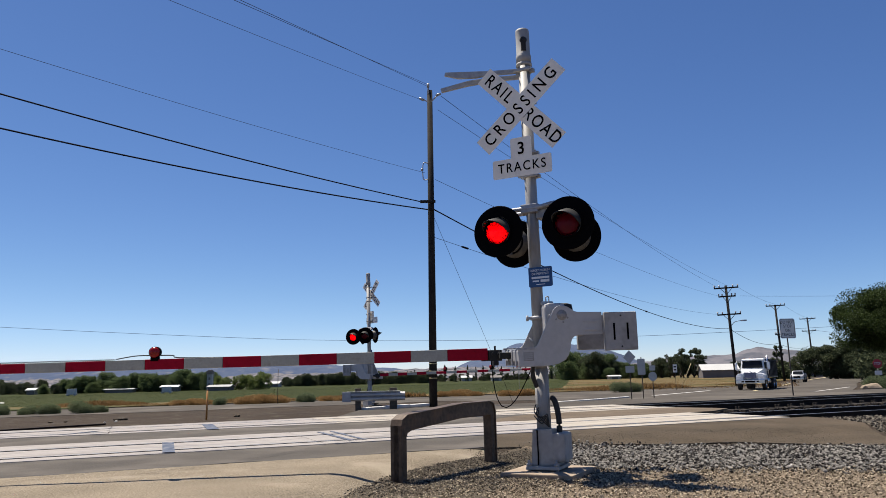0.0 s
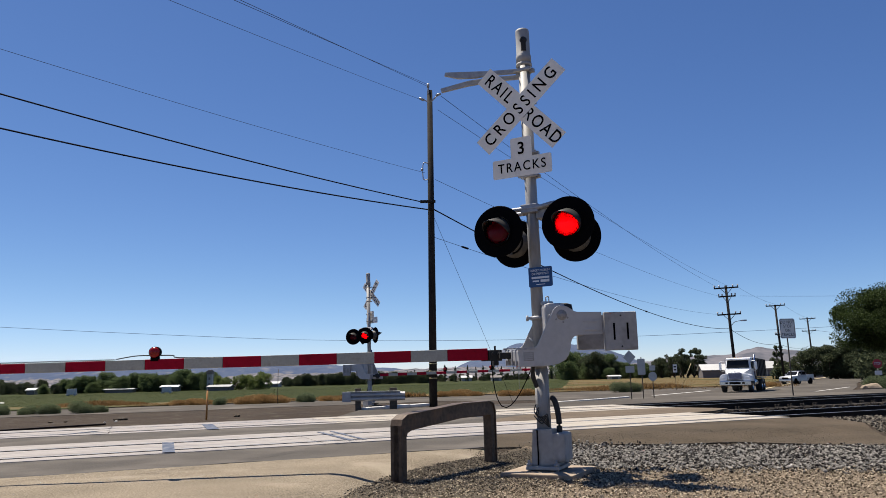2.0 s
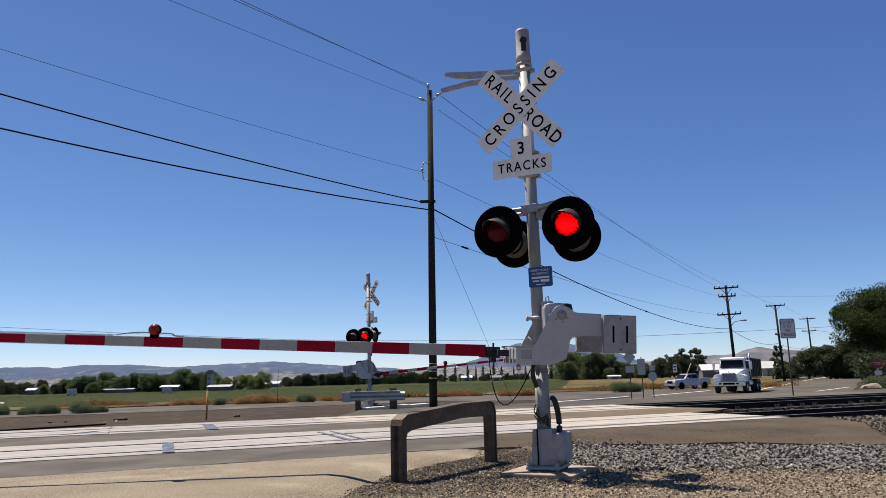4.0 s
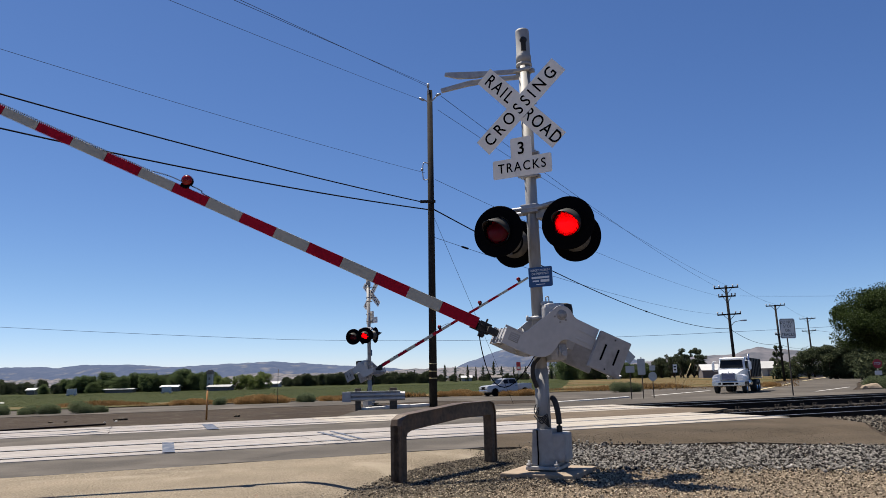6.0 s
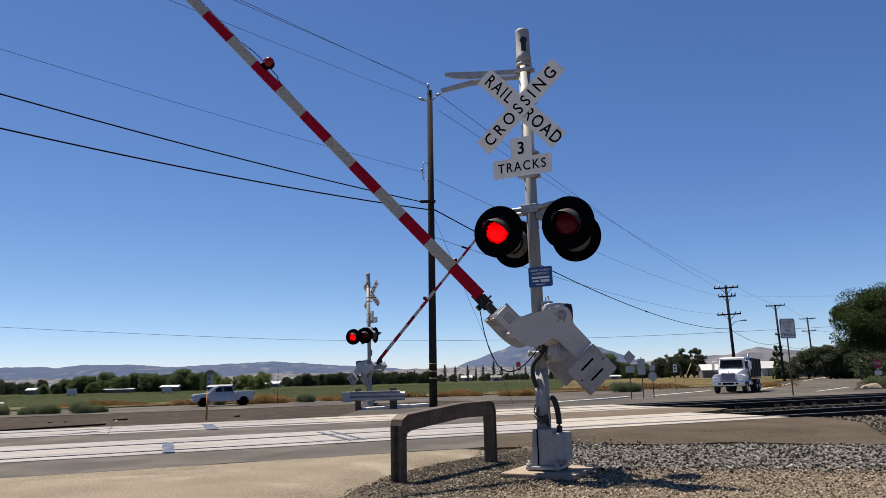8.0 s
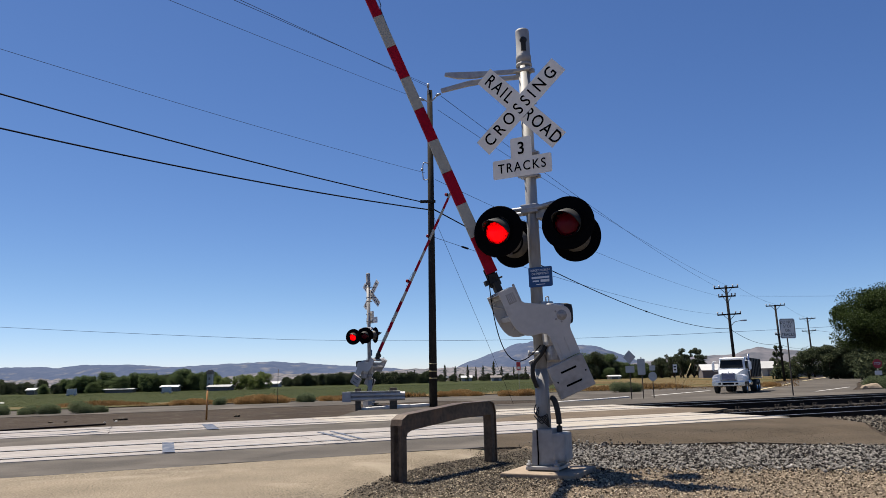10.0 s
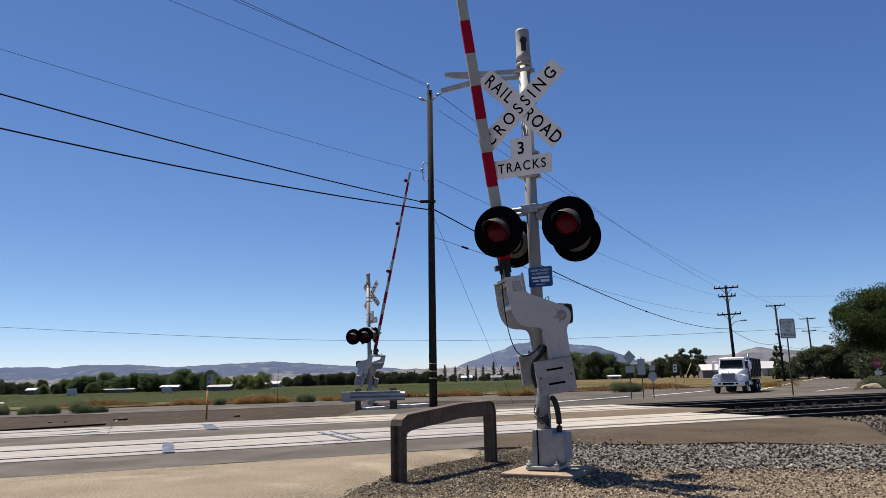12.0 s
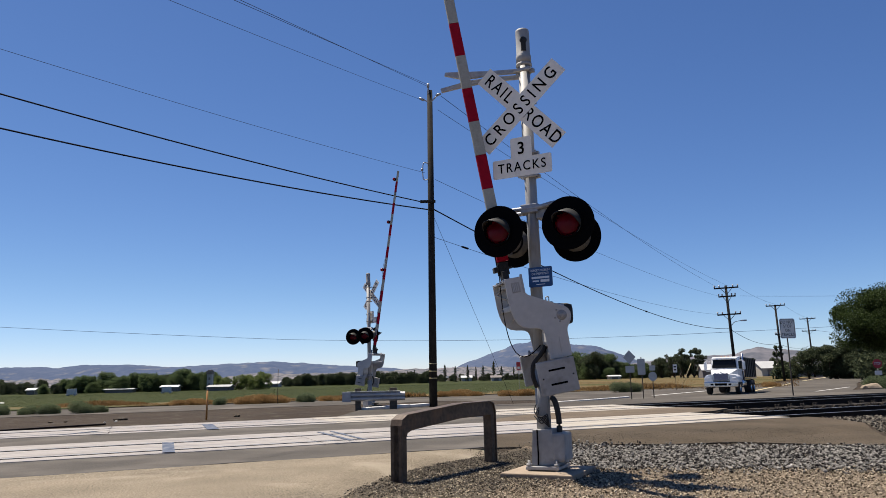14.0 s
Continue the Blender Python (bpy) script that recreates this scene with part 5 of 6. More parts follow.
def dump_truck():
    """Faces -y; its front axle lies near the origin's front."""
    t = thing("dump_truck", pose(0, 0, 0), "white-cabbed dump truck with a dark steel box", "truck")
    def body(name, mat, label, *boxes, bevel=0.03):
        bm = bmesh.new()
        for b in boxes:
            box(bm, *b, bevel)
        return part(name, bm, M[mat], t, label)
    bm = bmesh.new()
    side = [(0.25, 0.95), (0.15, 1.5), (1.55, 1.82), (1.75, 1.82), (1.75, 0.95)]
    a = [bm.verts.new((-0.62 if y < 0.5 else -0.98, y, z)) for y, z in side]
    b = [bm.verts.new((0.62 if y < 0.5 else 0.98, y, z)) for y, z in side]
    bm.faces.new(a), bm.faces.new(b[::-1])
    for i in range(len(side)):
        j = (i + 1) % len(side)
        bm.faces.new((a[i], a[j], b[j], b[i]))
    bmesh.ops.recalc_face_normals(bm, faces=bm.faces)
    bmesh.ops.bevel(bm, geom=bm.edges[:], offset=0.09, segments=3, profile=0.6, affect="EDGES")
    part("hood", smooth(bm), M["truck_white"], t, "sloping white engine hood")
    bm = bmesh.new()
    side = [(1.7, 0.9), (1.7, 1.85), (2.0, 2.62), (2.15, 2.74), (3.25, 2.78), (3.3, 0.9)]
    a = [bm.verts.new((-1.02 if z < 2.3 else -0.92, y, z)) for y, z in side]
    b = [bm.verts.new((1.02 if z < 2.3 else 0.92, y, z)) for y, z in side]
    bm.faces.new(a), bm.faces.new(b[::-1])
    for i in range(len(side)):
        j = (i + 1) % len(side)
        bm.faces.new((a[i], a[j], b[j], b[i]))
    bmesh.ops.recalc_face_normals(bm, faces=bm.faces)
    bmesh.ops.bevel(bm, geom=bm.edges[:], offset=0.05, segments=2, profile=0.6, affect="EDGES")
    cab = part("cab", smooth(bm), M["truck_white"], t, "white day cab")
    bm = bmesh.new()
    a = [bm.verts.new(p) for p in ((-0.88, 1.685, 1.92), (0.88, 1.685, 1.92), (0.80, 1.925, 2.52), (-0.80, 1.925, 2.52))]
    bm.faces.new(a)
    ext = bmesh.ops.extrude_face_region(bm, geom=bm.faces[:])
    bmesh.ops.translate(bm, vec=(0, -0.03, 0.012), verts=[v for v in ext["geom"] if isinstance(v, bmesh.types.BMVert)])
    bmesh.ops.recalc_face_normals(bm, faces=bm.faces)
    part("windshield", bm, M["tinted"], cab, "dark tinted windshield")
    for sx in (-1, 1):
        bm = bmesh.new()
        box(bm, sx * 0.99 - 0.035, sx * 0.99 + 0.035, 2.15, 2.95, 1.85, 2.45, 0.02)
        part("side_window", bm, M["tinted"], cab, "dark side window")
    body("visor", "truck_white", "white sun visor", (-0.9, 0.9, 1.78, 2.02, 2.56, 2.68), bevel=0.03)
    body("grille", "grille", "dark blue-grey mesh grille", (-0.48, 0.48, 0.10, 0.24, 1.02, 1.52), bevel=0.06)
    bm = bmesh.new()
    for s in (-1, 1):
        tube(bm, [(s * 0.02, 0.12, 1.46), (s * 0.18, 0.10, 1.55), (s * 0.40, 0.12, 1.54), (s * 0.52, 0.14, 1.42), (s * 0.50, 0.13, 1.04)], 0.025, 6)
    part("grille_surround", bm, M["chrome"], t, "chrome grille surround")
    bm = bmesh.new()
    box(bm, -0.05, 0.05, 0.26, 0.40, 1.56, 1.66, 0.02)
    part("hood_ornament", bm, M["chrome"], t)
    bump = body("bumper", "chrome", "chrome steel front bumper", (-1.18, 1.18, -0.10, 0.14, 0.55, 0.92), bevel=0.05)
    bm = bmesh.new()
    box(bm, -0.42, 0.42, -0.115, -0.09, 0.66, 0.82)
    for sx in (-0.62, 0.62):
        box(bm, sx - 0.1, sx + 0.1, -0.115, -0.09, 0.68, 0.80)
    part("bumper_slot", bm, M["black"], bump)
    for sx in (-1, 1):
        bm = bmesh.new()
        pts = [(sx * 0.60, 0.88), (sx * 1.19, 0.88), (sx * 1.20, 1.10), (sx * 1.17, 1.24), (sx * 1.09, 1.36), (sx * 0.97, 1.43), (sx * 0.60, 1.47)]
        prism(bm, pts, 0.10, 1.6, bevel=0.07)
        smooth(bm, 0.9)
        part("fender", bm, M["truck_white"], t, "rounded white fender")
        bm = bmesh.new()
        box(bm, sx * 0.92 - 0.17, sx * 0.92 + 0.17, 0.06, 0.16, 1.05, 1.24, 0.05)
        part("headlight", bm, M["lamp_glass"], t, "clear headlight")
        bm = bmesh.new()
        tube(bm, [(sx * 1.0, 1.9, 2.45), (sx * 1.38, 1.8, 2.42), (sx * 1.38, 1.8, 1.75), (sx * 1.0, 1.9, 1.72)], 0.02, 6)
        box(bm, sx * 1.38 - 0.10, sx * 1.38 + 0.10, 1.78, 1.86, 1.8, 2.38, 0.02)
        part("mirror", bm, M["truck_white"], t, "tall door mirror")
        bm = bmesh.new()
        cyl(bm, (sx * 0.95, 1.5, 0.75), (sx * 0.95, 3.2, 0.75), 0.30, seg=18)
        part("fuel_tank", bm, M["chrome"], t, "round metal tank")
    for x in (-0.7, -0.25, 0.0, 0.25, 0.7):
        bm = bmesh.new()
        box(bm, x - 0.035, x + 0.035, 2.2, 2.27, 2.75, 2.79, 0.008)
        part("marker_light", bm, M["amber"], t, "amber roof marker light")
    bm = bmesh.new()
    cyl(bm, (1.05, 3.42, 1.0), (1.05, 3.42, 3.0), 0.07, seg=12)
    part("exhaust", bm, M["chrome"], t, "upright exhaust stack")
    bm = bmesh.new()
    box(bm, -0.45, 0.45, 0.4, 8.3, 0.70, 0.95, 0.02)
    part("chassis", bm, M["dark_body"], t, "dark frame rails")
    bm = bmesh.new()
    side = [(3.6, 1.2), (3.55, 2.60), (3.45, 2.66), (3.45, 2.70), (8.3, 2.62), (8.4, 1.25), (8.0, 1.15)]
    a = [bm.verts.new((-1.2, y, z)) for y, z in side]
    b = [bm.verts.new((1.2, y, z)) for y, z in side]
    bm.faces.new(a), bm.faces.new(b[::-1])
    for i in range(len(side)):
        j = (i + 1) % len(side)
        bm.faces.new((a[i], a[j], b[j], b[i]))
    bmesh.ops.recalc_face_normals(bm, faces=bm.faces)
    for k in range(6):
        for sx in (-1.26, 1.2):
            box(bm, sx, sx + 0.06, 3.9 + 0.8 * k, 4.0 + 0.8 * k, 1.2, 2.58)
    part("dump_box", bm, M["dark_body"], t, "dark ribbed steel dump box")
    bm = bmesh.new()
    box(bm, -1.25, 1.25, 6.0, 6.1, 0.75, 0.95, 0.01)
    box(bm, -1.24, 1.24, 5.2, 8.2, 1.06, 1.12, 0.01)
    part("mud_flap", bm, M["galvanized"], t, "pale rail over the wheels")
    for y, r in ((0.95, 0.5), (5.6, 0.5), (6.9, 0.5)):
        for sx in (-1, 1):
            wheel(t, sx * (1.02 if y < 2 else 0.95), y, r, 0.32 if y < 2 else 0.5, M["chrome"])
    return t


def pickup_truck():
    """Faces -y, centre at the origin."""
    t = thing("pickup_truck", pose(0, 0, 0), "silver four-door pickup truck", "pickup truck")
    def shell(name, mat, label, side, w0, w1, bevel):
        bm = bmesh.new()
        zm = max(z for _, z in side)
        a = [bm.verts.new((-(w1 if z > zm - 0.15 else w0), y, z)) for y, z in side]
        b = [bm.verts.new(((w1 if z > zm - 0.15 else w0), y, z)) for y, z in side]
        bm.faces.new(a), bm.faces.new(b[::-1])
        for i in range(len(side)):
            j = (i + 1) % len(side)
            bm.faces.new((a[i], a[j], b[j], b[i]))
        bmesh.ops.recalc_face_normals(bm, faces=bm.faces)
        bmesh.ops.bevel(bm, geom=bm.edges[:], offset=bevel, segments=2, profile=0.6, affect="EDGES")
        return part(name, smooth(bm), M[mat], t, label)
    shell("body", "pickup_silver", "silver lower body", [(-2.85, 0.45), (-2.85, 0.95), (-2.7, 1.12), (-1.3, 1.22), (-1.2, 1.25), (1.15, 1.25), (1.2, 0.5), (1.2, 0.42)], 0.98, 0.93, 0.05)
    cab = shell("cab", "pickup_silver", "silver crew cab", [(-1.35, 1.2), (-0.62, 1.80), (-0.3, 1.88), (0.85, 1.88), (1.12, 1.25)], 0.93, 0.76, 0.05)
    bed = shell("cargo_bed", "pickup_silver", "silver cargo bed", [(1.22, 0.5), (1.22, 1.33), (2.9, 1.33), (2.92, 0.55)], 0.98, 0.96, 0.03)
    bm = bmesh.new()
    a = [bm.verts.new(p) for p in ((-0.78, -1.27, 1.30), (0.78, -1.27, 1.30), (0.68, -0.72, 1.76), (-0.68, -0.72, 1.76))]
    bm.faces.new(a)
    ext = bmesh.ops.extrude_face_region(bm, geom=bm.faces[:])
    bmesh.ops.translate(bm, vec=(0, -0.015, 0.02), verts=[v for v in ext["geom"] if isinstance(v, bmesh.types.BMVert)])
    bmesh.ops.recalc_face_normals(bm, faces=bm.faces)
    part("windshield", bm, M["tinted"], cab, "dark windshield")
    for sx in (-1, 1):
        for pts in (((-1.02, 1.33), (-0.58, 1.74), (-0.08, 1.78), (-0.08, 1.33)), ((0.0, 1.33), (0.0, 1.78), (0.80, 1.78), (0.98, 1.33))):
            bm = bmesh.new()
            def xo(z, o):
                return sx * (0.93 - (z - 1.2) / 0.68 * 0.15 + o)
            a = [bm.verts.new((xo(z, 0.012), y, z)) for y, z in pts]
            b = [bm.verts.new((xo(z, -0.03), y, z)) for y, z in pts]
            bm.faces.new(a), bm.faces.new(b[::-1])
            for i in range(4):
                bm.faces.new((a[i], a[(i + 1) % 4], b[(i + 1) % 4], b[i]))
            bmesh.ops.recalc_face_normals(bm, faces=bm.faces)
            part("side_window", bm, M["tinted"], cab, "dark side window")
        bm = bmesh.new()
        box(bm, sx * 0.72 - 0.2, sx * 0.72 + 0.2, -2.89, -2.80, 0.82, 1.02, 0.02)
        part("headlight", bm, M["lamp_glass"], t, "clear headlight")
        bm = bmesh.new()
        box(bm, sx * 0.90 - 0.06, sx * 0.90 + 0.06, 2.88, 2.94, 0.8, 1.2, 0.02)
        part("taillight", bm, M["red_plastic"], t, "red taillight")
        bm = bmesh.new()
        box(bm, sx * 1.08 - 0.1, sx * 1.08 + 0.1, -0.95, -0.8, 1.27, 1.47, 0.02)
        part("mirror", bm, M["pickup_silver"], t)
        for y in (-0.15, 0.75):
            bm = bmesh.new()
            box(bm, sx * 0.985 - 0.01, sx * 0.985 + 0.01, y, y + 0.18, 1.08, 1.11)
            part("door_handle", bm, M["black"], t)
    bm = bmesh.new()
    box(bm, -0.5, 0.5, -2.885, -2.80, 0.72, 1.02, 0.03)
    part("grille", bm, M["black"], t, "dark grille")
    bm = bmesh.new()
    box(bm, -0.97, 0.97, -2.95, -2.78, 0.45, 0.68, 0.04)
    part("front_bumper", bm, M["chrome"], t, "bright front bumper")
    bm = bmesh.new()
    box(bm, -0.95, 0.95, 2.86, 3.02, 0.5, 0.68, 0.03)
    part("rear_bumper", bm, M["chrome"], t, "bright rear bumper")
    for y in (-1.85, 1.95):
        for sx in (-0.985, 0.985):
            bm = bmesh.new()
            cyl(bm, (sx - 0.006, y, 0.42), (sx + 0.006, y, 0.42), 0.46, seg=24)
            part("wheel_arch", bm, M["black"], t, "dark wheel arch")
    wheels = []
    for y in (-1.85, 1.95):
        for sx in (-1, 1):
            wheels.append(wheel(t, sx * 0.83, y, 0.40, 0.27, M["chrome"]))
    for o in t.children_recursive:
        round_part = o.name.startswith(("wheel", "rim")) and "arch" not in o.name
        o.data.transform(Matrix.Diagonal((0.80, 0.80, 0.80, 1) if round_part else (0.83, 0.78, 0.82, 1)))
        o.location = (o.location.x * 0.83, o.location.y * 0.78, o.location.z * 0.80)
    return t


truck = dump_truck()
pickup = pickup_truck()


# ---- vegetation ----
def leaves(rng, centre, radii, count, size):
    """Small leaf cards over the shell of a clump."""
    d = rng.normal(size=(count, 3))
    d /= np.linalg.norm(d, axis=1)[:, None]
    p = np.array(centre) + d * np.array(radii) * rng.uniform(0.5, 1.05, (count, 1))
    a, b = rng.normal(size=(2, count, 3))
    a /= np.linalg.norm(a, axis=1)[:, None]
    b -= a * np.sum(a * b, 1)[:, None]
    b /= np.linalg.norm(b, axis=1)[:, None]
    s = size * rng.uniform(0.6, 1.3, (count, 1))
    return np.stack([p - a * s, p + b * s * 0.45, p + a * s, p - b * s * 0.45], 1)


def leaf_mesh(name, cards, mat):
    v = np.concatenate(cards).reshape(-1, 3)
    me = bpy.data.meshes.new(name)
    me.from_pydata(v.tolist(), [], np.arange(len(v)).reshape(-1, 4).tolist())
    me.materials.append(mat)
    return me


def tree_meshes(seed, height, spread, clumps, per, size, mat, trunk_share=0.28, tall=1.0, clump=(0.22, 0.42)):
    rng = np.random.default_rng(seed)
    bm = bmesh.new()
    top = height * trunk_share
    lean = rng.uniform(-0.3, 0.3, 2)
    cyl(bm, (0, 0, -0.3), (lean[0] * 0.4, lean[1] * 0.4, top), height * 0.035, height * 0.024, 9)
    cards = []
    for k in range(clumps):
        a = rng.uniform(0, 6.283)
        h = rng.uniform(0.0, 1.0)
        r = spread * (0.25 + 0.75 * math.sin(math.pi * (0.15 + 0.8 * h)) ** 0.8) * math.sqrt(rng.uniform(0.02, 1.0)) * 0.82
        c = (r * math.cos(a) + lean[0], r * math.sin(a) + lean[1], top * 0.9 + (height - top) * (0.10 + 0.78 * h))
        rad = spread * rng.uniform(*clump)
        cards.append(leaves(rng, c, (rad, rad, rad * rng.uniform(0.6, 0.9) * tall), per, size))
        if k < 9:
            cyl(bm, (lean[0] * 0.4, lean[1] * 0.4, top * rng.uniform(0.75, 1.0)), c, height * 0.014, height * 0.005, 6)
    tme = bpy.data.meshes.new("trunk")
    bm.to_mesh(tme)
    bm.free()
    tme.materials.append(M["bark"])
    return tme, leaf_mesh("crown", cards, mat)


def tree(meshes, x, y, label, scale=1.0, turn=0.0, group="trees", lift=0.0, wide=1.0):
    t = thing("tree", Matrix.Translation(on_land(x, y, lift)) @ pose(0, 0, 0, 0, 0, turn), label, "tree", group)
    for name, me in zip(("trunk", "crown"), meshes):
        ob = new(name, me)
        ob.parent = t
        ob.matrix_basis = Matrix.Diagonal((scale * wide, scale * wide, scale, 1))
    return t


def shrub_mesh(seed, w, h, count, size, mat):
    rng = np.random.default_rng(seed)
    cards = []
    for k in range(14):
        a, r = rng.uniform(0, 6.283), w * math.sqrt(rng.random()) * 0.62
        cards.append(leaves(rng, (r * math.cos(a), r * math.sin(a), h * rng.uniform(0.25, 0.62)), (w * 0.4, w * 0.4, h * 0.40), count, size))
    return leaf_mesh("shrub", cards, mat)


def shrub(me, x, y, label, scale=1.0, group="shrubs"):
    ob = new("shrub", me)
    ob.matrix_basis = Matrix.Translation(on_land(x, y, -0.1)) @ pose(0, 0, 0, 0, 0, random.uniform(0, 360)) @ Matrix.Diagonal((scale, scale, scale, 1))
    return tagged(ob, label, "shrub", group)


broad = [tree_meshes(10 + k, 7.5, 4.6, 34, 420, 0.17, M["far_leaf"], 0.06) for k in range(3)]
dusky = [tree_meshes(20 + k, 8.0, 3.8, 30, 400, 0.16, M["dark_leaf"], 0.07) for k in range(3)]
pale_tree = [tree_meshes(30 + k, 6.0, 3.4, 20, 340, 0.17, M["light_leaf"], 0.06) for k in range(2)]
def conifer_meshes(seed, height, spread, mat):
    rng = np.random.default_rng(seed)
    bm = bmesh.new()
    cyl(bm, (0, 0, -0.3), (0, 0, height * 0.97), height * 0.022, 0.03, 7)
    cards = []
    bald = rng.uniform(0.06, 0.2)
    for k in range(26):
        h = bald + (1.0 - bald) * (k + rng.random()) / 26
        reach = spread * (1.02 - h) ** 0.75 * rng.uniform(0.45, 1.1)
        for _ in range(3):
            a = rng.uniform(0, 6.283)
            c = (reach * 0.6 * math.cos(a), reach * 0.6 * math.sin(a), height * h - 0.12 * reach)
            cards.append(leaves(rng, c, (reach * 0.55 + 0.08, reach * 0.55 + 0.08, 0.22), 16, 0.22))
    tme = bpy.data.meshes.new("trunk")
    bm.to_mesh(tme)
    bm.free()
    tme.materials.append(M["bark"])
    return tme, leaf_mesh("crown", cards, mat)


slim = [conifer_meshes(40 + k, 8.0, 1.1 + 0.5 * (k % 3), M["dark_leaf"]) for k in range(5)]


def far_row(b0, b1, y0, y1, count, kinds, s0, s1, seed, label, wide=1.0):
    """Trees along a stretch of the far land; b is the sideways share of the distance."""
    rng = np.random.default_rng(seed)
    for k in range(count):
        b = b0 + (b1 - b0) * (k + rng.uniform(0.1, 0.9)) / count
        y = rng.uniform(y0, y1)
        tree(kinds[int(rng.integers(len(kinds)))], b * y, y, label, rng.uniform(s0, s1), rng.uniform(0, 360), "far trees", -0.5, wide)


far_row(-0.605, -0.54, 190, 215, 6, dusky, 0.45, 0.65, 1, "dark bushy tree beyond the crop field")
far_row(-0.54, -0.47, 185, 205, 7, broad + dusky, 0.4, 0.6, 2, "bushy green tree beyond the crop field")
far_row(-0.49, -0.385, 185, 205, 13, broad, 0.55, 0.78, 3, "broad green orchard tree beyond the crop field")
far_row(-0.385, -0.31, 190, 210, 10, broad + dusky, 0.6, 0.85, 4, "broad green tree beyond the crop field")
far_row(-0.315, -0.235, 178, 190, 6, pale_tree, 0.62, 0.85, 5, "light green round tree beyond the field")
far_row(-0.215, -0.10, 255, 290, 40, slim[:1] + dusky, 0.42, 0.68, 6, "dark conifer in a distant windbreak")
far_row(-0.10, -0.02, 255, 290, 26, slim[:1] + dusky, 0.42, 0.7, 7, "dark conifer in a distant windbreak")
far_row(-0.02, 0.15, 300, 340, 13, slim, 0.75, 1.3, 8, "tall thin dark conifer behind the field")
far_row(-0.02, 0.16, 330, 360, 26, dusky, 0.35, 0.55, 9, "low dark tree behind the field")
far_row(0.155, 0.215, 230, 260, 11, dusky + broad, 0.8, 1.45, 10, "dark green tree behind the dry field")
far_row(0.205, 0.30, 230, 270, 15, dusky + broad, 0.5, 1.0, 11, "dark green tree behind the dry field")
gum = [tree_meshes(60 + k, 9.0, 3.0, 34, 190, 0.16, M["dark_leaf"], 0.10, 1.1, (0.12, 0.30)) for k in range(3)]
far_row(0.297, 0.338, 215, 225, 7, gum, 0.85, 1.12, 12, "tall dark spreading tree behind the dry field")
far_row(0.345, 0.50, 290, 320, 14, dusky, 0.6, 0.95, 13, "dark tree behind the sheds")
far_row(0.515, 0.60, 118, 140, 12, dusky, 0.62, 0.82, 14, "dense dark green tree lining the road", 1.25)
for k in range(7):
    tree(dusky[k % 3], 62.0 + 2.6 * k, 128.0 - 2.0 * k, "dense dark green tree lining the road", 0.72 + 0.05 * (k % 3), 40 * k, "roadside trees", wide=1.2)
cypress = tree_meshes(71, 8.5, 0.75, 22, 60, 0.25, M["dark_leaf"], 0.04, 1.6)
for x, y in ((66.6, 150.0), (68.2, 151.5)):
    tree(cypress, x, y, "slim dark cypress beside the road", 0.85, 0, "cypresses")
big = tree_meshes(77, 11.9, 7.6, 80, 1700, 0.12, M["leaf"], 0.36, 1.0, (0.15, 0.33))
tree(big, 53.9, 89.0, "large rounded green shade tree beside the road", 1.0, 30, "shade trees")
tree(big, 63.0, 93.0, "large rounded green shade tree beside the road", 1.0, 150, "shade trees")
under = shrub_mesh(81, 4.0, 4.5, 130, 0.25, M["dark_leaf"])
for x, y in ((60.0, 104.0), (66.0, 105.0), (72.0, 106.0)):
    shrub(under, x, y, "dense dark shrub under the shade tree", 1.0, "dark shrubs")

sage = [shrub_mesh(90 + k, 1.6, 1.5, 800, 0.06, M["sage"]) for k in range(3)]
for x, y, s in ((-29.8, 50.0, 0.55), (-27.6, 49.5, 0.46), (-26.4, 49.8, 0.55), (-24.0, 49.6, 0.62), (-23.2, 50.2, 0.42), (-18.6, 61.5, 0.48), (-11.9, 63.5, 0.62), (31.2, 54.2, 0.72), (32.3, 54.5, 0.72), (16.3, 70.0, 0.75), (17.4, 70.3, 0.7)):
    shrub(sage[int(abs(x)) % 3], x, y, "grey-green sage shrub at the roadside", s, "sage shrubs")
dry = [shrub_mesh(97 + k, 1.6, 1.0, 800, 0.05, M["dry_weed"]) for k in range(3)]
for x, y, s in ((-22.6, 63.2, 0.62), (-21.2, 63.0, 0.70), (-19.9, 63.4, 0.58), (-16.6, 62.0, 0.85), (-15.2, 62.3, 0.95), (-14.0, 62.6, 0.80), (-10.4, 65.5, 0.62), (-9.2, 65.2, 0.5), (-4.6, 66.0, 0.5), (-0.4, 70.2, 0.7), (1.2, 70.6, 0.8), (2.6, 70.0, 0.6), (5.4, 66.8, 0.7), (6.7, 66.5, 0.8), (8.0, 66.9, 0.55), (33.8, 78.0, 0.7)):
    shrub(dry[int(abs(x) * 3) % 3], x, y, "tawny clump of dry weeds at the field edge", s, "dry weed clumps")
brush = shrub_mesh(95, 2.0, 2.2, 150, 0.2, M["dark_leaf"])
shrub(brush, 62.5, 138.0, "low dark brush by the pole", 1.4, "dark shrubs")
def rock():
    bm = bmesh.new()
    bmesh.ops.create_icosphere(bm, subdivisions=2, radius=1.0)
    for v in bm.verts:
        v.co *= 1 + 0.25 * noise.noise(v.co * 1.7)
    ob = part("boulder", bm, M["pad"])
    ob.matrix_basis = Matrix.Translation(on_land(30.2, 53.4, 0.1)) @ Matrix.Diagonal((0.75, 0.5, 0.32, 1))
    tagged(ob, "low tan boulder beside a sage shrub", "rock")
rock()


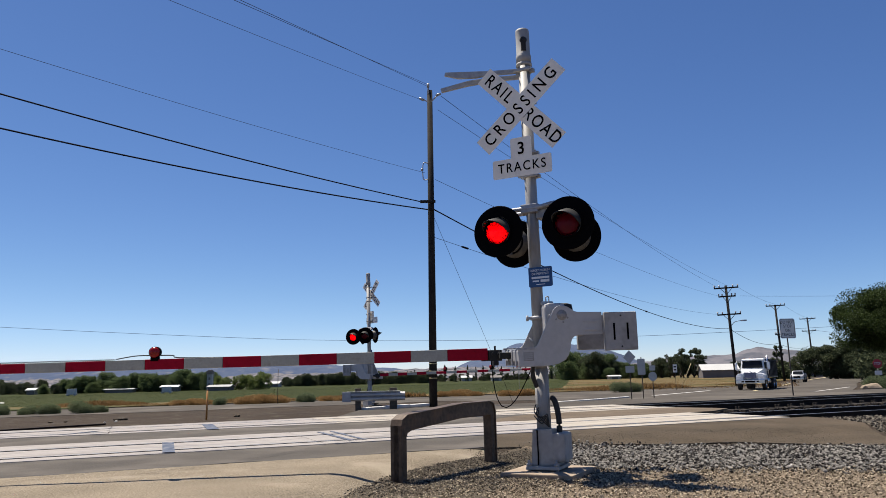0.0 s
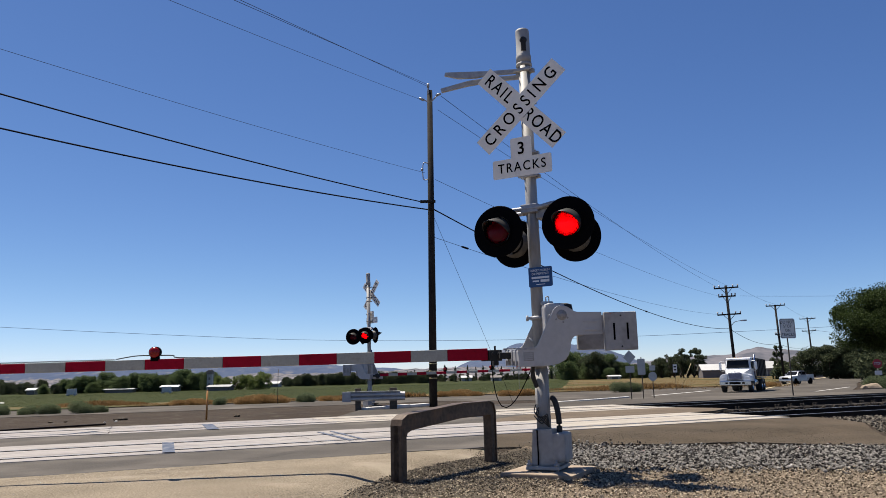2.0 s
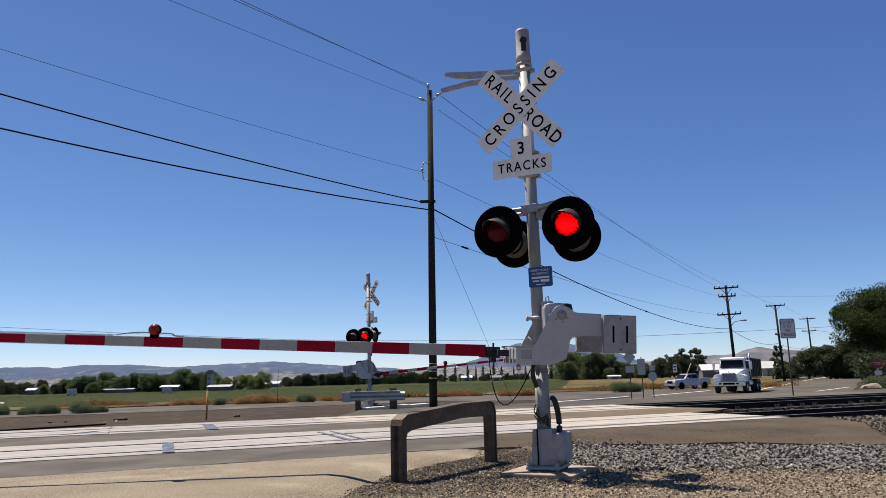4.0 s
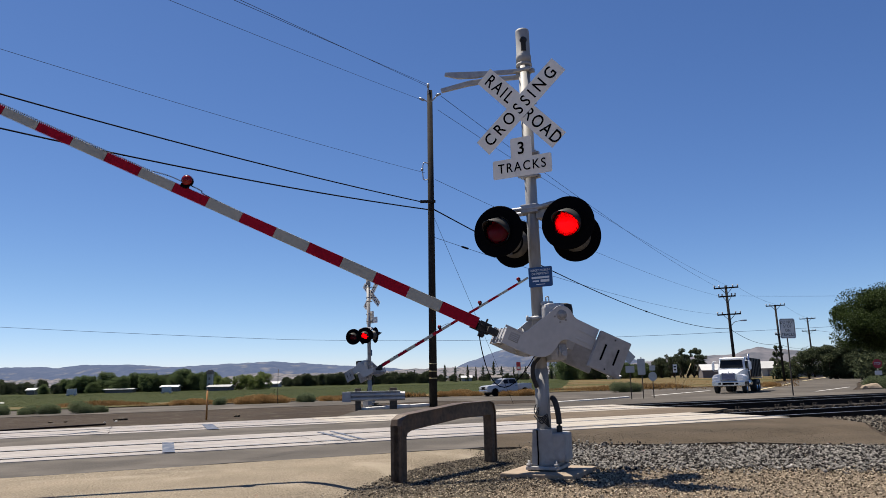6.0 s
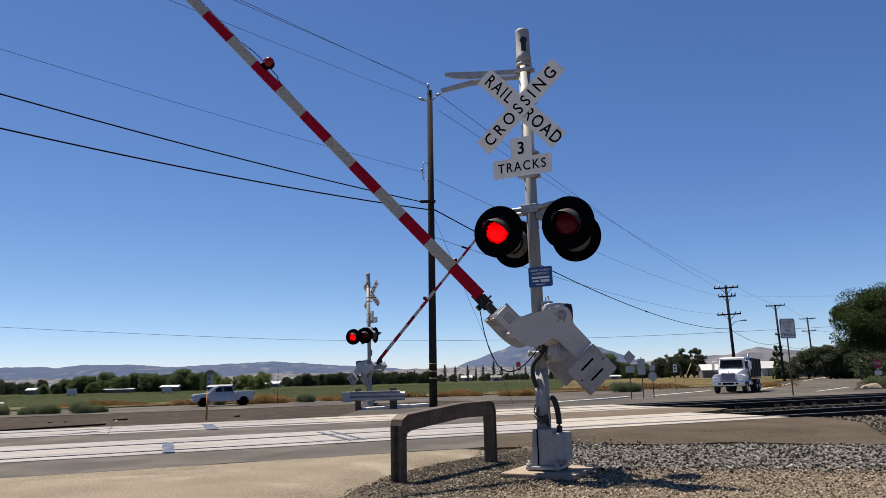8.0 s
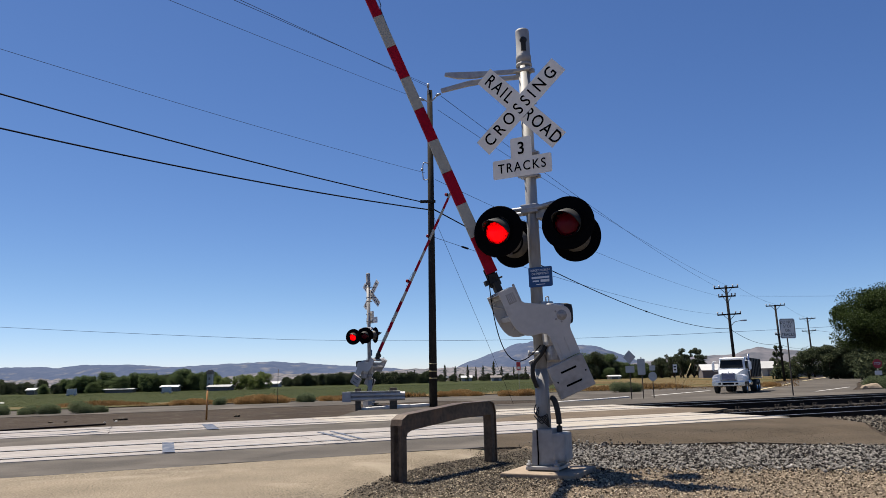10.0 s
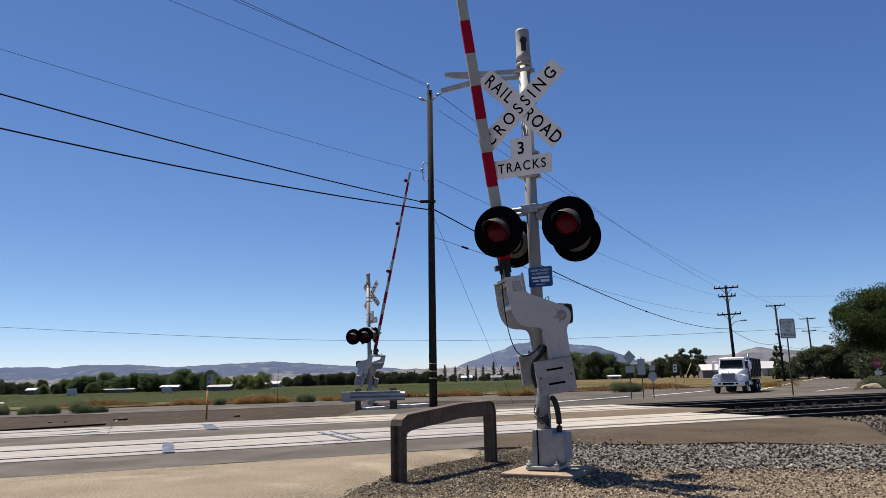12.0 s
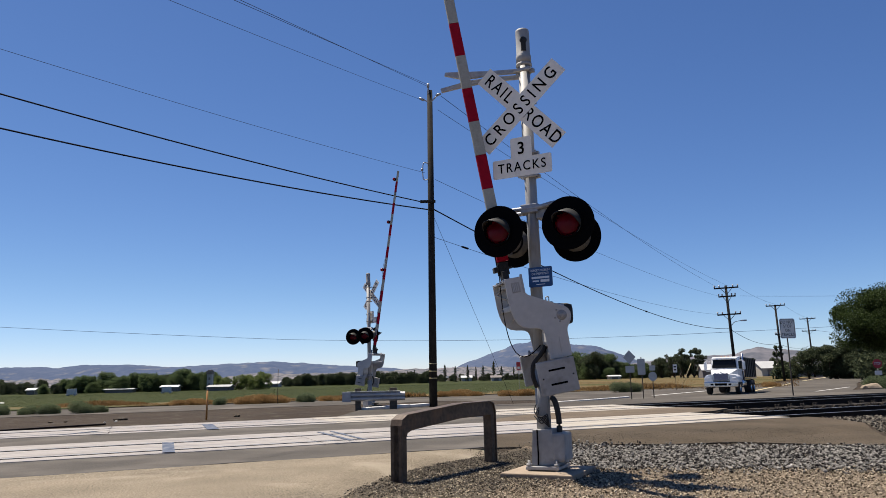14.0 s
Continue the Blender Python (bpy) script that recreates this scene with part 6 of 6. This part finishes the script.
def tufts(name, count, place, height, mat, label, blades=4, lean=0.5, thin=1.0):
    rng = np.random.default_rng(count)
    verts, faces = [], []
    for _ in range(count):
        x, y, z, s = place(rng)
        for _ in range(blades):
            a = rng.uniform(0, 6.283)
            h = height * s * rng.uniform(0.5, 1.2)
            w = h * thin * rng.uniform(0.10, 0.22)
            ox, oy = rng.uniform(-0.3, 0.3, 2) * height * s
            lx, ly = rng.uniform(-lean, lean, 2) * h
            i = len(verts)
            verts += [(x + ox - w * math.cos(a), y + oy - w * math.sin(a), z), (x + ox + w * math.cos(a), y + oy + w * math.sin(a), z), (x + ox + lx + w * 0.3, y + oy + ly, z + h)]
            faces.append((i, i + 1, i + 2))
    me = bpy.data.meshes.new(name)
    me.from_pydata(verts, [], faces)
    me.materials.append(mat)
    return tagged(new(name, me), label, "plants", "", "stuff")


def crop_place(rng):
    n = 77 + 110 * rng.random() ** 1.7
    b = rng.uniform(-0.64, 0.17)
    y = n / (ACROSS.y + ACROSS.x * b)
    return b * y, y, level(n) + 0.02, rng.uniform(0.6, 1.2) * (1 + (n - 77) / 110)


def verge_place(rng):
    n = 67.5 + 9 * rng.random()
    b = rng.uniform(-0.55, 0.40)
    y = n / (ACROSS.y + ACROSS.x * b)
    keep = noise.noise(Vector((b * y * 0.11, n * 0.12, 0)))
    return b * y, y, level(n), max(0.10, min(1.6, 0.35 + 3.2 * keep)) * rng.uniform(0.6, 1.3)


def dry_field_place(rng):
    y = rng.uniform(76, 170)
    b = rng.uniform(0.16, 0.47)
    n = b * y * ACROSS.x + y * ACROSS.y
    return b * y, y, level(n), rng.uniform(0.3, 1.2)


def weed_place(rng):
    b = rng.uniform(0.03, 0.16)
    n = 66.5 + 6 * rng.random()
    y = n / (ACROSS.y + ACROSS.x * b)
    return b * y, y, level(n), rng.uniform(0.3, 1.3)


tufts("crop_plants", 30000, crop_place, 0.055, M["crop"], "rows of low green crop plants", 4, 1.0)
tufts("dry_grass", 14000, verge_place, 0.27, M["dry_grass"], "tawny dry grass along the verge", 5, 1.0)
tufts("field_stubble", 8000, dry_field_place, 0.13, M["dry_grass"], "straw-coloured stubble in the dry field", 4, 1.0)
tufts("tall_weeds", 90, weed_place, 0.55, M["sage"], "tall thin roadside weeds", 7, 0.5, 0.2)


# ---- buildings ----
def shed(x, y, w, d, wall, rise, turn, wall_mat, roof_mat, label, doors=1):
    t = thing("shed", Matrix.Translation(on_land(x, y)) @ pose(0, 0, 0, 0, 0, turn), label, "building", "farm buildings")
    bm = bmesh.new()
    pts = [(-d / 2, -0.3), (d / 2, -0.3), (d / 2, wall), (0, wall + rise), (-d / 2, wall)]
    a = [bm.verts.new((-w / 2, p, z)) for p, z in pts]
    b = [bm.verts.new((w / 2, p, z)) for p, z in pts]
    bm.faces.new(a), bm.faces.new(b[::-1])
    for i in (0, 1, 4):
        j = (i + 1) % 5
        bm.faces.new((a[i], a[j], b[j], b[i]))
    bmesh.ops.recalc_face_normals(bm, faces=bm.faces)
    part("wall", bm, M[wall_mat], t)
    for s in (-1, 1):
        bm = bmesh.new()
        e = 0.35
        run = [(s * (d / 2 + e), wall - rise * e / (d / 2)), (0, wall + rise), (0, wall + rise + 0.12), (s * (d / 2 + e), wall - rise * e / (d / 2) + 0.12)]
        va = [bm.verts.new((-w / 2 - e, p, z)) for p, z in run]
        vb = [bm.verts.new((w / 2 + e, p, z)) for p, z in run]
        bm.faces.new(va), bm.faces.new(vb[::-1])
        for i in range(4):
            bm.faces.new((va[i], va[(i + 1) % 4], vb[(i + 1) % 4], vb[i]))
        bmesh.ops.recalc_face_normals(bm, faces=bm.faces)
        part("roof", bm, M[roof_mat], t)
    for k in range(doors):
        bm = bmesh.new()
        c = (k - (doors - 1) / 2) * w / (doors + 0.3)
        box(bm, c - 0.9, c + 0.9, -d / 2 - 0.05, -d / 2 + 0.02, 0, min(2.4, wall * 0.8))
        part("door", bm, M["roof_dark"], t)


shed(72.0, 198.0, 9.0, 6.0, 2.1, 1.4, -8, "roof_dark", "roof_white", "long dark-walled metal shed with a pale roof", 2)
shed(87.2, 205.0, 5.0, 6.0, 2.3, 1.7, 8, "wall_cream", "roof_white", "cream farm building with a pale roof", 1)
shed(82.0, 170.0, 6.0, 5.0, 2.0, 1.0, 30, "roof_dark", "shed_grey", "small dark outbuilding with a grey roof", 1)
shed(-80.0, 184.0, 6.5, 3.0, 0.8, 0.15, 5, "roof_dark", "shed_grey", "low dark field shed with a flat grey roof", 1)
shed(-68.0, 185.0, 3.8, 4.0, 1.1, 0.4, 8, "roof_dark", "roof_white", "open farm shed with a white roof", 1)
shed(-106.0, 192.0, 2.0, 2.0, 1.2, 0.4, 0, "wall_cream", "roof_white", "small cream farmhouse among trees", 1)
shed(-53.5, 178.0, 5.0, 4.0, 0.9, 0.4, 0, "roof_dark", "shed_grey", "low farm building beside the tower", 2)
shed(-58.5, 250.0, 6.0, 5.0, 1.2, 0.6, 0, "wall_cream", "roof_white", "pale packing shed in the distance", 3)
shed(-14.0, 320.0, 8.0, 6.0, 2.4, 1.2, 0, "wall_cream", "roof_white", "pale house among distant conifers", 1)
shed(9.0, 330.0, 4.5, 4.0, 1.6, 0.8, 0, "wall_cream", "roof_white", "long pale house among distant conifers", 1)
shed(20.0, 300.0, 4.0, 4.0, 1.4, 0.7, 0, "wall_cream", "roof_dark", "low house behind the field", 1)
shed(51.5, 230.0, 3.4, 3.0, 0.9, 0.3, 0, "wall_cream", "roof_white", "low pale trailer behind the field", 1)


def tower():
    t = thing("water_tower", Matrix.Translation(on_land(-56.8, 180.0)), "slim grey tower with a dark boxy tank", "tower")
    bm = bmesh.new()
    box(bm, -0.62, 0.62, -0.62, 0.62, -0.2, 3.9, 0.05)
    part("shaft", bm, M["shed_grey"], t)
    bm = bmesh.new()
    box(bm, -0.75, 0.75, -0.75, 0.75, 3.9, 4.75, 0.04)
    box(bm, -0.5, 0.5, -0.5, 0.5, 4.75, 5.0, 0.03)
    part("tank", bm, M["roof_dark"], t, "dark boxy tank")
    for z in (1.2, 2.6):
        bm = bmesh.new()
        box(bm, -0.2, 0.2, -0.66, -0.60, z, z + 0.6)
        part("window", bm, M["roof_dark"], t)


tower()
for x, y in ((-75.0, 150.0), (-55.6, 149.0)):
    bm = bmesh.new()
    box(bm, -0.75, 0.75, -0.6, 0.6, 0.35, 1.35, 0.08)
    box(bm, -0.95, 0.95, -0.7, 0.7, 0.22, 0.35, 0.02)
    for k in (-0.7, 0.7):
        box(bm, k - 0.06, k + 0.06, -0.6, 0.6, -0.1, 0.22)
    ob = part("water_tank", bm, M["roof_white"])
    ob.matrix_basis = Matrix.Translation(on_land(x, y))
    tagged(ob, "white square field water tank on a low stand", "tank", "field tanks")


# ---- hills ----
def ridge(name, profile, distance, depth, mat, rough, seed, label):
    """A range of hills: profile gives (sideways share, height share) of the distance."""
    n, m = 220, 9
    bs = [p[0] for p in profile]
    hs = [p[1] for p in profile]
    verts, faces = [], []
    for i in range(n + 1):
        b = bs[0] + (bs[-1] - bs[0]) * i / n
        h = float(np.interp(b, bs, hs)) * distance
        for j in range(m + 1):
            t = j / m
            y = distance - depth * (1 - t)
            k = math.sin(t * math.pi / 2) ** 1.3
            v = Vector((b * 60, t * 3, seed))
            wob = 1 + rough * (noise.noise(v) + 0.5 * noise.noise(v * 2.3) + 0.3 * noise.noise(v * 5.1)) * (0.4 + 0.6 * t)
            verts.append((b * y, y, -3 + (h + 3) * k * wob))
        verts.append((b * (distance + depth), distance + depth, -3))
    w = m + 2
    for i in range(n):
        for j in range(w - 1):
            a = i * w + j
            faces.append((a, a + w, a + w + 1, a + 1))
    me = bpy.data.meshes.new(name)
    me.from_pydata(verts, [], faces)
    for p in me.polygons:
        p.use_smooth = True
    me.materials.append(mat)
    tagged(new(name, me), label, "hills", "", "structure")


ridge("backdrop", [(-0.9, 0.026), (-0.6, 0.0275), (-0.55, 0.028), (-0.52, 0.0255), (-0.485, 0.0290), (-0.41, 0.0268), (-0.37, 0.0230), (-0.234, 0.0275), (-0.17, 0.0222), (-0.067, 0.0145), (-0.03, 0.0090), (0.03, 0.006)], 4000, 500, M["haze_blue_hill"], 0.05, 3, "range of distant hills, blue haze painted in")
ridge("backdrop", [(-0.02, 0.002), (0.0, 0.008), (0.031, 0.0208), (0.07, 0.0335), (0.10, 0.044), (0.115, 0.0462), (0.15, 0.042), (0.199, 0.0378), (0.235, 0.026), (0.27, 0.012), (0.31, 0.004)], 4200, 600, M["haze_blue_hill"], 0.05, 8, "distant mountain, blue haze painted in")
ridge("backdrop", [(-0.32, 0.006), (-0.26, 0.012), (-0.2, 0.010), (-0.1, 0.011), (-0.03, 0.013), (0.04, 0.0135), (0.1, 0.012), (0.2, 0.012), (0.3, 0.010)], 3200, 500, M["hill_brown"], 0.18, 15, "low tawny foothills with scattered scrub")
ridge("backdrop", [(0.24, 0.012), (0.31, 0.020), (0.38, 0.0215), (0.42, 0.0310), (0.464, 0.0255), (0.55, 0.018), (0.65, 0.012), (0.9, 0.012)], 3900, 500, M["haze_grey_hill"], 0.08, 21, "hills behind the road, grey-violet haze painted in")
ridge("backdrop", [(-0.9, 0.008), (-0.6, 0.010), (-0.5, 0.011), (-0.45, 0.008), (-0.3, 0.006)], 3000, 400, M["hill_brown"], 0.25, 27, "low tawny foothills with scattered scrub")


# ---- motion ----
NEAR_GATE = [(0.0, 0.0), (3.2, 0.0), (3.6, 0.65), (4.0, 3.19), (4.4, 6.92), (4.8, 11.46), (5.3, 17.19), (5.5, 19.63), (6.0, 25.43), (6.5, 31.16), (7.0, 36.53), (7.5, 41.98), (8.0, 47.23), (8.2, 49.21), (9.2, 59.81), (10.0, 67.92), (10.3, 70.55), (10.5, 72.57), (11.0, 77.42), (11.2, 79.12), (11.4, 81.13), (11.6, 82.38), (11.8, 83.18), (12.0, 82.79), (12.2, 82.31), (12.4, 81.13), (12.6, 80.07), (12.8, 79.81), (13.0, 80.55), (13.2, 81.43), (13.4, 82.1), (13.6, 81.87), (13.8, 81.43), (14.0, 80.59)]
FAR_GATE = [(0.0, -0.4), (3.2, -0.52), (3.6, 0.16), (4.0, 2.85), (4.4, 6.23), (4.8, 10.82), (5.3, 16.2), (5.5, 18.17), (6.0, 23.1), (6.5, 27.83), (7.0, 32.57), (7.5, 37.4), (8.0, 42.53), (8.2, 44.5), (9.2, 53.21), (10.3, 60.8), (10.5, 62.4), (11.0, 66.0), (11.5, 70.4), (12.0, 74.6), (12.2, 76.1), (12.4, 77.8), (12.6, 79.3), (12.8, 80.6), (13.0, 81.1), (13.2, 80.9), (13.4, 80.1), (13.6, 79.2), (13.8, 78.6), (14.0, 79.0)]


def flash_rows(start_lit, switches):
    """A lamp turns half round behind its lens at each switch."""
    base = Vector((0, 0.055, 0))
    angle = 0 if start_lit else 180
    rows = [(0.0, pose(*base, 0, 0, angle))]
    for t in switches:
        for k, step in enumerate((0, 60, 120, 180)):
            rows.append((t - 0.02 + 0.02 * k, pose(*base, 0, 0, angle + step)))
        angle += 180
    rows.append((14.0, pose(*base, 0, 0, angle)))
    return rows


CABLE = 1.34
LINKS = 24


def cable_links():
    made = []
    for _ in range(LINKS):
        bm = bmesh.new()
        half = CABLE / LINKS * 0.6
        cyl(bm, (0, 0, -half), (0, 0, half), 0.0055, seg=8)
        made.append(part("cable_link", bm, M["black"], near_signal, "piece of a hanging black cable"))
    return made


def hang(a, b):
    """Points of a slack cable between a and b."""
    lo, hi = 0.0, 2.0
    for _ in range(30):
        s = (lo + hi) / 2
        pts = [a.lerp(b, i / LINKS) - Vector((0.22 * 4 * s * (i / LINKS) * (1 - i / LINKS), 0, 4 * s * (i / LINKS) * (1 - i / LINKS))) for i in range(LINKS + 1)]
        if sum((q - p).length for p, q in zip(pts, pts[1:])) < CABLE:
            lo = s
        else:
            hi = s
    fine_pts = [a.lerp(b, i / 96) - Vector((0.22 * 4 * s * (i / 96) * (1 - i / 96), 0, 4 * s * (i / 96) * (1 - i / 96))) for i in range(97)]
    run = [0.0]
    for p, q in zip(fine_pts, fine_pts[1:]):
        run.append(run[-1] + (q - p).length)
    out = []
    for k in range(LINKS + 1):
        d = run[-1] * k / LINKS
        i = min(95, max(0, int(np.searchsorted(run, d)) - 1))
        out.append(fine_pts[i].lerp(fine_pts[i + 1], (d - run[i]) / max(1e-6, run[i + 1] - run[i])))
    return out


def cable_rows():
    base = near_arm.matrix_basis.copy()
    low = base @ pose(0, 0, 0, -2.4, 0, 0) @ pose(-PIVOT[0], 0, -PIVOT[1]) @ Vector((-0.02, -0.12, 1.30))
    rows = [[] for _ in range(LINKS)]
    times = sorted({t for t, _ in NEAR_GATE} | {0.5 * k for k in range(29)})
    for t in times:
        angle = float(np.interp(t, [r[0] for r in NEAR_GATE], [r[1] for r in NEAR_GATE]))
        top = base @ pose(0, 0, 0, 0, angle, 0) @ Vector((-0.69, BACK - 0.10, -0.46))
        pts = hang(top, low)
        for k in range(LINKS):
            d = pts[k + 1] - pts[k]
            rows[k].append((t, Matrix.Translation((pts[k] + pts[k + 1]) / 2) @ d.to_track_quat("Z", "Y").to_matrix().to_4x4()))
    return rows


links = cable_links()


def motions():
    to_right = [0.36 + 1.1 * k for k in range(11)]
    to_left = [0.93 + 1.1 * k for k in range(10)]
    left = sorted(to_right + to_left)
    right = sorted(to_right + to_left + [11.53])
    for lamps in (near_lamps, far_lamps):
        for lamp, side in lamps:
            first = side in ((0, 2) if lamps is near_lamps else (3, 1))
            walk(lamp, flash_rows(first, left if first else right))
    heading = math.degrees(math.atan2(-0.515, 0.857))
    d = Vector((0.515, 0.857, 0))
    stop = Vector((21.5, 57.2, 0))
    rows = []
    for t, s in ((0.0, 10.0), (0.5, 7.9), (1.0, 6.0), (1.5, 4.2), (2.0, 2.8), (2.5, 1.8), (3.0, 1.0), (4.0, 0.25), (5.0, 0.0), (12.5, 0.0), (13.0, -0.4), (13.5, -1.4), (14.0, -2.8)):
        p = stop + d * s
        rows.append((t, Matrix.Translation(on_land(p.x, p.y)) @ pose(0, 0, 0, 0, 0, heading)))
    walk(truck, rows)
    side_road = math.degrees(math.atan2(-ALONG.x, ALONG.y))
    rows = []
    for t, u, n, h in ((0.0, 83.5, 75.5, heading), (0.5, 81.2, 73.2, heading - 1), (1.0, 78.4, 70.8, heading - 6), (1.5, 75.6, 68.0, heading - 14), (2.0, 72.4, 65.8, side_road + 10), (2.5, 68.6, 64.2, side_road + 6), (3.2, 61.6, 62.4, side_road + 3), (4.2, 50.2, 61.2, side_road), (5.3, 38.6, 60.5, side_road),
                       (6.0, 31.1, 60.5, side_road), (6.5, 25.2, 60.5, side_road), (7.0, 19.3, 60.5, side_road), (7.5, 12.9, 60.5, side_road), (8.2, 3.8, 60.5, side_road), (9.2, -10.2, 60.5, side_road), (10.3, -26.7, 60.5, side_road), (14.0, -83.7, 60.5, side_road)):
        rows.append((t, Matrix.Translation(spot(u, n)) @ pose(0, 0, 0, 0, 0, h)))
    walk(pickup, rows)
    for link_ob, rows in zip(links, cable_rows()):
        walk(link_ob, rows)
    near_base, far_base = near_arm.matrix_basis.copy(), far_arm.matrix_basis.copy()
    walk(near_arm, [(t, near_base @ pose(0, 0, 0, 0, a, 0)) for t, a in NEAR_GATE])
    walk(far_arm, [(t, far_base @ pose(0, 0, 0, 0, a, 0)) for t, a in FAR_GATE])


motions()
